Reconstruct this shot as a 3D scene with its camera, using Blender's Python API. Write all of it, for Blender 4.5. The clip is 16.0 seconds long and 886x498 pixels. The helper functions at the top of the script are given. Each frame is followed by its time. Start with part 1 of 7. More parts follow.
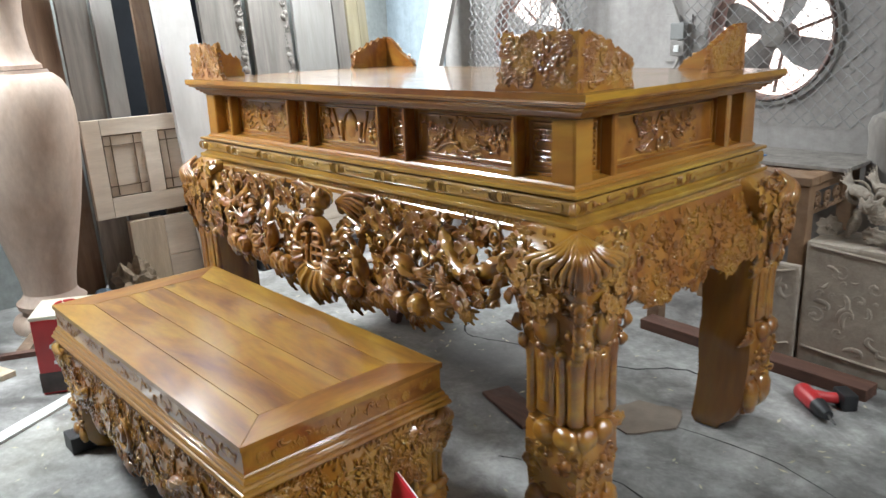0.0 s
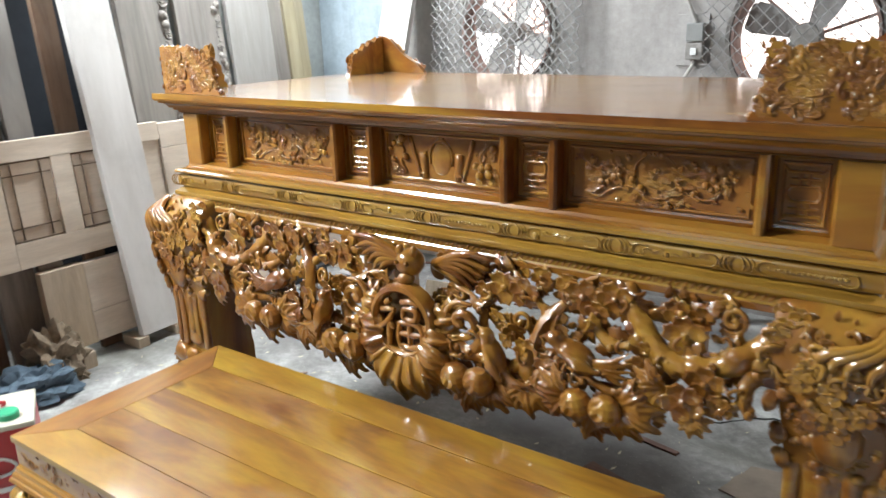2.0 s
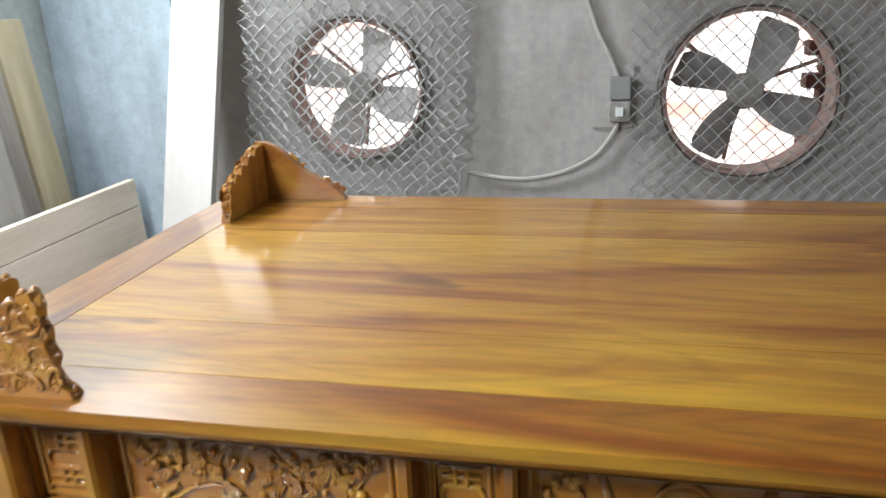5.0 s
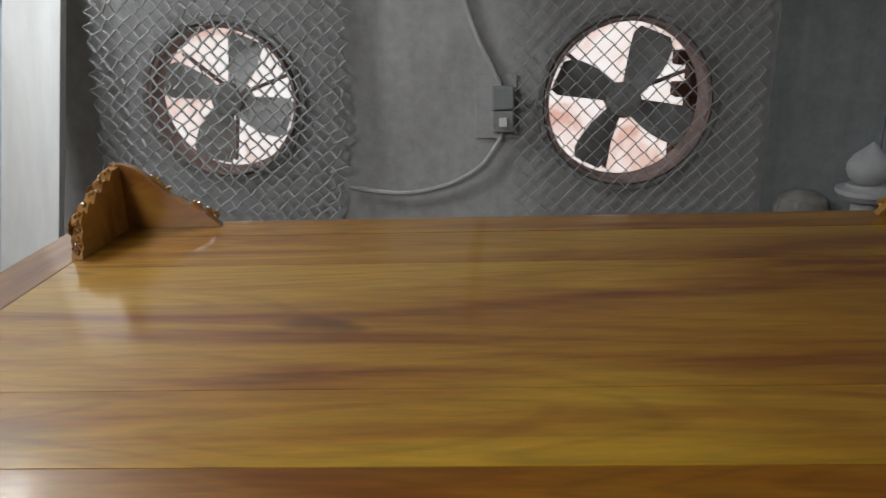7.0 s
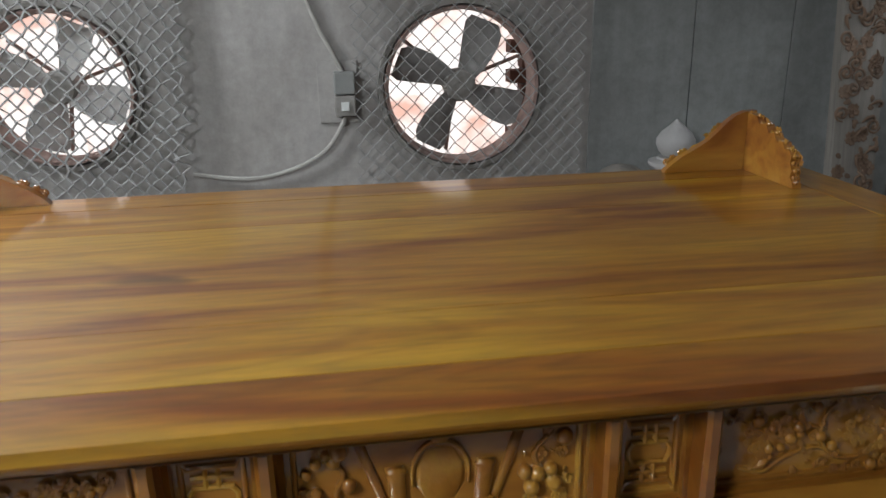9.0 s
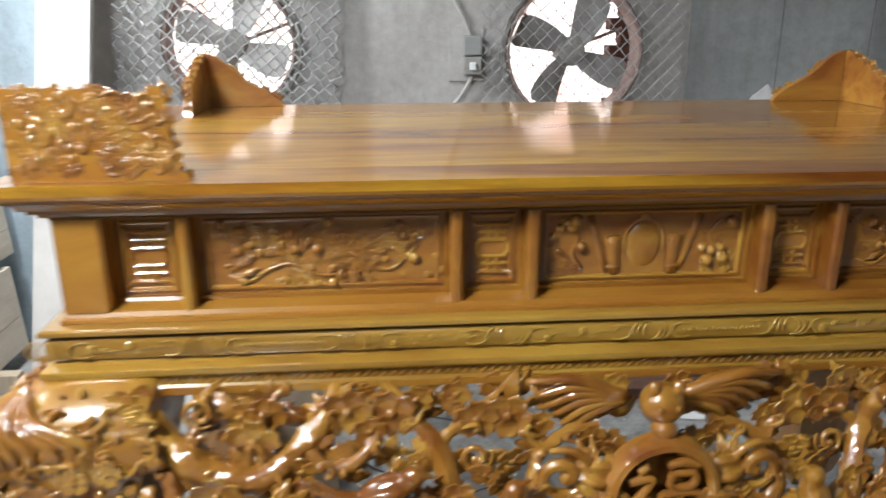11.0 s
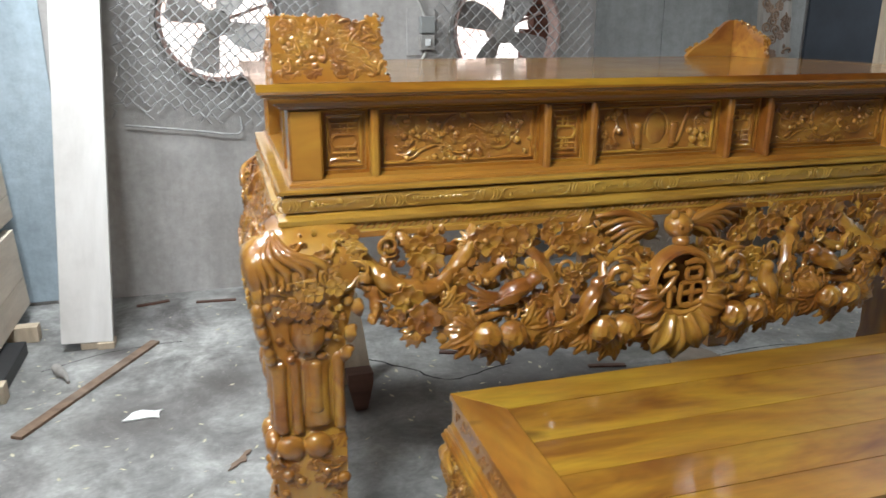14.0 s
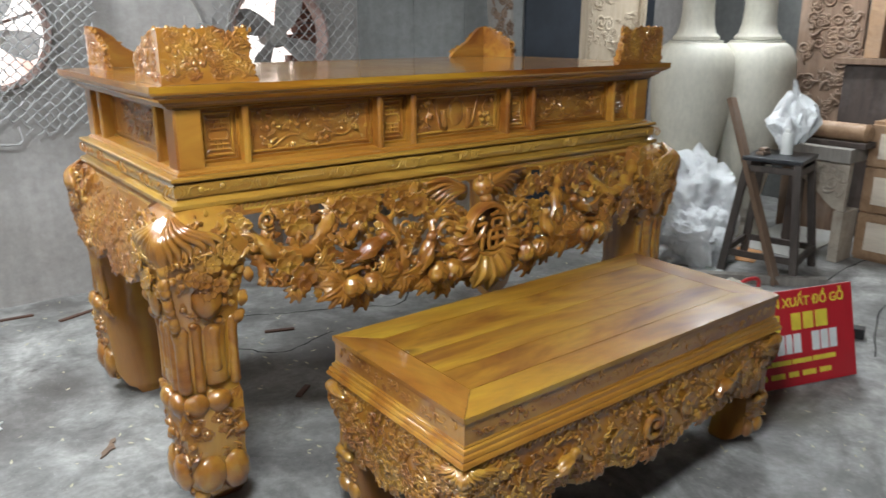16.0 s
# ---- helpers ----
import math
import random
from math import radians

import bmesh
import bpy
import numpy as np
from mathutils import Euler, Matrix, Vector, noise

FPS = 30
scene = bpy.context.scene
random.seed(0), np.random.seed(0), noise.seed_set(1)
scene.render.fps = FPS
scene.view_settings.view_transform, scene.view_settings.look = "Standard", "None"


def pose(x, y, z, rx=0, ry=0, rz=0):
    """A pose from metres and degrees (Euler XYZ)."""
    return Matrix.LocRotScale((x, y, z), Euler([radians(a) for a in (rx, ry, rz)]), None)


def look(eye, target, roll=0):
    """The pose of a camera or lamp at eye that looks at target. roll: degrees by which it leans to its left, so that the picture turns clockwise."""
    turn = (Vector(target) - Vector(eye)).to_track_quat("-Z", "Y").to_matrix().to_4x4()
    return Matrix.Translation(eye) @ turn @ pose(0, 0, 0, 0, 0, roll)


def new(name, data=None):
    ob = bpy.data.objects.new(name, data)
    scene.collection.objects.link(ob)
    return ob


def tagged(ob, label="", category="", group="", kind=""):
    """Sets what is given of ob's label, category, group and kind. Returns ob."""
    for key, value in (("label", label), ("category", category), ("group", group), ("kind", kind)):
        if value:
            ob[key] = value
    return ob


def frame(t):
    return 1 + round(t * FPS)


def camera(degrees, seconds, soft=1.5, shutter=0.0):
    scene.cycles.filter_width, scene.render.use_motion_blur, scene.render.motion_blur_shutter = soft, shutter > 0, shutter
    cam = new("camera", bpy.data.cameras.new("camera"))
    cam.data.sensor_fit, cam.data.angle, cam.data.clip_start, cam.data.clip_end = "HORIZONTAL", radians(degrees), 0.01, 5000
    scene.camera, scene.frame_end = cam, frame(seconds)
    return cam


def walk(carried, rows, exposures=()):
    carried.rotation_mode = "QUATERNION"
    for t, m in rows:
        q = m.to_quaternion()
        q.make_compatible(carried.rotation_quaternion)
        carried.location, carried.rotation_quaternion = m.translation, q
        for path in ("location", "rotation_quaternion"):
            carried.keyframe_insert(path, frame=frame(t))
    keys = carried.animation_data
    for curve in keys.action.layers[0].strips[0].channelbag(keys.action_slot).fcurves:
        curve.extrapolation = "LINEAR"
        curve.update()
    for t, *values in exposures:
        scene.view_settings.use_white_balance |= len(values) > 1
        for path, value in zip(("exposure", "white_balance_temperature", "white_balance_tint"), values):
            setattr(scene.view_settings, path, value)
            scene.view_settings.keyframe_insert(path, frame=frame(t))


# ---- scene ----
cam = camera(61.4, 16.0, shutter=0.5)
PATH = [
    (0, (3.089, -1.327, 1.406), (1.664, -0.037, 0.854), -2.2),
    (0.5, (2.871, -1.273, 1.396), (1.465, 0.036, 0.837), -2.5),
    (1, (2.653, -1.246, 1.402), (1.294, 0.106, 0.834), -2.1),
    (1.5, (2.376, -1.295, 1.423), (1.106, 0.138, 0.846), -2.3),
    (2, (2.077, -1.36, 1.45), (0.963, 0.197, 0.871), -1.6),
    (2.5, (1.76, -1.367, 1.471), (0.781, 0.275, 0.884), -1.5),
    (3, (1.453, -1.339, 1.547), (0.656, 0.395, 0.949), -1.6),
    (3.5, (1.213, -1.243, 1.621), (0.609, 0.564, 1.011), -1.8),
    (4, (1.053, -1.008, 1.672), (0.538, 0.821, 1.049), -2.0),
    (4.2, (1.005, -0.902, 1.701), (0.496, 0.928, 1.075), -2.0),
    (6.3, (0.789, -0.477, 1.729), (0.671, 1.416, 1.095), -1.9),
    (6.5, (0.786, -0.474, 1.725), (0.698, 1.422, 1.096), -1.5),
    (7, (0.8, -0.47, 1.717), (0.728, 1.429, 1.092), -1.6),
    (7.5, (0.835, -0.488, 1.71), (0.881, 1.409, 1.078), -1.2),
    (8, (0.861, -0.497, 1.709), (1.078, 1.386, 1.07), -0.7),
    (8.2, (0.874, -0.506, 1.714), (1.148, 1.368, 1.071), -0.9),
    (10.3, (0.82, -0.861, 1.535), (1.094, 1.028, 0.938), -1.2),
    (10.5, (0.768, -0.903, 1.518), (0.968, 0.997, 0.925), -1.2),
    (11, (0.521, -1.053, 1.504), (0.676, 0.849, 0.907), -0.1),
    (11.5, (0.299, -1.203, 1.5), (0.521, 0.696, 0.911), 0.2),
    (12, (0.179, -1.337, 1.47), (0.54, 0.54, 0.882), -0.2),
    (12.5, (0.075, -1.459, 1.458), (0.535, 0.397, 0.871), -0.2),
    (13, (0.036, -1.509, 1.424), (0.599, 0.318, 0.837), -0.0),
    (13.5, (-0.018, -1.546, 1.421), (0.554, 0.278, 0.835), 0.2),
    (14, (-0.159, -1.61, 1.392), (0.388, 0.224, 0.81), 0.2),
    (14.5, (-0.322, -1.689, 1.396), (0.364, 0.098, 0.819), 0.2),
    (15, (-0.504, -1.788, 1.422), (0.389, -0.093, 0.847), 0.3),
    (15.5, (-0.598, -1.836, 1.413), (0.45, -0.233, 0.838), 0.1),
    (16, (-0.652, -1.868, 1.409), (0.515, -0.348, 0.835), 0.0),
]
EXPOSURES = [(0, 0.45), (1.5, 0.48), (2.5, 0.48), (4.2, 0.45), (6.3, -1.35), (8.2, -1.3), (10.3, 0.12), (11.0, 0.06), (12.5, 0.0), (14.0, -0.02), (16, -0.06)]
walk(cam, [(t, look(eye, target, roll)) for t, eye, target, roll in PATH], EXPOSURES)

# ---- world and light ----
world = bpy.data.worlds.new("world")
scene.world = world
world.use_nodes = True
wn = world.node_tree
sky = wn.nodes.new("ShaderNodeTexSky")
sky.sky_type, sky.sun_disc = "NISHITA", False
sky.sun_elevation, sky.sun_rotation = radians(48), radians(200)
wn.nodes["Background"].inputs[1].default_value = 0.05
wn.links.new(sky.outputs[0], wn.nodes["Background"].inputs[0])


def area_lamp(name, at, target, w, h, power, colour=(1, 1, 1)):
    d = bpy.data.lights.new(name, "AREA")
    d.shape, d.size, d.size_y, d.energy, d.color = "RECTANGLE", w, h, power, colour
    ob = new(name, d)
    ob.matrix_world = look(at, target)
    return ob


# unseen daylight openings inferred from shadows and sheen: three skylights, eaves gaps left, right
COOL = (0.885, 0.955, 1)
area_lamp("skylight_back", (-0.9, 1.52, 2.74), (0.4, 0.5, 0), 0.58, 0.5, 98, COOL)
area_lamp("skylight_front", (-0.75, -1.3, 2.74), (0.6, -0.15, 0.8), 0.7, 0.42, 130, COOL)
area_lamp("skylight_right", (3.9, 0.9, 2.74), (4.5, -0.4, 0), 0.9, 0.5, 82, COOL)
area_lamp("eaves_light_left", (-1.5, -0.1, 2.27), (0.8, -0.4, 0.6), 1.25, 0.34, 22, COOL)
area_lamp("eaves_light_right", (5.35, 0.95, 2.42), (1.8, 0.0, 0.4), 1.7, 0.36, 28, COOL)
# added fill: no front opening is known, its eaves gap is made up
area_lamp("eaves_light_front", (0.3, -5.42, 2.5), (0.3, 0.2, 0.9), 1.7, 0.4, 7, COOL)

# ---- shape helpers ----


def part(name, bm, material, parent=None, label="", smooth=False):
    me = bpy.data.meshes.new(name)
    bmesh.ops.recalc_face_normals(bm, faces=bm.faces)
    bm.to_mesh(me)
    bm.free()
    if smooth:
        me.polygons.foreach_set("use_smooth", [True] * len(me.polygons))
        me.set_sharp_from_angle(angle=radians(50 if smooth is True else smooth))
    for m in material if isinstance(material, (list, tuple)) else [material]:
        me.materials.append(m)
    ob = new(name, me)
    if parent:
        ob.parent = parent
        if parent.parent is None:
            ob.matrix_parent_inverse = parent.matrix_basis.inverted()
    if label:
        tagged(ob, label)
    return ob


def thing(name, at, label, category, group="", kind=""):
    ob = new(name)
    ob.location = at
    ob.empty_display_size = 0.1
    return tagged(ob, label, category, group, kind)


def box(bm, x0, x1, y0, y1, z0, z1, bevel=0.0, m=None):
    r = bmesh.ops.create_cube(bm, size=1)["verts"]
    for v in r:
        v.co = Vector(((x0 + x1) / 2 + v.co.x * (x1 - x0), (y0 + y1) / 2 + v.co.y * (y1 - y0), (z0 + z1) / 2 + v.co.z * (z1 - z0)))
    if bevel:
        es = list({e for v in r for e in v.link_edges})
        out = bmesh.ops.bevel(bm, geom=es, offset=bevel, segments=2, affect="EDGES", profile=0.6)
        r = list({v for f in out["faces"] for v in f.verts} | {v for v in r if v.is_valid})
    if m is not None:
        for v in r:
            v.co = m @ v.co
    return r


def one_box(x0, x1, y0, y1, z0, z1, bevel=0.0, m=None):
    bm = bmesh.new()
    box(bm, x0, x1, y0, y1, z0, z1, bevel, m)
    return bm


def loft(bm, rings, close=True, caps=True):
    """Rings of equally many points, joined in turn."""
    vs = [[bm.verts.new(p) for p in ring] for ring in rings]
    n = len(vs[0])
    for a, b in zip(vs, vs[1:]):
        for i in range(n if close else n - 1):
            j = (i + 1) % n
            bm.faces.new((a[i], a[j], b[j], b[i]))
    if caps and close:
        bm.faces.new(list(reversed(vs[0])))
        bm.faces.new(vs[-1])
    return vs


def lathe(bm, profile, at=(0, 0, 0), n=32):
    loft(bm, [[Vector(at) + Vector((r * math.cos(2 * math.pi * i / n), r * math.sin(2 * math.pi * i / n), z)) for i in range(n)] for r, z in profile])


def rect_moulding(bm, x0, x1, y0, y1, profile):
    """A moulding run round a rectangle with mitred corners. profile: (inset, z) from top to bottom."""
    loft(bm, [[Vector((x0 + i, y0 + i, z)), Vector((x1 - i, y0 + i, z)), Vector((x1 - i, y1 - i, z)), Vector((x0 + i, y1 - i, z))] for i, z in profile])


def catmull(pts, n=6):
    pts = [Vector(p) for p in pts]
    e = [pts[0] * 2 - pts[1]] + pts + [pts[-1] * 2 - pts[-2]]
    out = []
    for i in range(1, len(e) - 2):
        a, b, c, d = e[i - 1:i + 3]
        for k in range(n):
            t = k / n
            out.append(0.5 * ((2 * b) + (c - a) * t + (2 * a - 5 * b + 4 * c - d) * t * t + (3 * b - a - 3 * c + d) * t ** 3))
    return out + [pts[-1]]


def tube(bm, pts, radii, n=8, smooth=5, flat=1.0):
    """A rod along smoothed points, its radius running through radii; flat squeezes it along y."""
    path = catmull(pts, smooth) if smooth else [Vector(p) for p in pts]
    rings, side = [], Vector((0, 1, 0))
    for i, p in enumerate(path):
        t = (path[min(i + 1, len(path) - 1)] - path[max(i - 1, 0)]).normalized()
        u = i / (len(path) - 1) * (len(radii) - 1)
        k = min(int(u), len(radii) - 2)
        r = radii[k] + (radii[k + 1] - radii[k]) * (u - k)
        a = side - t * side.dot(t)
        if a.length < 0.1:
            a = Vector((1, 0, 0)) - t * t.x
        a.normalize()
        b = t.cross(a)
        rings.append([p + a * (r * flat * math.cos(2 * math.pi * j / n)) + b * (r * math.sin(2 * math.pi * j / n)) for j in range(n)])
    loft(bm, rings)


def mat4(x, y, z, sx, sy=None, sz=None, rx=0, ry=0, rz=0):
    return pose(x, y, z, rx, ry, rz) @ Matrix.Diagonal((sx, sy or sx, sz or sx, 1))


# ---- materials ----


def node_mat(name):
    m = bpy.data.materials.new(name)
    m.use_nodes = True
    t = m.node_tree
    return m, t, t.nodes["Principled BSDF"]


def ramp(t, fac, stops):
    r = t.nodes.new("ShaderNodeValToRGB")
    while len(r.color_ramp.elements) < len(stops):
        r.color_ramp.elements.new(0.5)
    for e, (p, c) in zip(r.color_ramp.elements, stops):
        e.position, e.color = p, (*c, 1)
    t.links.new(fac, r.inputs[0])
    return r.outputs[0]


def coords(t, scale=(1, 1, 1), turn=(0, 0, 0), shift=0.0):
    """Object coordinates, moved at random from object to object."""
    c, mp = t.nodes.new("ShaderNodeTexCoord"), t.nodes.new("ShaderNodeMapping")
    mp.inputs["Scale"].default_value = scale
    mp.inputs["Rotation"].default_value = [radians(a) for a in turn]
    if shift:
        info, mul = t.nodes.new("ShaderNodeObjectInfo"), t.nodes.new("ShaderNodeMath")
        mul.operation = "MULTIPLY"
        mul.inputs[1].default_value = shift
        t.links.new(info.outputs["Random"], mul.inputs[0])
        comb = t.nodes.new("ShaderNodeCombineXYZ")
        for i in range(3):
            t.links.new(mul.outputs[0], comb.inputs[i])
        t.links.new(comb.outputs[0], mp.inputs["Location"])
    t.links.new(c.outputs["Object"], mp.inputs[0])
    return mp.outputs[0]


def tex_noise(t, vec, scale, detail=5, rough=0.6, distort=0.0):
    n = t.nodes.new("ShaderNodeTexNoise")
    n.inputs["Scale"].default_value, n.inputs["Detail"].default_value = scale, detail
    n.inputs["Roughness"].default_value, n.inputs["Distortion"].default_value = rough, distort
    t.links.new(vec, n.inputs["Vector"])
    return n.outputs["Fac"]


def tex_col(t, vec, scale):
    n = t.nodes.new("ShaderNodeTexNoise")
    n.inputs["Scale"].default_value, n.inputs["Detail"].default_value = scale, 5
    t.links.new(vec, n.inputs["Vector"])
    return n.outputs["Color"]


def mix(t, fac, a, b, mode="MIX"):
    n = t.nodes.new("ShaderNodeMix")
    n.data_type, n.blend_type = "RGBA", mode
    for socket, value in ((n.inputs[0], fac), (n.inputs[6], a), (n.inputs[7], b)):
        if hasattr(value, "links"):
            t.links.new(value, socket)
        else:
            socket.default_value = value if isinstance(value, float) else (*value, 1)
    return n.outputs[2]


def bump(t, bsdf, height, strength, distance=0.01, coat=False):
    b = t.nodes.new("ShaderNodeBump")
    b.inputs["Strength"].default_value, b.inputs["Distance"].default_value = strength, distance
    t.links.new(height, b.inputs["Height"])
    t.links.new(b.outputs[0], bsdf.inputs["Normal"])
    if coat:
        t.links.new(b.outputs[0], bsdf.inputs["Coat Normal"])


def lacquered(name, dark, mid, light, stretch=(1, 9, 9), scale=2.2, coat_rough=0.06, rough=0.4, relief=0.0, figure=0.5, knots=True, line=0.35, coat=1.0, tint=0.0, unit=1.0, ior=1.72):
    """Clear-lacquered wood: broad heart figure, fine grain and dark streaks."""
    m, t, b = node_mat(name)
    stretch = [s * unit for s in stretch]
    v = coords(t, stretch, shift=7.0)
    broad = tex_noise(t, v, scale * 0.55, 4, 0.55, 1.6)
    col = ramp(t, broad, [(0.32, dark), (0.5, mid), (0.68, light)])
    fine = tex_noise(t, coords(t, [s * 3.2 for s in stretch], shift=5.0), scale * 2.6, 6, 0.65, 0.3)
    col = mix(t, figure, col, ramp(t, fine, [(0.38, [c * 0.45 for c in mid]), (0.6, [min(1, c * 1.12) for c in light])]), "OVERLAY")
    rings = tex_noise(t, coords(t, [s * 0.55 for s in stretch], shift=13.0), scale * 0.62, 2, 0.45, 0.5)
    wave = t.nodes.new("ShaderNodeMath")
    wave.operation = "MULTIPLY"
    wave.inputs[1].default_value = 190
    t.links.new(rings, wave.inputs[0])
    sine = t.nodes.new("ShaderNodeMath")
    sine.operation = "SINE"
    t.links.new(wave.outputs[0], sine.inputs[0])
    col = mix(t, line, col, ramp(t, sine.outputs[0], [(0.0, (1, 1, 1)), (0.5, (0.92, 0.88, 0.8)), (0.95, (0.55, 0.45, 0.36))]), "MULTIPLY")
    streak = tex_noise(t, coords(t, (stretch[0] * 0.5, stretch[1] * 1.6, stretch[2] * 1.6), shift=9.0), scale * 1.1, 3, 0.5, 0.6)
    col = mix(t, ramp(t, streak, [(0.58, (0, 0, 0)), (0.74, (0.4, 0.4, 0.4))]), col, [dark[0] * 0.75, dark[1] * 0.55, dark[2] * 0.5])
    if knots:
        k = tex_noise(t, coords(t, (1.2, 3, 3), shift=3.0), 3.2, 2, 0.4)
        col = mix(t, ramp(t, k, [(0.71, (0, 0, 0)), (0.78, (0.8, 0.8, 0.8))]), col, [c * 0.4 for c in dark])
    if tint:
        info = t.nodes.new("ShaderNodeObjectInfo")
        col = mix(t, tint, col, ramp(t, info.outputs["Random"], [(0.0, (0.74, 0.63, 0.56)), (0.35, (1, 0.98, 0.95)), (0.65, (0.90, 0.83, 0.78)), (1.0, (1.04, 1.1, 1.1))]), "MULTIPLY")
    t.links.new(col, b.inputs["Base Color"])
    b.inputs["Roughness"].default_value = rough
    b.inputs["Specular IOR Level"].default_value = 0.3
    b.inputs["Coat Weight"].default_value = coat
    b.inputs["Coat IOR"].default_value = ior
    cr = ramp(t, tex_noise(t, coords(t, (unit, unit, unit)), 9, 4), [(0.3, [coat_rough * 0.6] * 3), (0.75, [coat_rough * 1.9] * 3)])
    t.links.new(cr, b.inputs["Coat Roughness"])
    if relief:
        bump(t, b, tex_noise(t, coords(t, (unit, unit, unit)), 60, 4), relief, 0.004)
        sag = t.nodes.new("ShaderNodeBump")
        sag.inputs["Strength"].default_value, sag.inputs["Distance"].default_value = 0.6, 0.003
        t.links.new(tex_noise(t, coords(t, (unit, unit, unit)), 120, 1), sag.inputs["Height"])
        t.links.new(sag.outputs[0], b.inputs["Coat Normal"])
    return m


def raw_wood(name, dark, light, stretch=(6, 6, 0.6), scale=3.0, rough=0.75, dirt=0.3, grain=0.35):
    """Bare sawn or sanded wood, dusty."""
    m, t, b = node_mat(name)
    v = coords(t, stretch, shift=11.0)
    col = ramp(t, tex_noise(t, v, scale, 6, 0.62, 0.7), [(0.3, dark), (0.7, light)])
    fine = tex_noise(t, coords(t, [s * 4 for s in stretch], shift=4.0), scale * 3, 5, 0.7)
    col = mix(t, grain, col, ramp(t, fine, [(0.35, [c * 0.6 for c in dark]), (0.65, light)]), "MULTIPLY")
    grime = tex_noise(t, coords(t, (1, 1, 1), shift=3.0), 2.3, 5, 0.7)
    col = mix(t, ramp(t, grime, [(0.5, (0, 0, 0)), (0.8, (dirt, dirt, dirt))]), col, (0.3, 0.28, 0.26))
    t.links.new(col, b.inputs["Base Color"])
    b.inputs["Roughness"].default_value = rough
    bump(t, b, fine, 0.25, 0.003)
    return m


def plain(name, colour, rough=0.6, metal=0.0, vary=0.25, scale=8.0, relief=0.15, **more):
    m, t, b = node_mat(name)
    n = tex_noise(t, coords(t, (1, 1, 1), shift=6.0), scale, 6, 0.65)
    col = ramp(t, n, [(0.25, [c * (1 - vary) for c in colour]), (0.75, [min(1, c * (1 + vary * 0.6)) for c in colour])])
    t.links.new(col, b.inputs["Base Color"])
    b.inputs["Roughness"].default_value, b.inputs["Metallic"].default_value = rough, metal
    for k, v in more.items():
        b.inputs[k.replace("_", " ")].default_value = v
    if relief:
        bump(t, b, tex_noise(t, coords(t, (1, 1, 1)), scale * 5, 4), relief, 0.004)
    return m


TOPWOOD = lacquered("lacquered_top_wood", (0.200, 0.062, 0.006), (0.345, 0.168, 0.014), (0.460, 0.280, 0.026), (0.5, 4.2, 4.2), 2.6, 0.09, 0.42, figure=0.34, line=0.30, tint=0.55, ior=1.5)
TOPSIDE = lacquered("lacquered_top_end_wood", (0.190, 0.058, 0.006), (0.320, 0.155, 0.014), (0.440, 0.262, 0.026), (4.2, 0.5, 4.2), 2.6, 0.09, 0.42, figure=0.34, line=0.30, tint=0.55, ior=1.5)
LOWTOP = lacquered("hazy_lacquered_wood", (0.150, 0.046, 0.008), (0.330, 0.168, 0.018), (0.455, 0.288, 0.030), (0.7, 3.2, 3.2), 2.4, 0.14, 0.5, figure=0.2, line=0.12, coat=0.85, tint=1.0)
LOWSIDE = lacquered("hazy_lacquered_end_wood", (0.150, 0.046, 0.008), (0.290, 0.125, 0.017), (0.380, 0.200, 0.028), (3.2, 1, 3.2), 2.4, 0.14, 0.5, figure=0.2, line=0.12, coat=0.85, tint=1.0)
WOOD = lacquered("lacquered_golden_wood", (0.225, 0.078, 0.012), (0.355, 0.160, 0.024), (0.440, 0.245, 0.038), (0.8, 3.2, 3.2), 2.0, 0.06, 0.3, figure=0.10, knots=False, line=0.08, tint=0.55)
SIDEWOOD = lacquered("lacquered_side_wood", (0.225, 0.078, 0.012), (0.345, 0.153, 0.024), (0.430, 0.232, 0.038), (3.2, 0.8, 3.2), 2.0, 0.06, 0.3, figure=0.10, knots=False, line=0.08, tint=0.55)
REDWOOD = lacquered("lacquered_panel_wood", (0.200, 0.064, 0.012), (0.335, 0.145, 0.024), (0.410, 0.205, 0.036), (2, 5, 5), 2.4, 0.04, 0.35, figure=0.12, knots=False, line=0.05)
CARVED = lacquered("lacquered_carving", (0.195, 0.064, 0.010), (0.310, 0.136, 0.022), (0.440, 0.245, 0.038), (3, 3, 3), 3.0, 0.016, 0.3, relief=0.2, figure=0.12, knots=False, line=0.0)
CARVED_PIECE = lacquered("lacquered_carved_figure", (0.185, 0.060, 0.010), (0.310, 0.136, 0.022), (0.440, 0.245, 0.038), (4, 4, 4), 3.0, 0.016, 0.3, relief=0.2, figure=0.12, knots=False, line=0.0, tint=0.6, unit=0.05)
WAISTWOOD = lacquered("lacquered_yellow_wood", (0.215, 0.100, 0.014), (0.350, 0.190, 0.030), (0.430, 0.275, 0.046), (0.8, 3.2, 3.2), 2.0, 0.10, 0.3, figure=0.10, knots=False, line=0.08)
LEGWOOD = lacquered("lacquered_leg_wood", (0.200, 0.068, 0.010), (0.325, 0.143, 0.022), (0.420, 0.230, 0.035), (3.2, 3.2, 0.7), 2.0, 0.11, 0.35, figure=0.14, knots=False, line=0.08)
# dark colour for the shade seen through the pierced medallion
HOLESHADE = lacquered("medallion_hole_shade", (0.07, 0.022, 0.004), (0.12, 0.042, 0.007), (0.17, 0.065, 0.010), (6, 6, 1), 2.4, 0.10, 0.4, figure=0.4, knots=False)
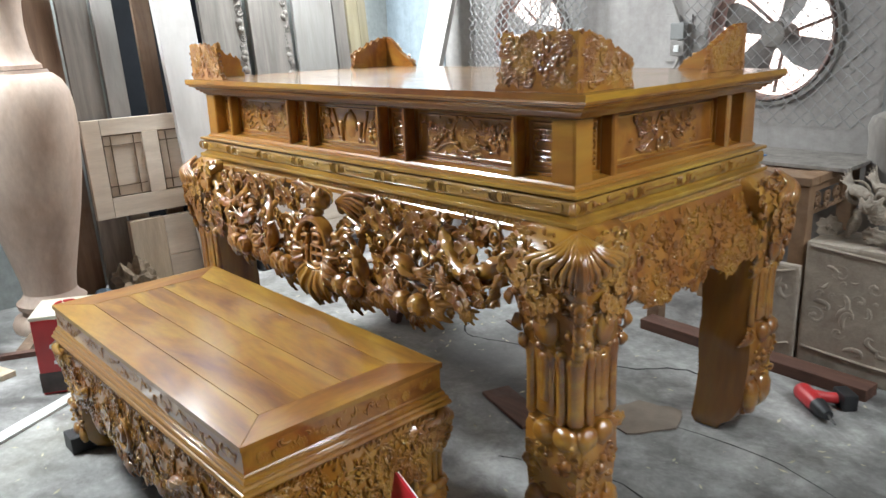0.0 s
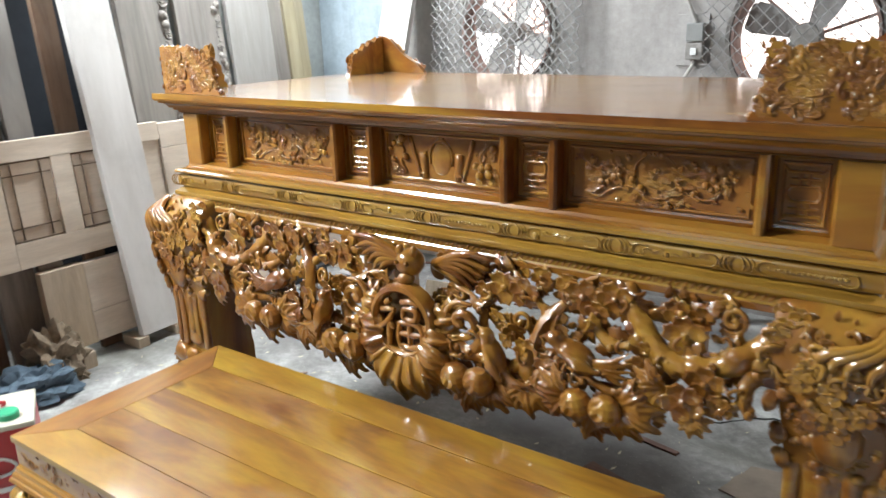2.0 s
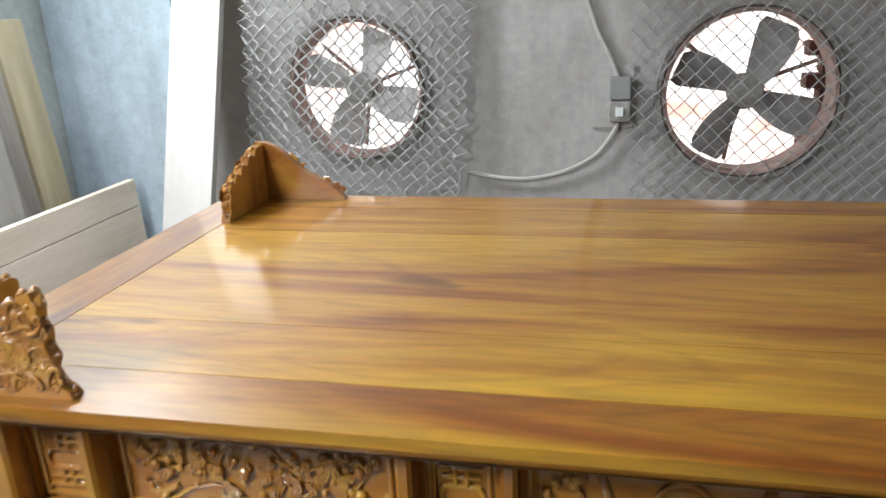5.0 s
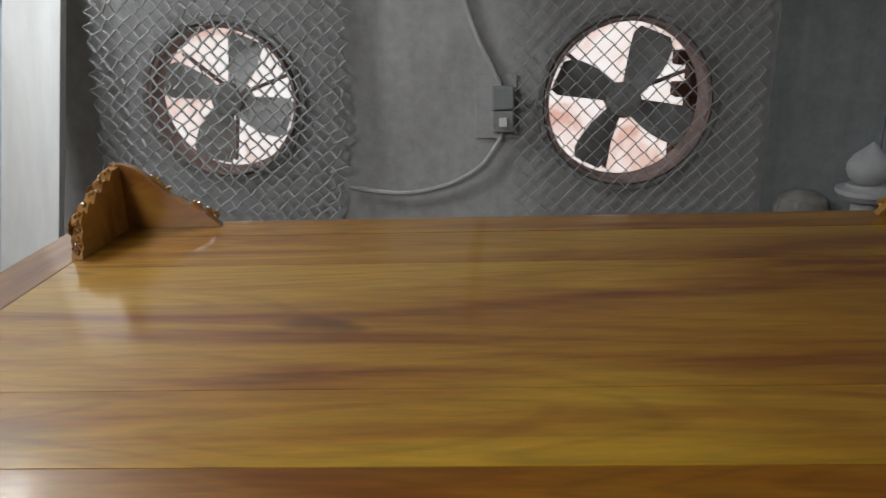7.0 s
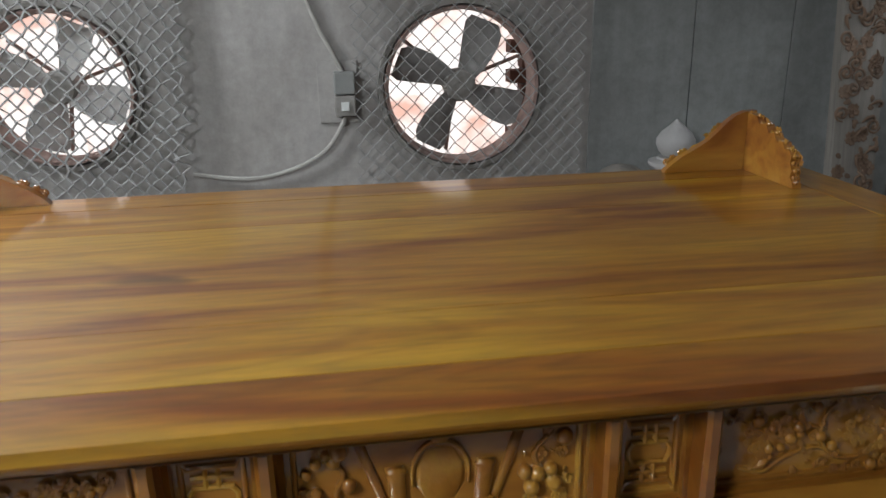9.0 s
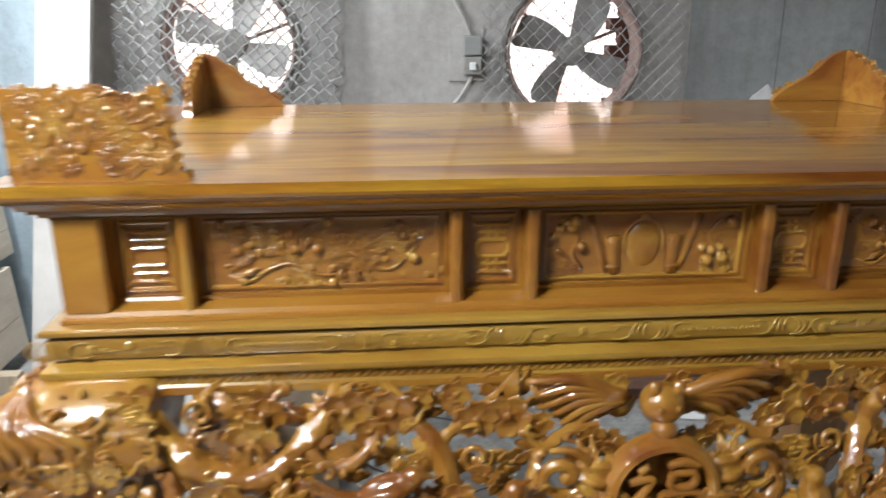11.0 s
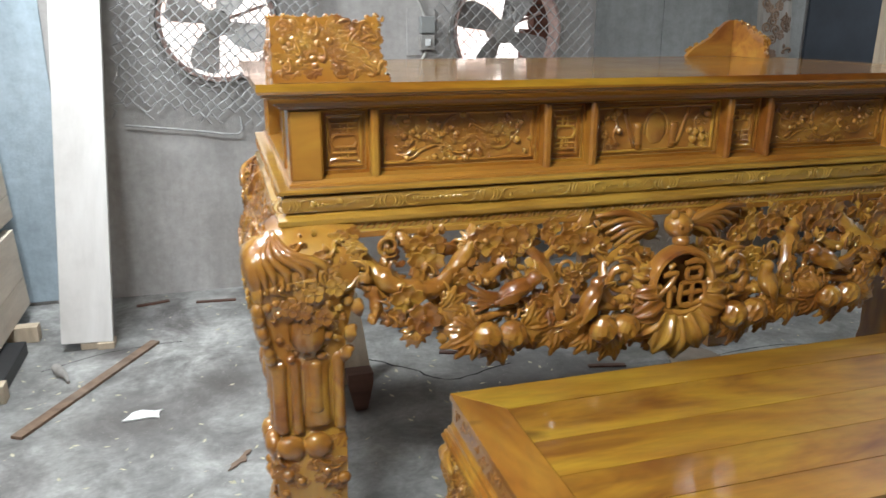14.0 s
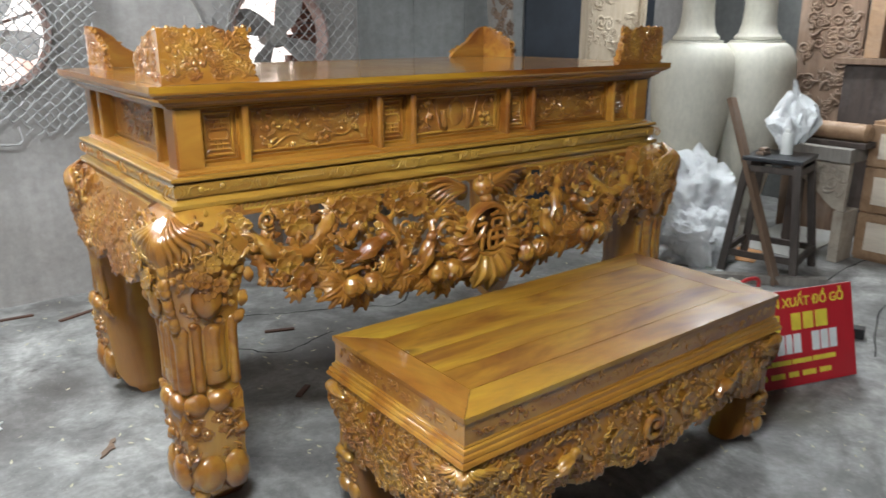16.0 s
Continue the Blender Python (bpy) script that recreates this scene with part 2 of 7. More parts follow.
PALEWOOD = raw_wood("pale_sawn_wood", (0.50, 0.40, 0.29), (0.70, 0.60, 0.47), (6, 6, 0.5), 2.6, 0.7, 0.35)
PALEWOOD_LONG = raw_wood("pale_sawn_wood_long", (0.62, 0.52, 0.42), (0.80, 0.71, 0.60), (4, 0.5, 4), 2.6, 0.7, 0.3, 0.2)
WHITEPLANK = raw_wood("whitewashed_plank", (0.50, 0.47, 0.44), (0.66, 0.635, 0.61), (2.5, 2.5, 0.5), 2.0, 0.6, 0.45, 0.08)
PALEGREYWOOD = raw_wood("pale_greyed_wood", (0.27, 0.25, 0.23), (0.41, 0.39, 0.37), (4, 4, 0.5), 2.4, 0.8, 0.5, 0.2)
GREYWOOD = raw_wood("dusty_grey_wood", (0.21, 0.188, 0.168), (0.39, 0.355, 0.32), (7, 7, 0.5), 2.6, 0.85, 0.5)
BROWNWOOD = raw_wood("dusty_brown_wood", (0.16, 0.10, 0.065), (0.33, 0.22, 0.15), (7, 7, 0.6), 2.6, 0.8, 0.35)
YELLOWWOOD = raw_wood("yellowish_batten_wood", (0.34, 0.29, 0.18), (0.50, 0.44, 0.30), (7, 7, 0.5), 2.6, 0.75, 0.3)
REDBEAM = raw_wood("dark_red_timber", (0.10, 0.045, 0.03), (0.22, 0.11, 0.075), (0.6, 6, 6), 3, 0.7, 0.3)
JARWOOD = raw_wood("turned_jar_wood", (0.40, 0.29, 0.225), (0.62, 0.51, 0.43), (2, 2, 0.9), 1.6, 0.65, 0.35)
JARPALE = raw_wood("primed_jar_wood", (0.56, 0.535, 0.455), (0.70, 0.67, 0.59), (2, 2, 0.9), 1.8, 0.6, 0.35)
DUST = plain("thick_grey_dust", (0.30, 0.28, 0.26), 0.95, scale=14, vary=0.4, relief=0.5)
NETWIRE = plain("dusty_wire", (0.34, 0.33, 0.32), 0.85, 0.0, scale=30, vary=0.35, relief=0.3)
RUST = plain("rusty_red_steel", (0.36, 0.25, 0.22), 0.85, 0.0, scale=10, vary=0.5, relief=0.4)
FANDARK = plain("dusty_fan_steel", (0.13, 0.125, 0.12), 0.8, 0.2, scale=12, vary=0.45, relief=0.3)
BLACK = plain("black_rubber", (0.02, 0.02, 0.022), 0.5, scale=20)
BLACKTOP = plain("black_stool_top", (0.025, 0.027, 0.032), 0.35, scale=16)
NAVY = plain("navy_tarpaulin", (0.022, 0.027, 0.036), 0.85, scale=3, vary=0.5)
REDTIN = plain("red_printed_tin", (0.45, 0.025, 0.03), 0.35, 0.0, scale=10, vary=0.2)
TINLID = plain("cream_tin_lid", (0.55, 0.52, 0.42), 0.4, 0.2, scale=10, vary=0.25)
WHITE = plain("white_paint", (0.75, 0.75, 0.73), 0.5, scale=12, vary=0.12)
SIGNRED = plain("red_sign_sheet", (0.50, 0.015, 0.025), 0.45, scale=6, vary=0.12, relief=0.03)
SIGNYELLOW = plain("yellow_sign_ink", (0.80, 0.62, 0.06), 0.5, relief=0)
GREENCAP = plain("green_cap", (0.03, 0.32, 0.16), 0.4)
BLUECLOTH = plain("blue_grey_rag", (0.09, 0.13, 0.17), 0.9, scale=24, vary=0.5, relief=0.6)
DRILLRED = plain("red_plastic", (0.55, 0.03, 0.035), 0.4, scale=20)


def concrete_floor():
    m, t, b = node_mat("dusty_concrete_floor")
    v = coords(t)
    big = tex_noise(t, v, 1.15, 8, 0.68, 0.6)
    col = ramp(t, big, [(0.30, (0.11, 0.108, 0.105)), (0.5, (0.235, 0.231, 0.224)), (0.68, (0.36, 0.352, 0.34))])
    med = tex_noise(t, v, 5.5, 7, 0.7, 0.5)
    col = mix(t, 0.75, col, ramp(t, med, [(0.33, (0.22, 0.21, 0.2)), (0.62, (0.78, 0.78, 0.77))]), "OVERLAY")
    stain = tex_noise(t, v, 1.5, 6, 0.62, 1.4)
    col = mix(t, ramp(t, stain, [(0.52, (0, 0, 0)), (0.68, (0.85, 0.85, 0.85))]), col, (0.085, 0.075, 0.072))
    grit = tex_noise(t, v, 34, 6, 0.75, 0.3)
    col = mix(t, 0.35, col, ramp(t, grit, [(0.36, (0.3, 0.3, 0.3)), (0.64, (0.7, 0.7, 0.7))]), "OVERLAY")
    damp = tex_noise(t, v, 0.7, 3, 0.5, 0.3)
    col = mix(t, ramp(t, damp, [(0.58, (0, 0, 0)), (0.7, (0.35, 0.35, 0.35))]), col, (0.22, 0.215, 0.15))
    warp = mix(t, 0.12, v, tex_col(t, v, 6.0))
    # first three are stains; last three paint the altar table's shade into the concrete
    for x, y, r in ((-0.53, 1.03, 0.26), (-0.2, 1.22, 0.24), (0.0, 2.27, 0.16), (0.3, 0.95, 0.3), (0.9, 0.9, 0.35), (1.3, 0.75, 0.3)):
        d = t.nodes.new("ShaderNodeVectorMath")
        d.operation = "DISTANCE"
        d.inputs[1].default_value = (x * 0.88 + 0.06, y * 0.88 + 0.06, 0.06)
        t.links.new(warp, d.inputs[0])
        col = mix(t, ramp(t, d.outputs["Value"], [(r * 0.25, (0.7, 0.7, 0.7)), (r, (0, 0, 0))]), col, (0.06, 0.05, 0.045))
    speck = t.nodes.new("ShaderNodeTexVoronoi")
    speck.inputs["Scale"].default_value = 60
    t.links.new(v, speck.inputs["Vector"])
    col = mix(t, ramp(t, speck.outputs["Distance"], [(0.05, (0.6, 0.6, 0.6)), (0.11, (0, 0, 0))]), col, (0.5, 0.49, 0.46))
    t.links.new(col, b.inputs["Base Color"])
    t.links.new(ramp(t, med, [(0.3, (0.45, 0.45, 0.45)), (0.7, (0.8, 0.8, 0.8))]), b.inputs["Roughness"])
    bump(t, b, grit, 0.2, 0.006)
    return m


def plaster_wall(name, a, c, d):
    m, t, b = node_mat(name)
    v = coords(t)
    big = tex_noise(t, v, 0.8, 6, 0.6, 0.4)
    col = ramp(t, big, [(0.3, a), (0.55, c), (0.75, d)])
    run = tex_noise(t, coords(t, (4, 4, 0.35)), 1.6, 5, 0.65, 0.3)
    col = mix(t, 0.22, col, ramp(t, run, [(0.35, (0.28, 0.27, 0.25)), (0.65, (0.7, 0.7, 0.7))]), "OVERLAY")
    fine = tex_noise(t, v, 22, 6, 0.7)
    col = mix(t, 0.3, col, ramp(t, fine, [(0.3, (0.3, 0.29, 0.28)), (0.7, (0.75, 0.75, 0.75))]), "OVERLAY")
    t.links.new(col, b.inputs["Base Color"])
    b.inputs["Roughness"].default_value = 0.9
    bump(t, b, fine, 0.4, 0.006)
    return m


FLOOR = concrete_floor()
PLASTER = plaster_wall("dusty_plaster", (0.27, 0.247, 0.232), (0.365, 0.345, 0.33), (0.44, 0.422, 0.408))
GREENPLASTER = plaster_wall("grey_green_plaster", (0.26, 0.28, 0.27), (0.36, 0.38, 0.37), (0.46, 0.49, 0.48))

W, D, H = 1.97, 1.0, 1.27

# plaster colour lowered so the right and front walls bounce less light
DARKENED = plaster_wall("darkened_plaster", (0.08, 0.08, 0.078), (0.12, 0.12, 0.118), (0.17, 0.17, 0.165))

# ---- setting ----
WALL_Y, LEFT_X, RIGHT_X, FRONT_Y = 2.40, -1.55, 5.4, -5.5
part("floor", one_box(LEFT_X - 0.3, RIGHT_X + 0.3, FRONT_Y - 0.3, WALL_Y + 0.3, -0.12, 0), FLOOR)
tagged(bpy.data.objects["floor"], "cracked dusty grey concrete workshop floor with stains and painted shade under the altar", "floor", kind="structure")
FANS = ((-0.13, 1.385, 0.275), (1.40, 1.345, 0.30))


def back_wall():
    """A wall with two round fan holes, run up unseen to the roof to shut out sky."""
    bm = bmesh.new()
    top, n = 2.76, 48
    xs = [LEFT_X - 0.2, 0.62, RIGHT_X + 0.2]
    for (cx, cz, r), x0, x1 in zip(FANS, xs, xs[1:]):
        x1 = min(x1, 2.3)
        rings = []
        for y in (WALL_Y, WALL_Y + 0.08):
            outer, inner = [], []
            for i in range(n):
                a = 2 * math.pi * i / n
                dx, dz = math.cos(a), math.sin(a)
                k = min(((x1 - cx) / dx if dx > 0 else (x0 - cx) / dx) if abs(dx) > 1e-6 else 99, ((top - cz) / dz if dz > 0 else -cz / dz) if abs(dz) > 1e-6 else 99)
                outer.append(Vector((cx + dx * k, y, cz + dz * k)))
                inner.append(Vector((cx + dx * r, y, cz + dz * r)))
            # corners snap to the rectangle
            for c in ((x0, 0), (x1, 0), (x1, top), (x0, top)):
                q = min(outer, key=lambda p: (p.x - c[0]) ** 2 + (p.z - c[1]) ** 2)
                q.x, q.z = c
            rings.append((outer, inner))
        (o0, i0), (o1, i1) = rings
        loft(bm, [o0, i0, i1, o1, o0], caps=False)
    box(bm, 2.3, RIGHT_X + 0.2, WALL_Y, WALL_Y + 0.08, 0, top)
    bmesh.ops.remove_doubles(bm, verts=bm.verts, dist=1e-4)
    return tagged(part("wall_back", bm, PLASTER), "dusty stained grey plaster wall with two fan holes", "wall", kind="structure")


back_wall()


def wall_with_gap(name, x0, x1, y0, y1, z0, material, label):
    """A side wall with a gap under the eaves between y0 and y1."""
    bm = bmesh.new()
    box(bm, x0, x1, FRONT_Y, WALL_Y - 0.002, 0, z0)
    box(bm, x0, x1, FRONT_Y, y0, z0, 2.76)
    box(bm, x0, x1, y1, WALL_Y - 0.002, z0, 2.76)
    return tagged(part(name, bm, material), label, "wall", kind="structure")


wall_with_gap("wall_left", LEFT_X - 0.2, LEFT_X, -0.75, 0.55, 2.1, GREENPLASTER, "pale grey-green plastered workshop wall")
wall_with_gap("wall_right", RIGHT_X, RIGHT_X + 0.2, -0.35, 2.3, 2.12, DARKENED, "plastered workshop wall darkened to bounce less light")
# unseen wall; the gap at its top only serves the front fill lamp
bm = bmesh.new()
box(bm, LEFT_X - 0.2, RIGHT_X + 0.2, FRONT_Y - 0.2, FRONT_Y - 0.002, 0, 2.28)
box(bm, LEFT_X - 0.2, -0.6, FRONT_Y - 0.2, FRONT_Y - 0.002, 2.28, 2.76)
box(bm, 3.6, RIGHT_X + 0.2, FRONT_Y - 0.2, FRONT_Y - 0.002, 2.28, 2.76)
tagged(part("wall_front", bm, DARKENED), "unseen plastered wall with a gap added for the front fill lamp", "wall", kind="structure")
# unseen roof, kept dark to cut bounce and block the sky beside the skylights
ROOF = plain("dark_roof_sheet", (0.09, 0.088, 0.085), 0.8, 0.1, scale=3, vary=0.4)
bm = bmesh.new()
for x0, x1, y0, y1 in ((LEFT_X - 0.6, -1.5, FRONT_Y - 0.6, WALL_Y + 0.6), (-0.05, 3.4, FRONT_Y - 0.6, WALL_Y + 0.6), (4.4, RIGHT_X + 0.6, FRONT_Y - 0.6, WALL_Y + 0.6), (3.4, 4.4, FRONT_Y - 0.6, 0.6), (3.4, 4.4, 1.2, WALL_Y + 0.6), (-1.5, -0.05, -1.1, 1.25), (-1.5, -0.05, FRONT_Y - 0.6, -1.7), (-1.5, -0.05, 1.8, WALL_Y + 0.6), (-0.6, -0.05, 1.25, 1.8), (-1.5, -1.2, -1.7, -1.1), (-0.3, -0.05, -1.7, -1.1)):
    box(bm, x0, x1, y0, y1, 2.76, 2.82)
tagged(part("ceiling", bm, ROOF), "unseen dark sheet-metal roof lining with three skylights, shutting out the sky", "ceiling", kind="structure")

# the yard behind the fans: a bright backdrop
m, t, b = node_mat("bright_yard")
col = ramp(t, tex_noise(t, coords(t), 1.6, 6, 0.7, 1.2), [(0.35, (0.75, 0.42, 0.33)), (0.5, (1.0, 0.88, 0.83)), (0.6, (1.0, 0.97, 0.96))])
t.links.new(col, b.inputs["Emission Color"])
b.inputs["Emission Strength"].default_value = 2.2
YARD = m
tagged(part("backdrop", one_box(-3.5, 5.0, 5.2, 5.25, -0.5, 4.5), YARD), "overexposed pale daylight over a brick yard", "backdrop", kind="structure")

BRICK = plain("sooty_brick", (0.16, 0.075, 0.055), 0.9, scale=9, vary=0.5, relief=0.5)
pier = thing("brick_pier", (2.1, 3.0, 0), "sooty brick pier standing outside the fan hole", "pier")
course = bmesh.new()
box(course, -0.108, 0.108, -0.05, 0.05, 0.0, 0.062, 0.003)
first = part("brick", course, BRICK)
for j in range(26):
    for i in range(4):
        ob = first if i == j == 0 else new("brick", first.data)
        ob.parent = pier
        ob.matrix_parent_inverse = pier.matrix_basis.inverted()
        ob.matrix_basis = Matrix.Translation((1.76 + 0.224 * i + 0.06 * (j % 2), 3.0, 0.45 + 0.07 * j))
part("core", one_box(1.72, 2.55, 2.96, 3.045, 0.0, 2.27), plain("dark_mortar", (0.10, 0.09, 0.085), 0.95), pier, "dark mortar core")

# ---- the big altar table ----
altar = thing("altar_table", (W / 2, D / 2, 0), "large golden lacquered altar table with pierced floral carving", "altar table")


def table_top(parent, x0, x1, y0, y1, z, t, border, joints, wood, side_wood):
    """A boarded top: two long rails, two end rails and boards between them."""
    e = 0.0015
    for (ax, ay), (bx, by), (cx, cy), (dx, dy), m in (((x0, y0), (x1, y0), (x1 - border, y0 + border), (x0 + border, y0 + border), wood), ((x0, y1), (x1, y1), (x1 - border, y1 - border), (x0 + border, y1 - border), wood), ((x0, y0), (x0, y1), (x0 + border, y1 - border), (x0 + border, y0 + border), side_wood), ((x1, y0), (x1, y1), (x1 - border, y1 - border), (x1 - border, y0 + border), side_wood)):
        c = Vector(((ax + bx + cx + dx) / 4, (ay + by + cy + dy) / 4, 0))
        ring = [Vector((x, y, 0)) + (c - Vector((x, y, 0))).normalized() * e * 0.5 for x, y in ((ax, ay), (bx, by), (cx, cy), (dx, dy))]
        bm = bmesh.new()
        loft(bm, [[p + Vector((0, 0, h)) for p in ring] for h in (z - t, z - 0.0004)] + [[p + (c - p).normalized() * 0.0006 + Vector((0, 0, z)) for p in ring]])
        part("top_rail", bm, m, parent)
    ys = [y0 + border + e] + [y0 + border + (y1 - y0 - 2 * border) * j for j in joints] + [y1 - border - e]
    for a, b_ in zip(ys, ys[1:]):
        part("top_board", one_box(x0 + border + e, x1 - border - e, a + e * 0.4, b_ - e * 0.4, z - t, z - 0.0002), wood, parent)


table_top(altar, -0.015, W + 0.015, 0, D, H, 0.016, 0.105, (0.20, 0.77), TOPWOOD, TOPSIDE)

CORNICE = [(0.0, 1.2545), (0.003, 1.248), (0.010, 1.2455), (0.011, 1.241), (0.020, 1.239), (0.028, 1.233), (0.032, 1.226), (0.040, 1.2245), (0.041, 1.219), (0.050, 1.217), (0.052, 1.211), (0.06, 1.211)]
bm = bmesh.new()
rect_moulding(bm, -0.015, W + 0.015, 0, D, CORNICE)
part("cornice", bm, WOOD, altar, "stepped cornice moulding", smooth=35)
part("body", one_box(0.094, W - 0.094, 0.094, D - 0.094, 0.99, 1.2105), REDWOOD, altar, "reddish recessed panel boards")


def panel_post(parent, m, x0, x1, z0, z1, depth, wood):
    """An upright between panels: a face with a sunk shoulder on both sides."""
    s = min(0.005, (x1 - x0) * 0.25)
    bm = bmesh.new()
    prof = [(x0, depth), (x0, 0.006), (x0 + s, 0.001), (x1 - s, 0.001), (x1, 0.006), (x1, depth)]
    loft(bm, [[m @ Vector((x, y, z)) for x, y in prof] for z in (z0, z1)])
    part("panel_post", bm, wood, parent)


def panel_rail(parent, m, x0, x1, prof, wood):
    bm = bmesh.new()
    lip = min(y for y, z in prof)
    loft(bm, [[m @ Vector((x + s * (y - lip), y, z)) for y, z in prof] for x, s in ((x0, 1), (x1, -1))])  # mitred ends
    part("panel_rail", bm, wood, parent)


def panelled_side(parent, m, length, posts, wood):
    """Posts, rails and sunk frames of one side; m takes x along the side, y inwards, z up."""
    z0, z1 = 1.058, 1.2075
    panel_rail(parent, m, 0.0505, length - 0.0505, [(0.0, 1.2105), (0.0, z1 + 0.002), (0.006, z1), (0.045, z1), (0.045, 1.2105)], wood)
    panel_rail(parent, m, 0.0465, length - 0.0465, [(-0.004, 1.0405), (-0.004, 1.047), (0.0, 1.049), (0.004, z0 - 0.002), (0.045, z0 + 0.004), (0.045, 1.0405)], wood)
    edges = [0.124] + [e for p in posts for e in p] + [length - 0.124]
    panel_post(parent, m, 0.0515, 0.124, z0 - 0.002, z1, 0.045, wood)
    panel_post(parent, m, length - 0.124, length - 0.0515, z0 - 0.002, z1, 0.045, wood)
    for a, b_ in posts:
        panel_post(parent, m, a, b_, z0 - 0.002, z1, 0.045, wood)
    for a, b_ in zip(edges[::2], edges[1::2]):
        frame = bmesh.new()
        g = 0.008
        out = [(a, z0 + 0.003), (b_, z0 + 0.003), (b_, z1), (a, z1)]
        inn = [(a + g, z0 + 0.003 + g), (b_ - g, z0 + 0.003 + g), (b_ - g, z1 - g), (a + g, z1 - g)]
        loft(frame, [[m @ Vector((x, 0.036, z)) for x, z in out], [m @ Vector((x, 0.033, z)) for x, z in inn], [m @ Vector((x, 0.0435, z)) for x, z in inn]], caps=False)
        part("panel_frame", frame, wood, parent)
        bead = bmesh.new()
        loft(bead, [[m @ Vector((x, y, z)) for x, z in ((a + e, z0 + 0.003 + e), (b_ - e, z0 + 0.003 + e), (b_ - e, z1 - e), (a + e, z1 - e))] for e, y in ((0.0135, 0.0445), (0.0150, 0.0395), (0.0175, 0.0388), (0.0200, 0.0395), (0.0215, 0.0445))], caps=False)
        part("panel_bead", bead, wood, parent)
    return list(zip(edges[::2], edges[1::2]))


FRONT = Matrix.Translation((0, 0.05, 0))
BACK = Matrix.Translation((W, D - 0.05, 0)) @ pose(0, 0, 0, 0, 0, 180)
LEFT = Matrix.Translation((0.05, D, 0)) @ pose(0, 0, 0, 0, 0, -90)
RIGHT = Matrix.Translation((W - 0.05, 0, 0)) @ pose(0, 0, 0, 0, 0, 90)
LONG_POSTS = [(0.234, 0.253), (0.657, 0.677), (0.780, 0.800), (1.170, 1.190), (1.293, 1.313), (1.717, 1.736)]
SHORT_POSTS = [(0.203, 0.226), (0.774, 0.797)]
front_panels = panelled_side(altar, FRONT, W, LONG_POSTS, WOOD)
panelled_side(altar, BACK, W, LONG_POSTS, WOOD)
side_panels = panelled_side(altar, RIGHT, D, SHORT_POSTS, SIDEWOOD)
panelled_side(altar, LEFT, D, SHORT_POSTS, SIDEWOOD)

WAIST = [(0.06, 1.040), (0.024, 1.040), (0.020, 1.037), (0.020, 1.031), (0.024, 1.028), (0.036, 1.0265), (0.036, 1.025), (0.030, 1.023), (0.0265, 1.017), (0.0255, 1.005), (0.0265, 0.993), (0.030, 0.988), (0.036, 0.9865), (0.036, 0.985), (0.033, 0.982), (0.026, 0.977), (0.019, 0.974), (0.016, 0.972), (0.015, 0.966), (0.017, 0.9605), (0.025, 0.9595), (0.0265, 0.956), (0.0265, 0.940), (0.024, 0.9365), (0.06, 0.9365)]
bm = bmesh.new()
rect_moulding(bm, 0, W, 0, D, WAIST)
part("waist_moulding", bm, WAISTWOOD, altar, "ribbon-carved waist moulding", smooth=35)


LEG = [(0.0, 0.045, 0.105), (0.03, 0.058, 0.10), (0.05, 0.072, 0.085), (0.12, 0.088, 0.065), (0.22, 0.088, 0.06), (0.32, 0.094, 0.058), (0.40, 0.092, 0.060), (0.44, 0.080, 0.068), (0.52, 0.084, 0.066), (0.60, 0.088, 0.066), (0.66, 0.092, 0.064), (0.72, 0.100, 0.062), (0.80, 0.116, 0.062), (0.87, 0.128, 0.066), (0.92, 0.120, 0.078), (0.95, 0.10, 0.095), (0.962, 0.085, 0.105)]


GROW = Matrix.Translation((1.1, -1.4, 1.42)) @ Matrix.Scale(1.058, 4) @ Matrix.Translation((-1.1, 1.4, -1.42))  # drawing size to true size
BASE = 1.42 - 1.42 / 1.058  # the floor's height in the drawing


def plant(z):
    """Leg heights of the drawing, squeezed below the knee to stand on the floor."""
    return BASE + z * (0.72 - BASE) / 0.72 if z < 0.72 else z


def big_leg(sx, sy):
    """From the drawn leg to one of the large table's corners."""
    return Matrix.Translation((W * sx + (0.03 if sy and not sx else 0), D * sy + (0.02 if sy else 0), 0)) @ Matrix.Diagonal((1 - 2 * sx, 1 - 2 * sy, 1, 1))


def leg_body(n=20):
    """A leg at the origin's corner (outer corner towards -x -y), rounded outside, square inside."""
    bm = bmesh.new()
    rings = []
    for z, h, c in LEG:
        ring = []
        for i in range(n):
            a = 2 * math.pi * i / n + math.pi / n
            x, y = math.cos(a), math.sin(a)
            k = 1 / max(abs(x), abs(y))
            k = 1 + (k - 1) * (0.62 if x < 0 or y < 0 else 0.9)
            ring.append(Vector((c + x * k * h, c + y * k * h, z)))
        rings.append(ring)
    loft(bm, rings)
    return bm


for sx, sy in ((0, 0), (1, 0), (0, 1), (1, 1)):
    bm = leg_body()
    for v in bm.verts:
        v.co.z = plant(v.co.z)
    bmesh.ops.transform(bm, matrix=big_leg(sx, sy), verts=bm.verts)
    part("leg", bm, LEGWOOD, altar, "carved cabriole leg", smooth=60)
# ---- the low offering table ----
low = thing("low_table", (1.005, -0.435, 0), "low golden lacquered offering table with carved apron", "low table")
table_top(low, 0.36, 1.652, -0.725, -0.147, 0.59, 0.014, 0.10, (0.3, 0.62), LOWTOP, LOWSIDE)
# darker panel wood puts the dark floor's reflection into the frieze's colour
part("frieze", one_box(0.365, 1.647, -0.720, -0.152, 0.52, 0.5755), REDWOOD, low)
bm = bmesh.new()
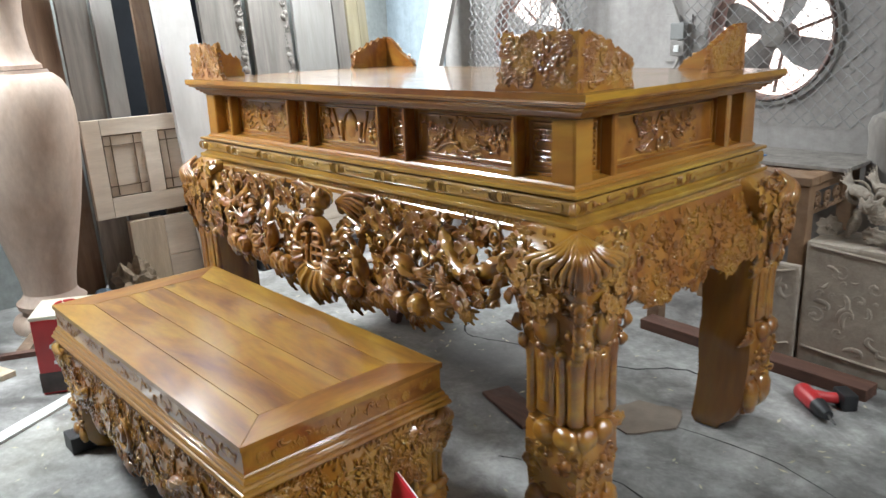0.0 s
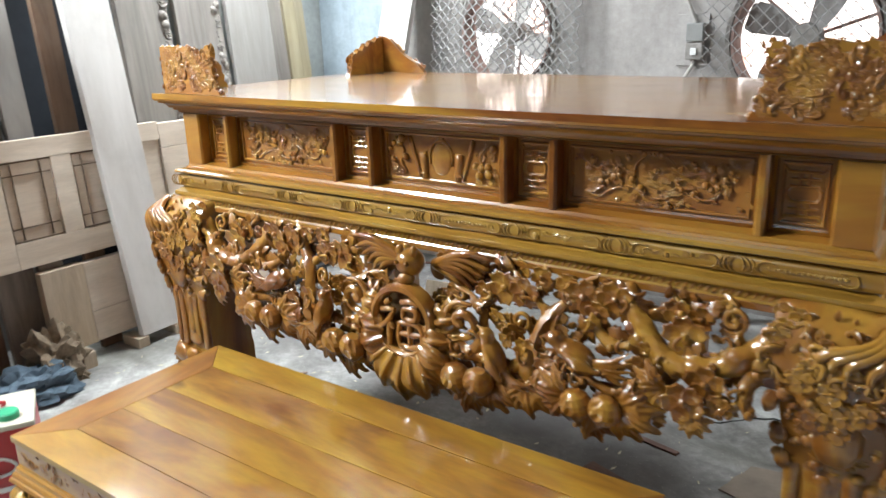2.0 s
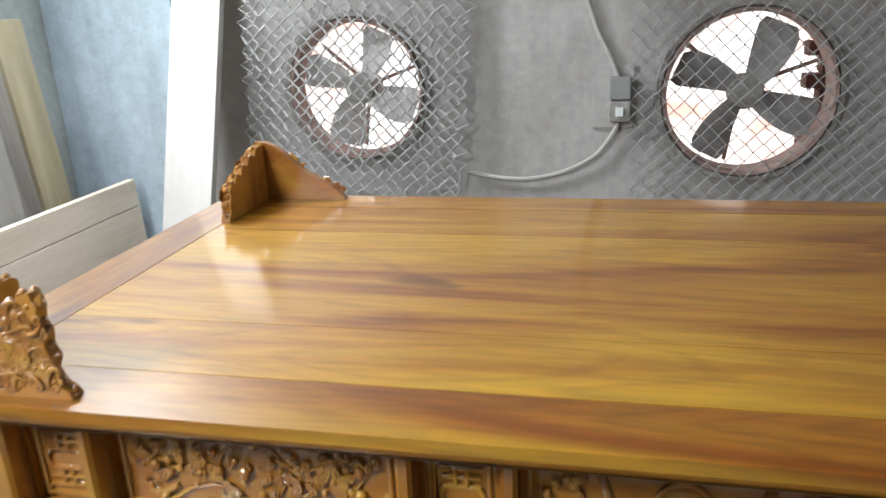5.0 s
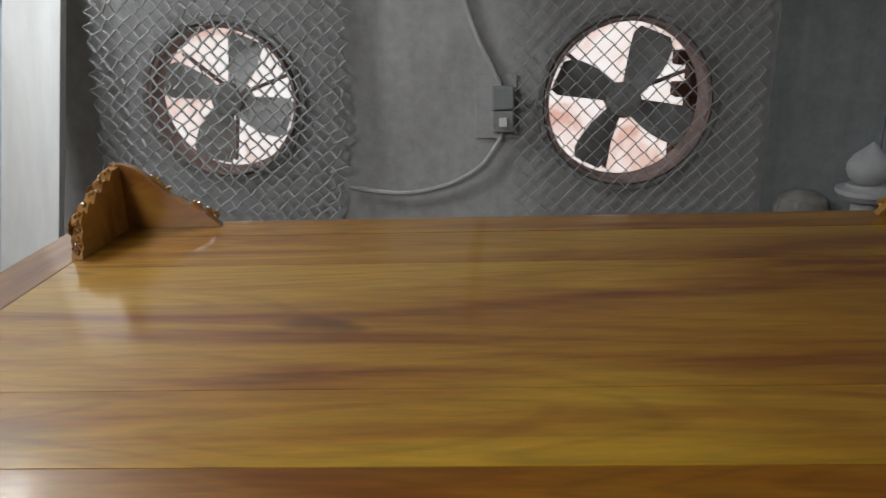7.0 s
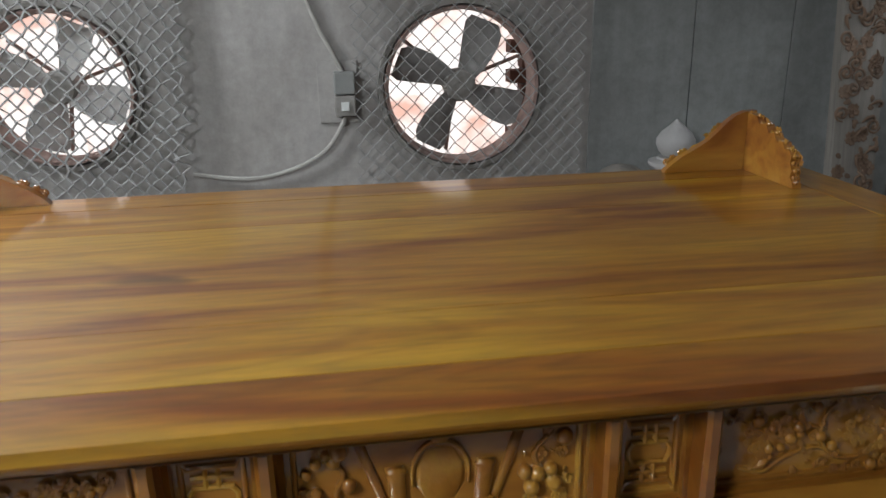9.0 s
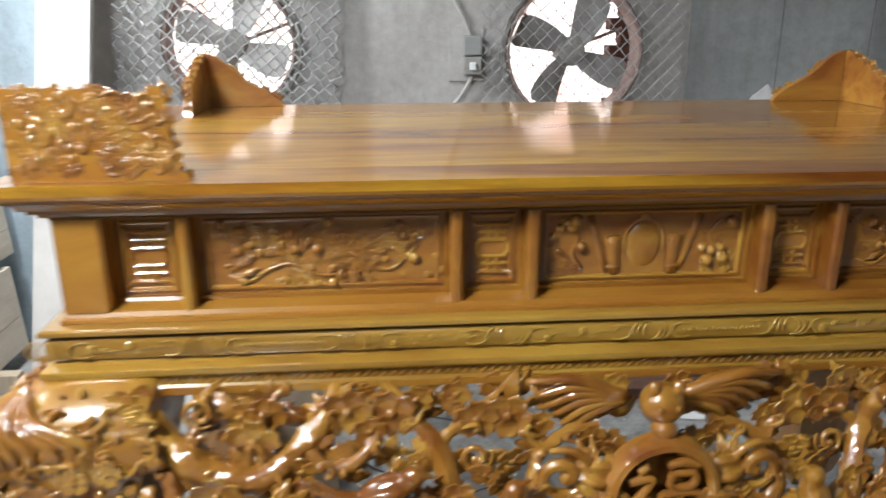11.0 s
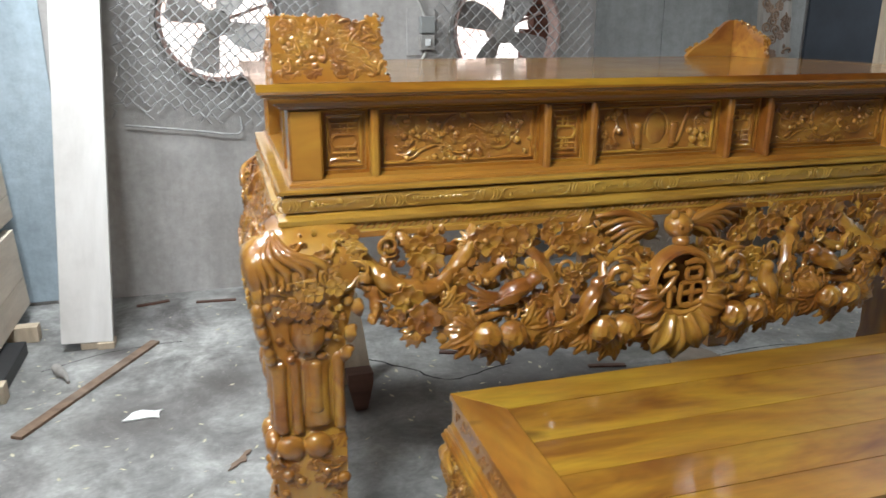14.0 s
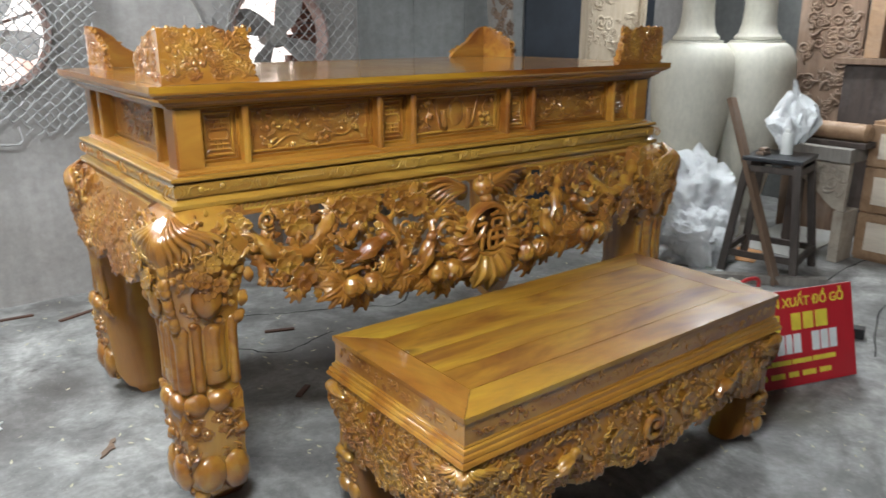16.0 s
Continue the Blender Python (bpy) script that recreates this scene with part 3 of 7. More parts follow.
rect_moulding(bm, 0.36, 1.652, -0.725, -0.147, [(0.06, 0.5215), (0.012, 0.5215), (0.006, 0.520), (0.003, 0.516), (0.004, 0.512), (-0.001, 0.510), (-0.003, 0.505), (-0.002, 0.500), (-0.007, 0.498), (-0.010, 0.492), (-0.009, 0.487), (-0.013, 0.485), (-0.016, 0.478), (-0.014, 0.473), (0.03, 0.471)])
part("waist_moulding", bm, WOOD, low, smooth=35)


def low_leg(sx, sy):
    """From a leg of the large table to one of the low table's legs."""
    return Matrix.Translation((0.378 if not sx else 1.634, -0.707 if not sy else -0.165, BASE)) @ Matrix.Diagonal(((1 - 2 * sx) * 0.66, (1 - 2 * sy) * 0.66, (0.472 - BASE) / 0.962, 1))


for sx, sy in ((0, 0), (1, 0), (0, 1), (1, 1)):
    bm = leg_body()
    bmesh.ops.transform(bm, matrix=low_leg(sx, sy), verts=bm.verts)
    part("leg", bm, LEGWOOD, low, smooth=60)


# ---- planks ----
def plank(name, foot, top, width, thick, material, label, across=(0, 1, 0), group=""):
    """A board from its foot's middle to its top's middle; across: the way of its width."""
    a, b_ = Vector(foot), Vector(top)
    ob = thing(name, foot, label, "plank", group)
    up = (b_ - a).normalized()
    ax = (Vector(across) - up * up.dot(Vector(across))).normalized()
    n = ax.cross(up)
    m = Matrix((ax, n, up)).transposed().to_4x4()
    m.translation = a
    bm = one_box(-width / 2, width / 2, -thick / 2, thick / 2, 0, (b_ - a).length, 0.003)
    me = part("board", bm, material)
    me.parent = ob
    me.matrix_parent_inverse = Matrix.Translation(foot).inverted()
    me.matrix_basis = m
    return ob


plank("white_plank", (-1.13, 0.59, 0.05), (-1.355, 0.54, 1.98), 0.225, 0.04, WHITEPLANK, "whitewashed plank standing on small wooden blocks against boards")
plank("white_plank", (-0.795, 1.75, 0.03), (-0.70, 2.365, 2.15), 0.21, 0.04, WHITEPLANK, "whitewashed plank leaning on the plaster wall", (1, 0, 0))


def turned_jar(at, s, material, label):
    foot = [(0.02, 0.0), (0.20, 0.0), (0.205, 0.03), (0.19, 0.06), (0.15, 0.08), (0.145, 0.10), (0.165, 0.115), (0.17, 0.14), (0.14, 0.165), (0.128, 0.19), (0.02, 0.19)]
    belly = [(0.02, 0.19), (0.128, 0.19), (0.135, 0.26), (0.17, 0.42), (0.215, 0.62), (0.25, 0.82), (0.265, 1.0), (0.265, 1.12), (0.255, 1.20), (0.225, 1.265), (0.19, 1.295), (0.175, 1.30), (0.172, 1.315), (0.02, 1.318)]
    neck = [(0.02, 1.316), (0.15, 1.32), (0.148, 1.34), (0.125, 1.36), (0.108, 1.42), (0.10, 1.52), (0.105, 1.62), (0.13, 1.74), (0.175, 1.82), (0.18, 1.84), (0.165, 1.845), (0.12, 1.76), (0.09, 1.6), (0.02, 1.55)]
    jar = thing("turned_wooden_vase", at, label, "vase", "tall turned vases")
    for name, prof in (("foot", foot), ("belly", belly), ("neck", neck)):
        bm = bmesh.new()
        lathe(bm, [(r * s, z * s) for r, z in prof], at, 48)
        part(name, bm, material, jar, smooth=40)
    return jar


turned_jar((-1.17, -0.37, 0), 1.0, JARWOOD, "tall turned vase of bare pinkish wood")
turned_jar((3.88, 1.20, 0), 1.0, JARPALE, "tall turned vase primed pale green-grey")
turned_jar((4.25, 0.98, 0), 1.0, JARPALE, "tall turned vase primed pale green-grey")

# ---- carving: small shapes laid on or between surfaces. Local x right, z up, -y outwards ----


def template(build):
    bm = bmesh.new()
    build(bm)
    bm.verts.index_update()
    out = np.array([v.co for v in bm.verts]), [[v.index for v in f.verts] for f in bm.faces]
    bm.free()
    return out


class Soup:
    """Many small pieces joined into one mesh."""

    def __init__(self):
        self.v, self.f, self.n = [], [], 0

    def add(self, tpl, m):
        m = np.array(m)
        self.v.append(tpl[0] @ m[:3, :3].T + m[:3, 3])
        self.f += [[i + self.n for i in f] for f in tpl[1]]
        self.n += len(tpl[0])

    def part(self, name, material, parent, label="", kind=""):
        me = bpy.data.meshes.new(name)
        me.from_pydata(np.concatenate(self.v).tolist(), [], self.f)
        me.polygons.foreach_set("use_smooth", [True] * len(me.polygons))
        me.materials.append(material)
        ob = new(name, me)
        if parent:
            ob.parent = parent
            if parent.parent is None:
                ob.matrix_parent_inverse = parent.matrix_basis.inverted()
        return tagged(ob, label, kind=kind)


def shared(name, tpl, material):
    me = bpy.data.meshes.new(name)
    me.from_pydata(tpl[0].tolist(), [], tpl[1])
    me.polygons.foreach_set("use_smooth", [True] * len(me.polygons))
    me.materials.append(material)
    return me


def place(name, me, m, parent):
    ob = new(name, me)
    ob.parent = parent
    ob.matrix_parent_inverse = parent.matrix_basis.inverted()
    ob.matrix_basis = m
    return ob


def ball(bm, m, u=10, v=7):
    bmesh.ops.create_uvsphere(bm, u_segments=u, v_segments=v, radius=1, matrix=m)


def b_flower(bm, petals=5):
    """Five broad cupped petals round a small button."""
    for i in range(petals):
        a = 360 / petals * i + 90
        r = radians(a)
        rings = []
        for w, d in ((0.02, 0.10), (0.30, 0.12), (0.44, 0.04), (0.40, -0.03), (0.24, 0.0), (0.02, 0.03)):
            ring = []
            for k in range(10):
                q = 2 * math.pi * k / 10
                u, v = 0.54 + w * 1.05 * math.cos(q), w * 1.0 * math.sin(q)
                if u > 0.9:
                    u -= 0.12 * math.cos(v * 9)
                y = d - 0.16 * max(0, u - 0.45)
                ring.append(Vector((u * math.cos(r) - v * math.sin(r), y - 0.015 * (i % 2), u * math.sin(r) + v * math.cos(r))))
            rings.append(ring)
        loft(bm, rings)
    ball(bm, mat4(0, -0.08, 0, 0.17, 0.14, 0.17), 8, 6)


def b_leaf(bm, teeth=0, curl=0.18):
    """A leaf from the origin to x = 1: raised midrib, sunk blades, thick below; teeth point forwards."""
    n, rings = 17 if teeth else 10, []
    for i in range(n):
        u = i / (n - 1)
        w = 0.30 * math.sin(math.pi * min(1, u ** 0.75)) ** 0.8 + 0.012
        if teeth:
            w *= 0.68 + 0.62 * ((u * 4.2) % 1)
        y = -curl * math.sin(u * math.pi) + 0.10 * u
        rings.append([Vector((u, y + 0.06, -w)), Vector((u, y - 0.035, -w * 0.74)), Vector((u, y + 0.022, -w * 0.36)), Vector((u, y - 0.055, 0)), Vector((u, y + 0.022, w * 0.36)), Vector((u, y - 0.035, w * 0.74)), Vector((u, y + 0.06, w)), Vector((u, y + 0.13, 0))])
    loft(bm, rings)


def b_acanthus(bm):
    """A broad leaf from the origin to x = 1 with three pointed lobes a side and a curling tip."""
    for s in (-1, 1):
        for x, l, a in ((0.08, 0.42, 52), (0.30, 0.42, 40), (0.50, 0.36, 28)):
            k = bmesh.new()
            b_leaf(k, 0, 0.16)
            bmesh.ops.transform(k, matrix=pose(x, 0.01, 0, 0, s * a, 0) @ Matrix.Diagonal((l, 0.7, 0.62 * l / 0.42, 1)), verts=k.verts)
            me = bpy.data.meshes.new("lobe")
            k.to_mesh(me)
            k.free()
            bm.from_mesh(me)
            bpy.data.meshes.remove(me)
    b_leaf(bm, 0, 0.22)
    tube(bm, [(0, -0.05, 0), (0.5, -0.25, 0), (1.0, 0.05, 0)], [0.05, 0.06, 0.015], 8, 5)


def b_spray(bm, n=6, span=150, teeth=1):
    """Pointed leaves fanned round +x."""
    for i in range(n):
        a = -span / 2 + span * i / (n - 1)
        l = 1 - 0.3 * abs(a) / 90
        k = bmesh.new()
        b_leaf(k, teeth, 0.2)
        m = pose(0, 0.04 * (i % 2), 0, 0, a, 0) @ Matrix.Diagonal((l, 0.9, 0.62, 1))
        bmesh.ops.transform(k, matrix=m, verts=k.verts)
        me = bpy.data.meshes.new("spray")
        k.to_mesh(me)
        k.free()
        bm.from_mesh(me)
        bpy.data.meshes.remove(me)


def b_peach(bm):
    """A peach with a turning cleft, its hooked tip down."""
    rings, n = [], 18
    for r, z in ((0.05, 0.92), (0.45, 0.88), (0.8, 0.6), (0.98, 0.2), (1.0, -0.1), (0.88, -0.45), (0.6, -0.8), (0.32, -1.05), (0.16, -1.3), (0.10, -1.5), (0.02, -1.7)):
        ring = []
        hook = 0.35 * max(0, -z - 0.6) ** 1.5
        for i in range(n):
            a = 2 * math.pi * i / n
            d = (a - 1.5 * math.pi - 0.55 * z - 0.2 + math.pi) % (2 * math.pi) - math.pi
            k = r * (1 - 0.22 * math.exp(-(d / 0.2) ** 2) + 0.07 * math.exp(-((d - 0.42) / 0.2) ** 2))
            ring.append(Vector((math.cos(a) * k + hook, math.sin(a) * k * 0.8, z)))
        rings.append(ring)
    loft(bm, rings)


def b_bird(bm):
    """A long-tailed bird, head to +x."""
    ball(bm, mat4(0, 0, 0, 0.46, 0.24, 0.25, 0, -22), 12, 8)
    ball(bm, mat4(0.42, -0.04, 0.27, 0.19, 0.17, 0.17), 10, 7)
    tube(bm, [(0.25, 0, 0.1), (0.36, -0.02, 0.2), (0.42, -0.04, 0.27)], [0.2, 0.16, 0.14], 8, 3)
    tube(bm, [(0.56, -0.05, 0.28), (0.68, -0.05, 0.25), (0.76, -0.05, 0.2)], [0.07, 0.04, 0.008], 6, 2)
    ball(bm, mat4(0.48, -0.19, 0.31, 0.035), 6, 4)
    for i in range(5):
        z = 0.03 + 0.05 * i
        tube(bm, [(0.22 - 0.05 * i, -0.2, 0.12 - z), (-0.15, -0.25, 0.05 - z), (-0.5 - 0.04 * i, -0.16, -0.12 - z * 0.6)], [0.05, 0.055, 0.012], 6, 4)
    for i in range(5):
        s = (i - 2) * 0.09
        tube(bm, [(-0.3, 0, -0.12), (-0.75, -0.04, -0.17 + s), (-1.3 + 0.05 * abs(i - 2), 0.02, -0.14 + s * 2.6)], [0.09, 0.07, 0.012], 6, 5)


def b_scroll(bm, turns=1.35):
    pts = []
    n = 16
    for i in range(n):
        u = i / (n - 1)
        a = 2 * math.pi * turns * (1 - u) + 0.4
        r = 0.25 + 0.75 * (1 - u) ** 0.8
        pts.append((math.cos(a) * r, -0.1 * u, math.sin(a) * r))
    tube(bm, pts, [0.10, 0.2, 0.2, 0.24], 7, 2)
    ball(bm, mat4(pts[-1][0] * 0.5, -0.12, pts[-1][2] * 0.5, 0.27, 0.22, 0.27), 9, 6)


def b_rib(bm, u):
    """One curved ridge of a bat's wing."""
    tip = Vector((-1.0 + 0.42 * u, 0.0, 0.30 - 0.66 * u ** 0.8))
    bend = Vector((-0.52 + 0.16 * u, -0.05, 0.30 - 0.40 * u))
    tube(bm, [(0, 0, 0), bend, tip], [0.075, 0.06, 0.03], 8, 5)


def b_wing(bm):
    """The scalloped, thick web of a bat's wing from the body at the origin out to -x."""
    rim = [(0, -0.02, -0.12), (-0.2, -0.03, 0.2), (-0.6, -0.03, 0.33), (-1, 0.0, 0.3), (-0.86, 0.0, 0.17), (-0.90, 0.0, 0.06), (-0.74, 0.0, 0.0), (-0.76, 0.0, -0.12), (-0.62, 0.0, -0.17), (-0.58, 0.0, -0.33), (-0.3, -0.01, -0.25)]
    loft(bm, [[Vector(p) for p in rim], [Vector((x, y + 0.10, z)) for x, y, z in rim]])


def b_bead(bm):
    ball(bm, Matrix.Diagonal((1, 0.8, 1, 1)), 8, 5)


def b_column(bm):
    """A smooth upright flute with domed ends."""
    lathe(bm, [(0.05, -1.0), (0.6, -0.97), (0.9, -0.88), (0.82, -0.6), (0.78, 0.0), (0.84, 0.55), (1.0, 0.72), (0.98, 0.86), (0.7, 0.97), (0.05, 1.0)], n=12)


def b_curl(bm):
    tube(bm, [(-0.9, 0, -0.3), (-0.2, -0.25, 0.25), (0.55, -0.2, 0.35), (0.75, -0.12, -0.1), (0.4, -0.1, -0.25)], [0.1, 0.24, 0.24, 0.2, 0.16], 7, 3)


def fused(tpl, voxel):
    """The same shape cut from one piece of wood."""
    me = bpy.data.meshes.new("rough")
    me.from_pydata(tpl[0].tolist(), [], tpl[1])
    ob = new("rough", me)
    grind = ob.modifiers.new("grind", "REMESH")
    grind.mode, grind.voxel_size = "VOXEL", voxel
    out = bpy.data.meshes.new_from_object(ob.evaluated_get(bpy.context.evaluated_depsgraph_get()))
    cut = np.array([v.co for v in out.vertices]), [list(f.vertices) for f in out.polygons]
    bpy.data.objects.remove(ob)
    for m in (me, out):
        bpy.data.meshes.remove(m)
    return cut


FLOWER, LEAF, TOOTHED, SPRAY = template(b_flower), template(b_leaf), template(lambda b_: b_leaf(b_, 1)), template(b_spray)
ACANTHUS, PEACH, BIRD, SCROLL, WING, BEAD, CURL, COLUMN = (template(f) for f in (b_acanthus, b_peach, b_bird, b_scroll, b_wing, b_bead, b_curl, b_column))
ME = {n: shared(n, fused(t_, 0.032), CARVED_PIECE) for n, t_ in (("flower", FLOWER), ("leaf_spray", SPRAY), ("peach", PEACH), ("bird", BIRD), ("scroll", SCROLL), ("wing", WING), ("acanthus", ACANTHUS))}


RIBS = [shared("rib", template(lambda b_: b_rib(b_, i / 5)), CARVED_PIECE) for i in range(6)]


def at3(x, y, z, s, ry=0.0, rx=0.0, rz=0.0, sy=1.0):
    return pose(x, y, z, rx, ry, rz) @ Matrix.Diagonal((s, s * sy, s, 1))


def bulge(z):
    """How far the front apron stands out at a height."""
    u = max(0.0, min(1.0, (0.945 - z) / 0.22))
    return 0.008 - 0.080 * u * u * (3 - 2 * u)


FIGURES = [  # name, x, z, size, turn, step outwards
    ("flower", 0.338, 0.862, 0.043, 10, 0.010), ("flower", 0.362, 0.897, 0.030, 40, 0.0), ("flower", 0.318, 0.893, 0.026, 70, 0.0),
    ("flower", 0.284, 0.792, 0.039, 0, 0.012), ("flower", 0.318, 0.752, 0.041, 30, 0.014), ("flower", 0.256, 0.758, 0.022, 15, 0.004),
    ("flower", 0.487, 0.902, 0.040, 20, 0.014), ("flower", 0.556, 0.897, 0.040, 55, 0.014), ("flower", 0.522, 0.868, 0.027, 5, 0.004), ("flower", 0.597, 0.912, 0.026, 5, 0.006),
    ("peach", 0.468, 0.695, 0.038, -10, 0.02), ("peach", 0.531, 0.693, 0.038, 12, 0.02), ("leaf_spray", 0.445, 0.705, 0.078, 172, 0.004), ("leaf_spray", 0.556, 0.70, 0.078, 12, 0.004), ("leaf_spray", 0.50, 0.672, 0.06, 90, 0.0),
    ("bird", 0.545, 0.795, 0.092, 0, 0.018), ("bird", 0.730, 0.752, 0.088, -42, 0.018),
    ("flower", 0.742, 0.886, 0.040, 35, 0.014), ("flower", 0.692, 0.882, 0.036, 0, 0.012), ("flower", 0.660, 0.918, 0.026, 25, 0.006), ("flower", 0.795, 0.868, 0.024, 25, 0.004),
    ("scroll", 0.826, 0.800, 0.046, 30, 0.012), ("scroll", 0.256, 0.905, 0.024, 200, 0.006), ("scroll", 0.690, 0.825, 0.024, 120, 0.0),
    ("peach", 0.768, 0.678, 0.040, -6, 0.022), ("peach", 0.828, 0.676, 0.040, 14, 0.022), ("leaf_spray", 0.742, 0.672, 0.07, 165, 0.0), ("leaf_spray", 0.80, 0.652, 0.066, 90, 0.0), ("leaf_spray", 0.858, 0.668, 0.06, 40, 0.0),
    ("leaf_spray", 0.625, 0.742, 0.07, 160, 0.0), ("leaf_spray", 0.655, 0.702, 0.075, 115, 0.002), ("leaf_spray", 0.362, 0.765, 0.065, 20, 0.0), ("leaf_spray", 0.462, 0.895, 0.045, 150, 0.0), ("leaf_spray", 0.300, 0.722, 0.04, 100, 0.0),
    ("wing", 0.940, 0.905, 0.165, -4, 0.010), ("flower", 0.880, 0.845, 0.024, 0, 0.0), ("leaf_spray", 0.880, 0.745, 0.06, 150, 0.0), ("leaf_spray", 0.875, 0.80, 0.05, 200, 0.0), ("flower", 0.412, 0.792, 0.026, 12, 0.008), ("flower", 0.605, 0.752, 0.03, 12, 0.008), ("flower", 0.66, 0.775, 0.028, 40, 0.01)]
BRANCHES = [
    ([(0.12, 0.905), (0.17, 0.885), (0.22, 0.852), (0.268, 0.817), (0.32, 0.806), (0.365, 0.81), (0.418, 0.852), (0.455, 0.892), (0.475, 0.948)], [0.026, 0.021, 0.015]),
    ([(0.12, 0.85), (0.16, 0.842), (0.20, 0.822), (0.218, 0.79), (0.208, 0.758), (0.196, 0.762)], [0.016, 0.015, 0.010]),
    ([(0.215, 0.79), (0.235, 0.752), (0.29, 0.735), (0.35, 0.742)], [0.009, 0.006]),
    ([(0.415, 0.85), (0.445, 0.822), (0.48, 0.814), (0.525, 0.845), (0.545, 0.905)], [0.012, 0.009]),
    ([(0.54, 0.948), (0.582, 0.888), (0.628, 0.838), (0.655, 0.755), (0.655, 0.70), (0.61, 0.69)], [0.014, 0.015, 0.010]),
    ([(0.26, 0.82), (0.245, 0.865), (0.265, 0.925), (0.30, 0.948)], [0.012, 0.007]),
    ([(0.33, 0.81), (0.335, 0.85), (0.36, 0.90), (0.395, 0.948)], [0.010, 0.006]),
    ([(0.365, 0.80), (0.40, 0.76), (0.45, 0.73), (0.53, 0.74), (0.60, 0.73)], [0.010, 0.012, 0.008]),
    ([(0.66, 0.76), (0.70, 0.72), (0.76, 0.73), (0.82, 0.72), (0.88, 0.745)], [0.012, 0.010]),
    ([(0.63, 0.84), (0.67, 0.87), (0.72, 0.90), (0.78, 0.948)], [0.011, 0.007]),
    ([(0.72, 0.90), (0.77, 0.86), (0.80, 0.83), (0.84, 0.85), (0.89, 0.86)], [0.009, 0.010, 0.008]),
    ([(0.87, 0.77), (0.84, 0.745), (0.80, 0.735), (0.78, 0.78), (0.80, 0.845)], [0.011, 0.013, 0.008]),
    ([(0.60, 0.76), (0.55, 0.755), (0.48, 0.765), (0.42, 0.80)], [0.008, 0.009, 0.006])]

for side in (0, 1):
    flip = Matrix.Translation((W, 0, 0)) @ Matrix.Diagonal((-1, 1, 1, 1)) if side else Matrix()
    for name, x, z, s, turn, out in FIGURES:
        ob = place(name, ME[name], flip @ at3(x, bulge(z) - out, z, s * {"peach": 0.94, "leaf_spray": 1.3, "wing": 1.0}.get(name, 1.12), turn, 8), altar)
        if name == "wing":
            for me in RIBS:
                new("rib", me).parent = ob
    for pts, rad in BRANCHES:
        bm = bmesh.new()
        knob = random.Random(int(pts[0][0] * 1000 + pts[-1][1] * 777))
        rad = [float(np.interp(i / 13, np.linspace(0, 1, len(rad)), rad)) * knob.uniform(0.78, 1.2) for i in range(14)]
        tube(bm, [(x, bulge(z) + 0.008 + max(0, z - 0.92) * 0.9, z - max(0, z - 0.938)) for x, z in pts], [r * 1.15 for r in rad], 8, 5)
        for v in bm.verts:  # gnarled bark
            v.co += Vector((noise.noise(v.co * 55), noise.noise(v.co * 55 + Vector((9, 0, 0))), noise.noise(v.co * 55 + Vector((0, 9, 0))))) * 0.006
        for x, z in pts[1:-1]:  # cut twig ends
            ball(bm, mat4(x + knob.uniform(-0.006, 0.006), bulge(z) - 0.006, z + knob.uniform(-0.006, 0.006), 0.009, 0.008, 0.009), 8, 6)
        bmesh.ops.transform(bm, matrix=flip, verts=bm.verts)
        part("branch", bm, CARVED, altar, smooth=True)
    rng = random.Random(11)
    filler = Soup()
    for _ in range(190):
        x = rng.uniform(0.24, 0.93)
        zb = np.interp(x, [0.2, 0.3, 0.45, 0.6, 0.75, 0.9], [0.77, 0.735, 0.675, 0.68, 0.65, 0.63])
        z = rng.uniform(zb, 0.935)
        tpl = rng.choice((TOOTHED, TOOTHED, LEAF, TOOTHED, FLOWER))
        s = rng.uniform(0.024, 0.06) * (0.55 if tpl is FLOWER or tpl is CURL else 1)
        z = min(z, 0.938 - s * 0.75)
        filler.add(tpl, flip @ at3(x, bulge(z) + rng.uniform(0.006, 0.03), z, s, rng.uniform(0, 360), rng.uniform(-25, 25)))
    for pts, rad in BRANCHES:
        for x, z in pts[1:-1:2]:
            filler.add(CURL, flip @ at3(x + 0.012, bulge(z) - 0.01, z, 0.018, rng.uniform(0, 360)))
    filler.part("leaf_tracery", CARVED, altar, "fine pierced leaf tracery", "stuff")

# bat, medallion and acanthus in the middle
mid = W / 2
bm = bmesh.new()
ball(bm, mat4(mid, -0.045, 0.912, 0.036, 0.036, 0.034), 14, 10)
ball(bm, mat4(mid, -0.062, 0.876, 0.022, 0.024, 0.018), 10, 7)
for s in (-1, 1):
    ball(bm, mat4(mid + s * 0.02, -0.058, 0.943, 0.011, 0.009, 0.014), 8, 6)
    ball(bm, mat4(mid + s * 0.014, -0.079, 0.918, 0.006), 6, 5)
part("bat_head", bm, CARVED, altar, smooth=60)
my, mz, mr = -0.085, 0.775, 0.082
bm = bmesh.new()
n = 40
loft(bm, [[Vector((mid + (mr + a) * math.cos(2 * math.pi * i / n), my + y, mz + (mr + a) * math.sin(2 * math.pi * i / n))) for i in range(n)] for a, y in ((0.011, 0.03), (0.012, 0.0), (0.007, -0.010), (-0.002, -0.013), (-0.008, -0.008), (-0.010, 0.0), (-0.010, 0.03), (0.011, 0.03))], caps=False)
medal = part("medallion", bm, REDWOOD, altar, "round medallion ring", smooth=40)
bm = bmesh.new()
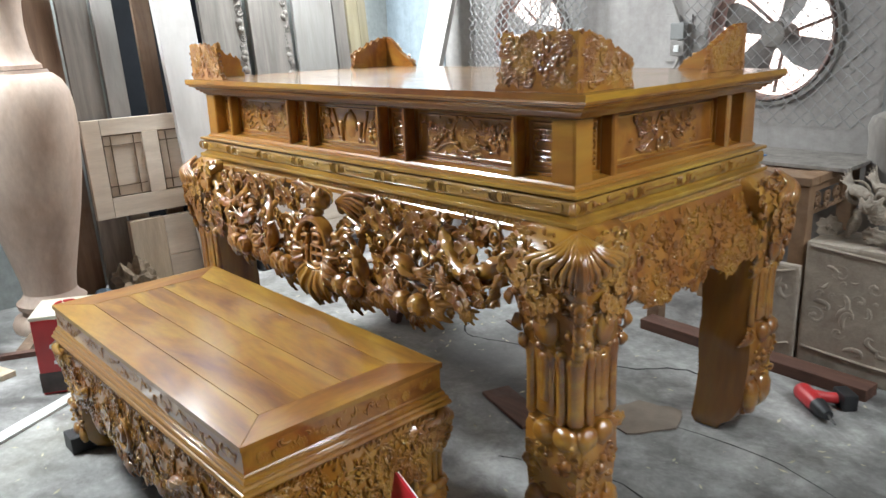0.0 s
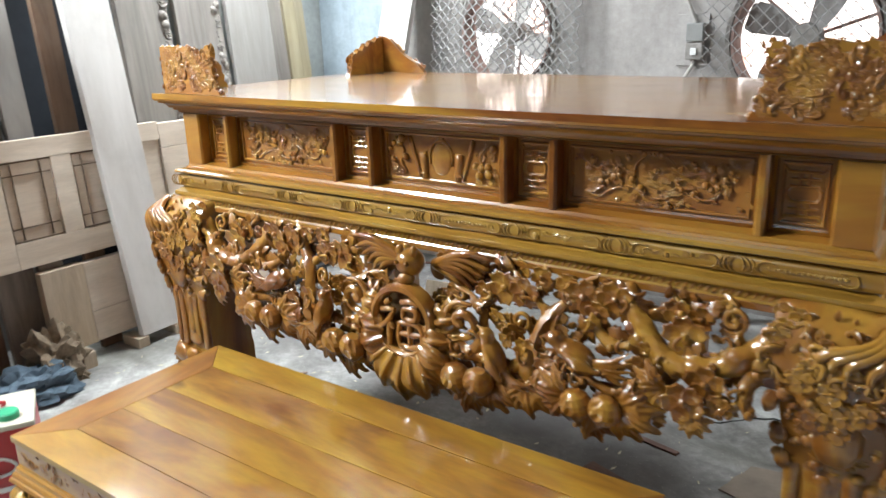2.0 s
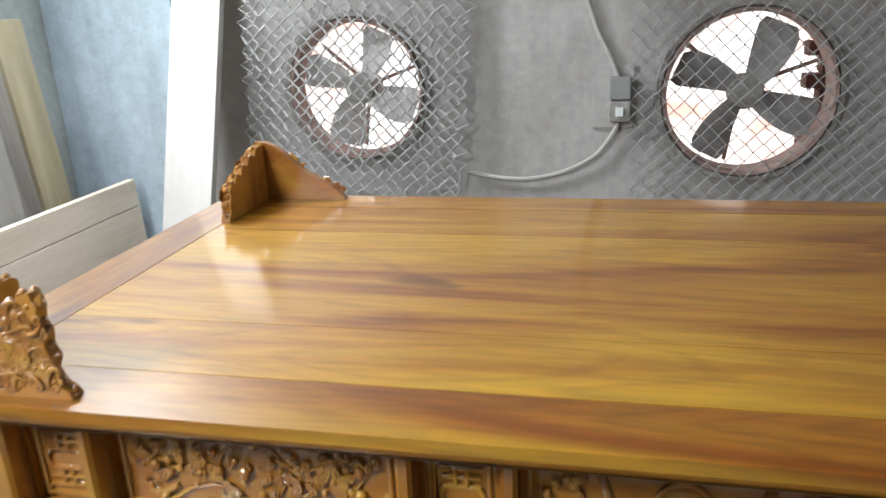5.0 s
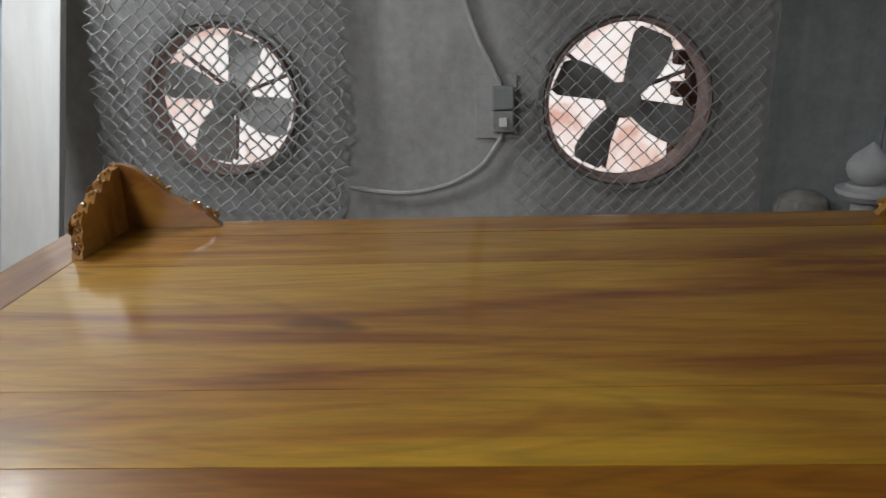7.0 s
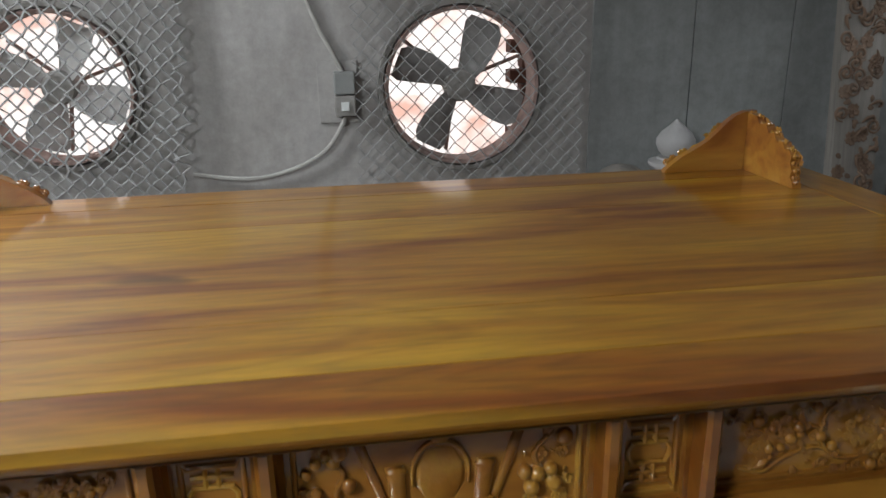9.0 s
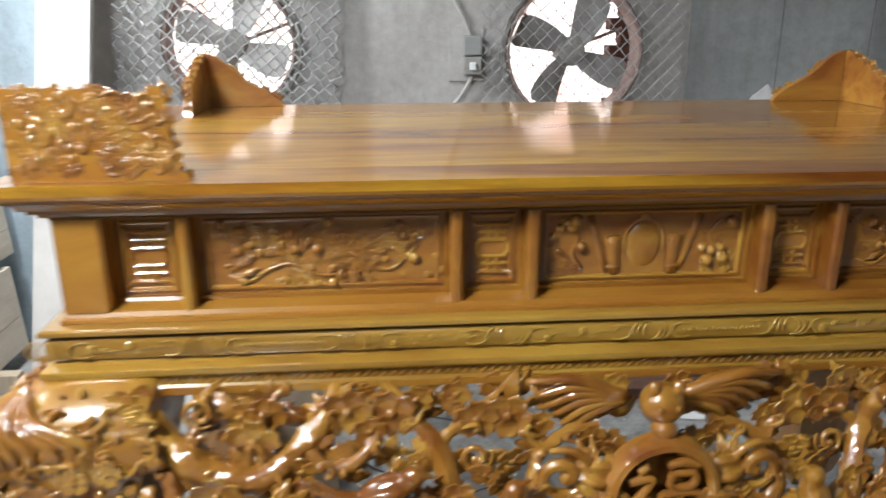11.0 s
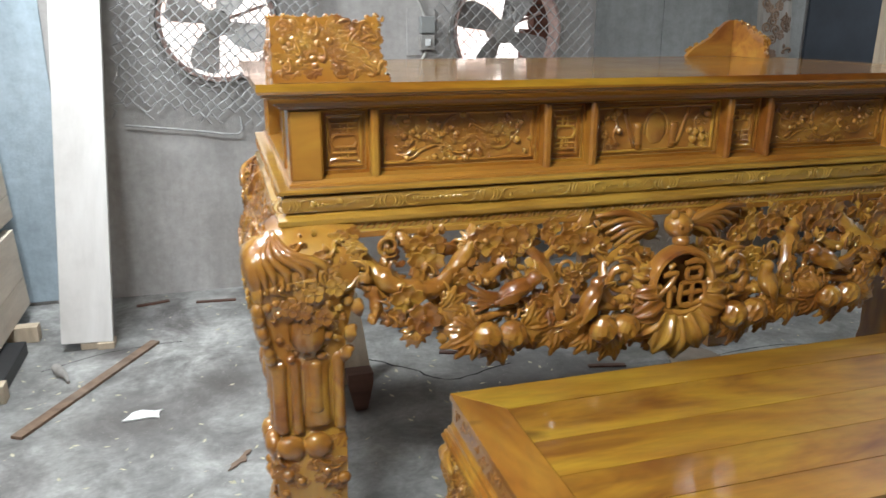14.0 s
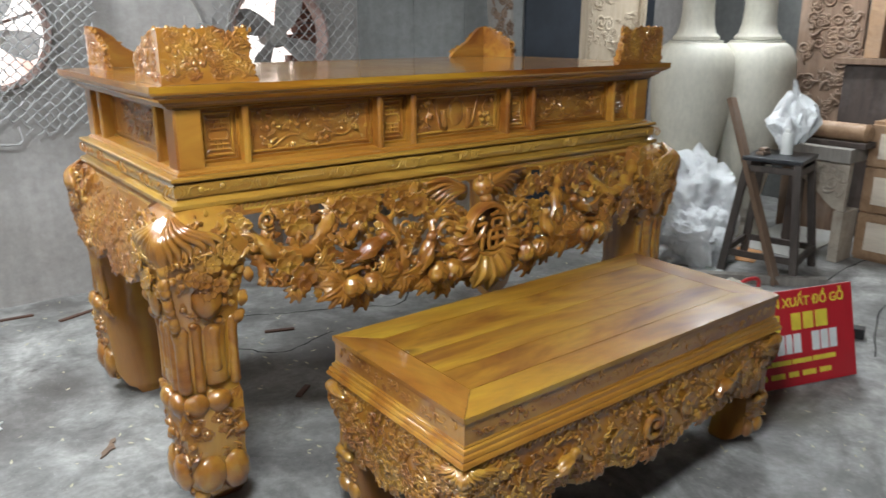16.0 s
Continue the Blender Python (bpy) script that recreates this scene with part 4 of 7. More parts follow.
for pts in ([(-0.045, 0.040), (-0.030, 0.052)], [(-0.058, 0.022), (-0.035, 0.028), (-0.018, 0.026)], [(-0.020, 0.026), (-0.040, -0.005), (-0.064, -0.024)], [(-0.036, 0.0), (-0.036, -0.062)], [(-0.034, -0.004), (-0.022, -0.020)],
            [(0.002, 0.050), (0.030, 0.056), (0.052, 0.048)], [(0.010, 0.036), (0.010, 0.012), (0.044, 0.012), (0.044, 0.036), (0.010, 0.036)],
            [(-0.004, -0.002), (-0.004, -0.058), (0.058, -0.050), (0.056, -0.002), (-0.004, -0.002)], [(0.026, -0.004), (0.026, -0.054)], [(-0.002, -0.028), (0.056, -0.026)]):
    tube(bm, [(mid + x, my - 0.004, mz + z) for x, z in pts], [0.0066, 0.0086, 0.0064], 8, 4 if len(pts) < 4 else 3)
part("character", bm, REDWOOD, medal, "raised good-fortune character", smooth=True)
# dark disc standing in for the shaded opening behind the character
bm = bmesh.new()
loft(bm, [[Vector((mid + 0.073 * math.cos(2 * math.pi * i / 32), my + y, mz + 0.073 * math.sin(2 * math.pi * i / 32))) for i in range(32)] for y in (0.022, 0.028)])
part("medallion_ground", bm, HOLESHADE, medal)
for i in range(9):
    a = 90 + (i - 4) * 23
    place("acanthus_leaf", ME["acanthus"], at3(mid + math.cos(radians(a)) * 0.055, -0.085 - 0.006 * (i % 2), 0.745 - math.sin(radians(a)) * 0.055, 0.128 - 0.011 * abs(i - 4), a, 0, 0, 1.0) @ Matrix.Diagonal((1.0, 0.9, 1.25, 1)), altar)
for i in range(8):
    a = 90 + (i - 3.5) * 30
    place("acanthus_leaf", ME["acanthus"], at3(mid + math.cos(radians(a)) * 0.07, -0.062, 0.765 - math.sin(radians(a)) * 0.07, 0.092, a) @ Matrix.Diagonal((1, 1, 1.3, 1)), altar)


def gadroon(parent, m, length, z, y, step, s, deep=0.5, name="gadroon"):
    """Slanting curls along a rounded edge."""
    k = Soup()
    for i in range(int(length / step)):
        k.add(BEAD, m @ at3((i + 0.5) * step, y, z, 1, 38) @ Matrix.Diagonal((s * 0.36, s * deep, s, 1)))
    k.part(name, WOOD, parent, "slanting gadroon beads", "stuff")


def ribbon_carving(parent, m, length, z, y, wood):
    """Long cartouches with buds and scrolls, parted by nested arcs."""
    k = Soup()
    rng = random.Random(5)
    n = max(2, round(length / 0.235))
    step = length / n
    arc = template(lambda q: tube(q, [(-0.006, 0.003, 0.0165), (0.002, 0, 0.010), (0.006, -0.0015, 0), (0.002, 0, -0.010), (-0.006, 0.003, -0.0165)], [0.0012, 0.0021, 0.0012], 6, 3))
    for i in range(n):
        x0 = i * step
        for j in range(3):
            for s in (-1, 1):
                k.add(arc, m @ Matrix.Translation((x0 + s * (0.008 + 0.009 * j), y, z)) @ Matrix.Diagonal((s, 1, 1, 1)))
        a, b_ = x0 + 0.036, x0 + step - 0.036
        for e, s in ((a, 1), (b_, -1)):
            k.add(template(lambda q: tube(q, [(0.030, 0, 0.010), (0.016, 0, 0.0125), (0.003, 0, 0.009), (0, 0, 0), (0.003, 0, -0.009), (0.016, 0, -0.0125), (0.030, 0, -0.010)], [0.0009, 0.0018, 0.002, 0.0018, 0.0009], 6, 3)), m @ Matrix.Translation((e, y - 0.0005, z)) @ Matrix.Diagonal((s, 1, 1, 1)))
        beaded = i % 3 == 1
        for j in range(14):
            x = a + 0.020 + (b_ - a - 0.040) * j / 13
            if beaded:
                k.add(BEAD, m @ at3(x, y - 0.0002, z, 0.0042, 0, sy=0.5))
            else:
                k.add(rng.choice((CURL, BEAD, CURL, FLOWER, TOOTHED)), m @ at3(x, y - 0.0004, z + rng.uniform(-0.006, 0.006), rng.uniform(0.004, 0.009), rng.choice((0, 180)) + rng.uniform(-40, 40), sy=0.45))
    k.part("ribbon_carving", wood, parent, "raised cartouches and buds", "stuff")


SIDE_L = Matrix.Translation((0, D, 0)) @ pose(0, 0, 0, 0, 0, -90)
SIDE_R = Matrix.Translation((W, 0, 0)) @ pose(0, 0, 0, 0, 0, 90)
FRONT0 = Matrix()
for m, length, wood in ((FRONT0, W, WAISTWOOD), (SIDE_R, D, SIDEWOOD), (SIDE_L, D, SIDEWOOD)):
    ribbon_carving(altar, m @ Matrix.Translation((0.03, 0, 0)), length - 0.06, 1.005, 0.0250, wood)
    gadroon(altar, m @ Matrix.Translation((0.05, 0, 0)), length - 0.10, 0.948, 0.0268, 0.0145, 0.0095, 0.28)
part("apron_rail", one_box(0.09, W - 0.09, 0.023, 0.05, 0.922, 0.936, 0.002), WOOD, altar)


# panel reliefs
def glyph_relief(parent, m, x0, x1, z0, z1, y):
    """The barred long-life sign of the narrow panels: bars, an open ring and turned ends."""
    c, h, zc = (x0 + x1) / 2, (z1 - z0) * 0.80, (z0 + z1) / 2
    w = (x1 - x0) * 0.27
    bm = bmesh.new()

    def stroke(*pts):
        tube(bm, [m @ Vector((c + w * u, y, zc + h * v)) for u, v in pts], [0.0034, 0.0038, 0.0034], 6, 0)
    for s in (-1, 1):
        stroke((-1.25, 0.50 * s), (-0.95, 0.40 * s), (0.95, 0.40 * s), (1.25, 0.50 * s))
        stroke((-0.85, 0.27 * s), (0.85, 0.27 * s))
        stroke((-0.85, 0.14 * s), (0.85, 0.14 * s))
        stroke((-0.25, 0.40 * s), (-0.25, 0.14 * s))
        stroke((0.25, 0.40 * s), (0.25, 0.14 * s))
        stroke((0.7 * s, 0.14), (0.95 * s, 0.06), (0.95 * s, -0.06), (0.7 * s, -0.14))
    tagged(part("relief", bm, CARVED, parent, smooth=True), "raised long-life sign", kind="stuff")


def spray_relief(parent, m, x0, x1, z0, z1, y, seed):
    """A gnarled branch bent into a ring, with blossom on both sides and a perched bird."""
    rng = random.Random(seed)
    k = Soup()
    w, h, zc = x1 - x0, z1 - z0, (z0 + z1) / 2

    def rod_(pts, radii):
        k.add(template(lambda q: tube(q, [(x0 + w * u, 0, zc + h * v) for u, v in pts], radii, 6, 4)), m @ Matrix.Translation((0, y, 0)))
    rod_([(0.50 + 0.115 * math.cos(a), 0.05 + 0.36 * math.sin(a)) for a in np.linspace(0.5, 5.9, 16)], [0.0012, 0.0028, 0.0032, 0.002])
    rod_([(0.12, -0.28), (0.20, -0.36), (0.27, -0.22), (0.36, -0.14), (0.43, -0.2)], [0.003, 0.0036, 0.002])
    rod_([(0.40, 0.05), (0.32, 0.12), (0.25, 0.02), (0.16, 0.14), (0.07, 0.32)], [0.0024, 0.003, 0.0014])
    rod_([(0.60, 0.0), (0.68, -0.2), (0.77, -0.24), (0.84, -0.05), (0.90, 0.22)], [0.0024, 0.003, 0.0014])
    rod_([(0.58, 0.22), (0.66, 0.1), (0.74, 0.2), (0.82, 0.36)], [0.002, 0.0026, 0.0014])
    spots = [(0.14, 0.12), (0.22, 0.16), (0.28, 0.02), (0.20, -0.05), (0.33, 0.14), (0.40, -0.28), (0.52, -0.36), (0.62, -0.32), (0.66, 0.12), (0.72, 0.02), (0.78, 0.14), (0.86, 0.2), (0.55, 0.0), (0.48, 0.12), (0.70, -0.12), (0.10, 0.28), (0.18, 0.26), (0.25, 0.12), (0.17, -0.1), (0.36, 0.02), (0.44, -0.18), (0.57, -0.2), (0.64, 0.22), (0.75, 0.27), (0.83, 0.07), (0.90, 0.32), (0.80, -0.08), (0.31, 0.22), (0.46, 0.36), (0.54, 0.38)]
    for u, v in spots:
        k.add(FLOWER, m @ at3(x0 + w * u, y - 0.003, zc + h * (v + rng.uniform(-0.03, 0.03)), rng.uniform(0.006, 0.0085), rng.uniform(0, 72), sy=1.6))
        for _ in range(6):
            k.add(rng.choice((FLOWER, TOOTHED, FLOWER, BEAD)), m @ at3(x0 + w * (u + rng.gauss(0, 0.035)), y - 0.003, zc + h * max(-0.4, min(0.4, v + rng.gauss(0, 0.12))), rng.uniform(0.0035, 0.0055) * rng.choice((1, 1.6)), rng.uniform(0, 360), sy=0.9))
    for u, v, a in ((0.93, -0.1, -20), (0.90, -0.3, 30), (0.95, -0.26, 5), (0.06, -0.05, 150), (0.30, -0.34, 60)):
        k.add(TOOTHED, m @ at3(x0 + w * u, y, zc + h * v, 0.017, a, sy=1.2))
    k.add(BIRD, m @ at3(x0 + w * 0.2, y - 0.001, zc - h * 0.24, 0.022, 0, sy=1.0))
    k.part("relief", CARVED, parent, "low-relief flowering branch", "stuff")


def scroll_relief(parent, m, x0, x1, z0, z1, y):
    """An urn between pairs of scrolls, with blossom outside them."""
    k = Soup()
    c, h, zc = (x0 + x1) / 2, z1 - z0, (z0 + z1) / 2
    for s in (-1, 1):
        for a, b_, r0, r1 in (((0.048, -0.40), (0.054, 0.12), 0.009, 0.012), ((0.062, -0.36), (0.094, 0.40), 0.005, 0.0065)):
            k.add(template(lambda q: tube(q, [(a[0] * s, 0, a[1] * h), ((a[0] + b_[0]) / 2 * s, 0, (a[1] + b_[1]) / 2 * h), (b_[0] * s, 0, b_[1] * h)], [r0, (r0 + r1) / 2, r1], 9, 2, 0.6)), m @ Matrix.Translation((c, y, zc)))
        for v in (-0.30, 0.08):
            k.add(BEAD, m @ Matrix.Translation((c + s * 0.052, y - 0.002, zc + v * h)) @ Matrix.Diagonal((0.014, 0.006, 0.005, 1)))
    k.add(BEAD, m @ Matrix.Translation((c, y + 0.003, zc - 0.01 * h)) @ Matrix.Diagonal((0.034, 0.005, 0.042, 1)))
    k.add(template(lambda q: tube(q, [(0.034 * math.cos(a), 0, 0.046 * math.sin(a)) for a in np.linspace(-0.3, 3.44, 12)], [0.002, 0.004, 0.002], 6, 2)), m @ Matrix.Translation((c, y, zc)))
    k.add(BEAD, m @ Matrix.Translation((c, y, zc + 0.38 * h)) @ Matrix.Diagonal((0.012, 0.006, 0.008, 1)))
    rng = random.Random(3)
    for s in (-1, 1):
        k.add(template(lambda q: tube(q, [(0.105 * s, 0, -0.3 * h), (0.122 * s, 0, -0.1 * h), (0.112 * s, 0, 0.12 * h), (0.135 * s, 0, 0.34 * h)], [0.003, 0.004, 0.002], 6, 3)), m @ Matrix.Translation((c, y, zc)))
        for _ in range(22):
            k.add(rng.choice((FLOWER, TOOTHED, BEAD, FLOWER)), m @ at3(c + s * rng.uniform(0.10, 0.155), y - 0.001, zc + rng.uniform(-0.38, 0.38) * h, rng.uniform(0.006, 0.012), rng.uniform(0, 360), sy=1.3))
    k.part("relief", CARVED, parent, "low-relief urn, scrolls and flowers", "stuff")


PZ0, PZ1, PY = 1.070, 1.198, 0.042
for i, (a, b_) in enumerate(front_panels):
    if i % 2 == 0:
        glyph_relief(altar, FRONT, a, b_, PZ0, PZ1, PY)
    elif i == 3:
        scroll_relief(altar, FRONT, a, b_, PZ0, PZ1, PY)
    else:
        spray_relief(altar, FRONT, a, b_, PZ0, PZ1, PY, i)
for m in (LEFT, RIGHT):
    for i, (a, b_) in enumerate(side_panels):
        if i % 2 == 0:
            glyph_relief(altar, m, a, b_, PZ0, PZ1, PY)
        else:
            spray_relief(altar, m, a + 0.1, b_ - 0.1, PZ0, PZ1, PY, 7)


# solid carved aprons at the ends
def carved_apron(parent, m, x0, x1, ztop, edge, out, seed, count, scale=1.0, name="apron"):
    """A bowed board with a lobed lower edge, covered with low relief."""
    rng = random.Random(seed)
    bm = bmesh.new()
    n, rows = 40, 6
    xs = [x0 + (x1 - x0) * i / n for i in range(n + 1)]
    grids = []
    for back in (0, 1):
        grid = []
        for x in xs:
            u = (x - x0) / (x1 - x0)
            zb = edge(u)
            grid.append([bm.verts.new(m @ Vector((x, out(ztop - (ztop - zb) * j / rows) + 0.024 * back * scale, ztop - (ztop - zb) * j / rows))) for j in range(rows + 1)])
        grids.append(grid)
        for a, b_ in zip(grid, grid[1:]):
            for j in range(rows):
                bm.faces.new((a[j], b_[j], b_[j + 1], a[j + 1]))
    f, g = grids
    for i in range(n):
        bm.faces.new((f[i][rows], f[i + 1][rows], g[i + 1][rows], g[i][rows]))
        bm.faces.new((f[i][0], g[i][0], g[i + 1][0], f[i + 1][0]))
    for i in (0, n):
        for j in range(rows):
            bm.faces.new((f[i][j], f[i][j + 1], g[i][j + 1], g[i][j]))
    ob = part(name, bm, WOOD, parent, smooth=40)
    k = Soup()
    for _ in range(count):
        u = rng.uniform(0.01, 0.99)
        zb = edge(u)
        z = ztop - 0.02 * scale - (ztop - 0.02 * scale - zb) * rng.random() ** 0.9
        tpl = rng.choice((CURL, CURL, TOOTHED, FLOWER, LEAF, BEAD))
        s = rng.uniform(0.008, 0.017) * scale * (0.45 if tpl is BEAD else 1.5 if tpl is TOOTHED or tpl is LEAF else 1)
        k.add(tpl, m @ at3(x0 + (x1 - x0) * u, out(z) - (0.001 if scale == 1 else 0.004), z, s, rng.uniform(0, 360), rng.uniform(-8, 8), sy=0.42 if scale == 1 else 0.95))
    for i in range(int((x1 - x0) / (0.02 * scale))):
        u = (i + 0.5) / int((x1 - x0) / (0.02 * scale))
        zb = edge(u)
        k.add(rng.choice((LEAF, CURL, TOOTHED)), m @ at3(x0 + (x1 - x0) * u, out(zb) + 0.006, zb + 0.008, 0.018 * scale, 90 + rng.uniform(-35, 35)))
    k.part("relief_carving", CARVED, parent, "dense low-relief carving", "stuff")
    return ob


def end_edge(u):
    v = abs(u - 0.5) * 2
    return 0.735 + 0.02 * math.sin(u * 25) * (1 - v) + (0.02 if v < 0.15 else 0) + 0.10 * max(0, (v - 0.8) / 0.2) ** 1.5


for m in (SIDE_R, SIDE_L):
    carved_apron(altar, m, 0.14, D - 0.14, 0.936, end_edge, lambda z: bulge(z) + 0.012, 21, 760)
    part("apron_rail", one_box(0.09, D - 0.09, 0.023, 0.05, 0.922, 0.936, 0.002, m), SIDEWOOD, altar)


# leg carving
def leg_at(face, u, z, lift=0.0):
    """A point on a leg's outer face, u across it."""
    zs = [r[0] for r in LEG]
    h, c = np.interp(z, zs, [r[1] for r in LEG]), np.interp(z, zs, [r[2] for r in LEG])
    if face == "y":
        return Vector((c + u * h, c - h * (1.0 - 0.12 * u * u) - lift, z))
    return Vector((c - h * (1.0 - 0.12 * u * u) - lift, c + u * h, z))


def leg_carving():
    k = Soup()
    rng = random.Random(8)
    for face, turn in (("y", 0), ("x", -90)):
        rot = pose(0, 0, 0, 0, 0, turn)

        def put(tpl, u, z, s, ry=0.0, sx=1.0, sy=1.0, sz=1.0, lift=0.0):
            k.add(tpl, Matrix.Translation(leg_at(face, u, z, lift)) @ rot @ pose(0, 0, 0, 0, ry, 0) @ Matrix.Diagonal((s * sx, s * sy, s * sz, 1)))
        # flutes over the shin, hanging tongue, fruits and foot leaves
        put(COLUMN, 0.12, 0.555, 1, 0, 0.036, 0.010, 0.105)
        put(COLUMN, 0.12, 0.57, 1, 0, 0.020, 0.014, 0.075)
        for u in (-0.42, 0.74):
            put(COLUMN, u, 0.55, 1, 0, 0.017, 0.014, 0.115)
        put(BEAD, 0.0, 0.735, 1, 0, 0.045, 0.018, 0.062)
        for u, z in ((-0.32, 0.80), (0.1, 0.83), (0.32, 0.77), (0.0, 0.755), (-0.1, 0.79), (0.5, 0.84)):
            put(FLOWER, u, z, 0.026, rng.uniform(0, 72), lift=0.008)
        for i in range(60):
            put(rng.choice((BEAD, CURL, CURL, FLOWER, BEAD)), rng.uniform(-0.95, 0.9), rng.uniform(0.64, 0.86), rng.uniform(0.006, 0.015), rng.uniform(0, 360))
        for i in range(64):
            put(rng.choice((CURL, CURL, TOOTHED, FLOWER, LEAF)), rng.uniform(-0.5, 1.0), rng.uniform(0.84, 0.945), rng.uniform(0.011, 0.024), rng.uniform(0, 360))
        for u, r in ((-0.55, -8), (0.12, 8)):
            put(PEACH, u, 0.405, 0.036, r, sy=0.8)
        for u in (-0.95, -0.2, 0.55, 0.85):
            put(TOOTHED, u, 0.42, 0.07, rng.uniform(40, 140), lift=0.0)
        for i in range(34):
            put(rng.choice((FLOWER, FLOWER, BEAD, CURL)), rng.uniform(-0.9, 0.85), rng.uniform(0.25, 0.36), rng.uniform(0.008, 0.02), rng.uniform(0, 360))
        put(BEAD, -0.35, 0.16, 1, 0, 0.05, 0.035, 0.065)
        put(BEAD, 0.45, 0.15, 1, 0, 0.045, 0.03, 0.07)
        for i in range(26):
            put(rng.choice((CURL, CURL, BEAD, TOOTHED)), rng.uniform(-0.9, 0.85), rng.uniform(0.06, 0.25), rng.uniform(0.012, 0.028), rng.uniform(0, 360))
        # frill down the inner edge
        for z, a, l in ((0.86, 200, 0.040), (0.80, 235, 0.048), (0.735, 250, 0.052), (0.675, 262, 0.05)):
            put(LEAF, 0.92, z, l, a - 160, sy=1.5)
            put(BEAD, 1.0, z - 0.012, 0.013)
    # scallop shell on the knee's corner
    c = Vector((0.0, 0.0, 0.958))
    for i in range(17):
        a = -78 + 156 * i / 16
        z = 0.835 + 0.03 * (abs(a) / 78) ** 1.2
        t_ = a / 78
        h, cc = np.interp(z + 0.02, [r[0] for r in LEG], [r[1] for r in LEG]), np.interp(z + 0.02, [r[0] for r in LEG], [r[2] for r in LEG])
        if t_ < 0:
            e = Vector((cc - h * 1.0, cc - h * (1 - 1.25 * -t_), z))
        else:
            e = Vector((cc - h * (1 - 1.25 * t_), cc - h * 1.0, z))
        corner = Vector((cc - h * 0.86, cc - h * 0.86, z))
        e = corner.lerp(e, min(1, abs(t_) * 1.3))
        mid_ = (c + e) / 2 + Vector((-0.022, -0.022, 0.012))
        k.add(template(lambda q: tube(q, [c, mid_, e + Vector((-0.004, -0.004, 0.03)), e], [0.005, 0.009, 0.010, 0.005], 7, 4)), Matrix())
        k.add(CURL, Matrix.Translation(e) @ pose(0, 0, 0, 0, 90, -45) @ Matrix.Diagonal((0.016, 0.016, 0.016, 1)))
    h, cc = np.interp(0.545, [r[0] for r in LEG], [r[1] for r in LEG]), np.interp(0.545, [r[0] for r in LEG], [r[2] for r in LEG])
    k.add(COLUMN, Matrix.Translation((cc - h * 0.86, cc - h * 0.86, 0.545)) @ pose(0, 0, 0, 0, 0, -45) @ Matrix.Diagonal((0.024, 0.016, 0.108, 1)))
    for i in range(9, 20):
        z = 0.50 + 0.02 * i
        h, cc = np.interp(z, [r[0] for r in LEG], [r[1] for r in LEG]), np.interp(z, [r[0] for r in LEG], [r[2] for r in LEG])
        k.add(BEAD if i % 3 else FLOWER, Matrix.Translation((cc - h * 0.88, cc - h * 0.88, z * 0.92 + 0.02)) @ pose(0, 0, 0, 0, 0, -45) @ Matrix.Diagonal((0.016, 0.014, 0.02, 1)))
    k.add(BEAD, mat4(0.105, 0.105, 0.02, 0.05, 0.05, 0.026))
    return k


for sx, sy in ((0, 0), (1, 0), (0, 1), (1, 1)):
    k = leg_carving()
    for v in k.v:
        v[:, 2] = np.where(v[:, 2] < 0.72, BASE + v[:, 2] * (0.72 - BASE) / 0.72, v[:, 2])
    m = np.array(big_leg(sx, sy))
    k.v = [v @ m[:3, :3].T + m[:3, 3] for v in k.v]
    if sx != sy:
        k.f = [f[::-1] for f in k.f]
    k.part("leg_carving", CARVED, altar, "carved shell, fruit and flowers of a leg", "stuff")


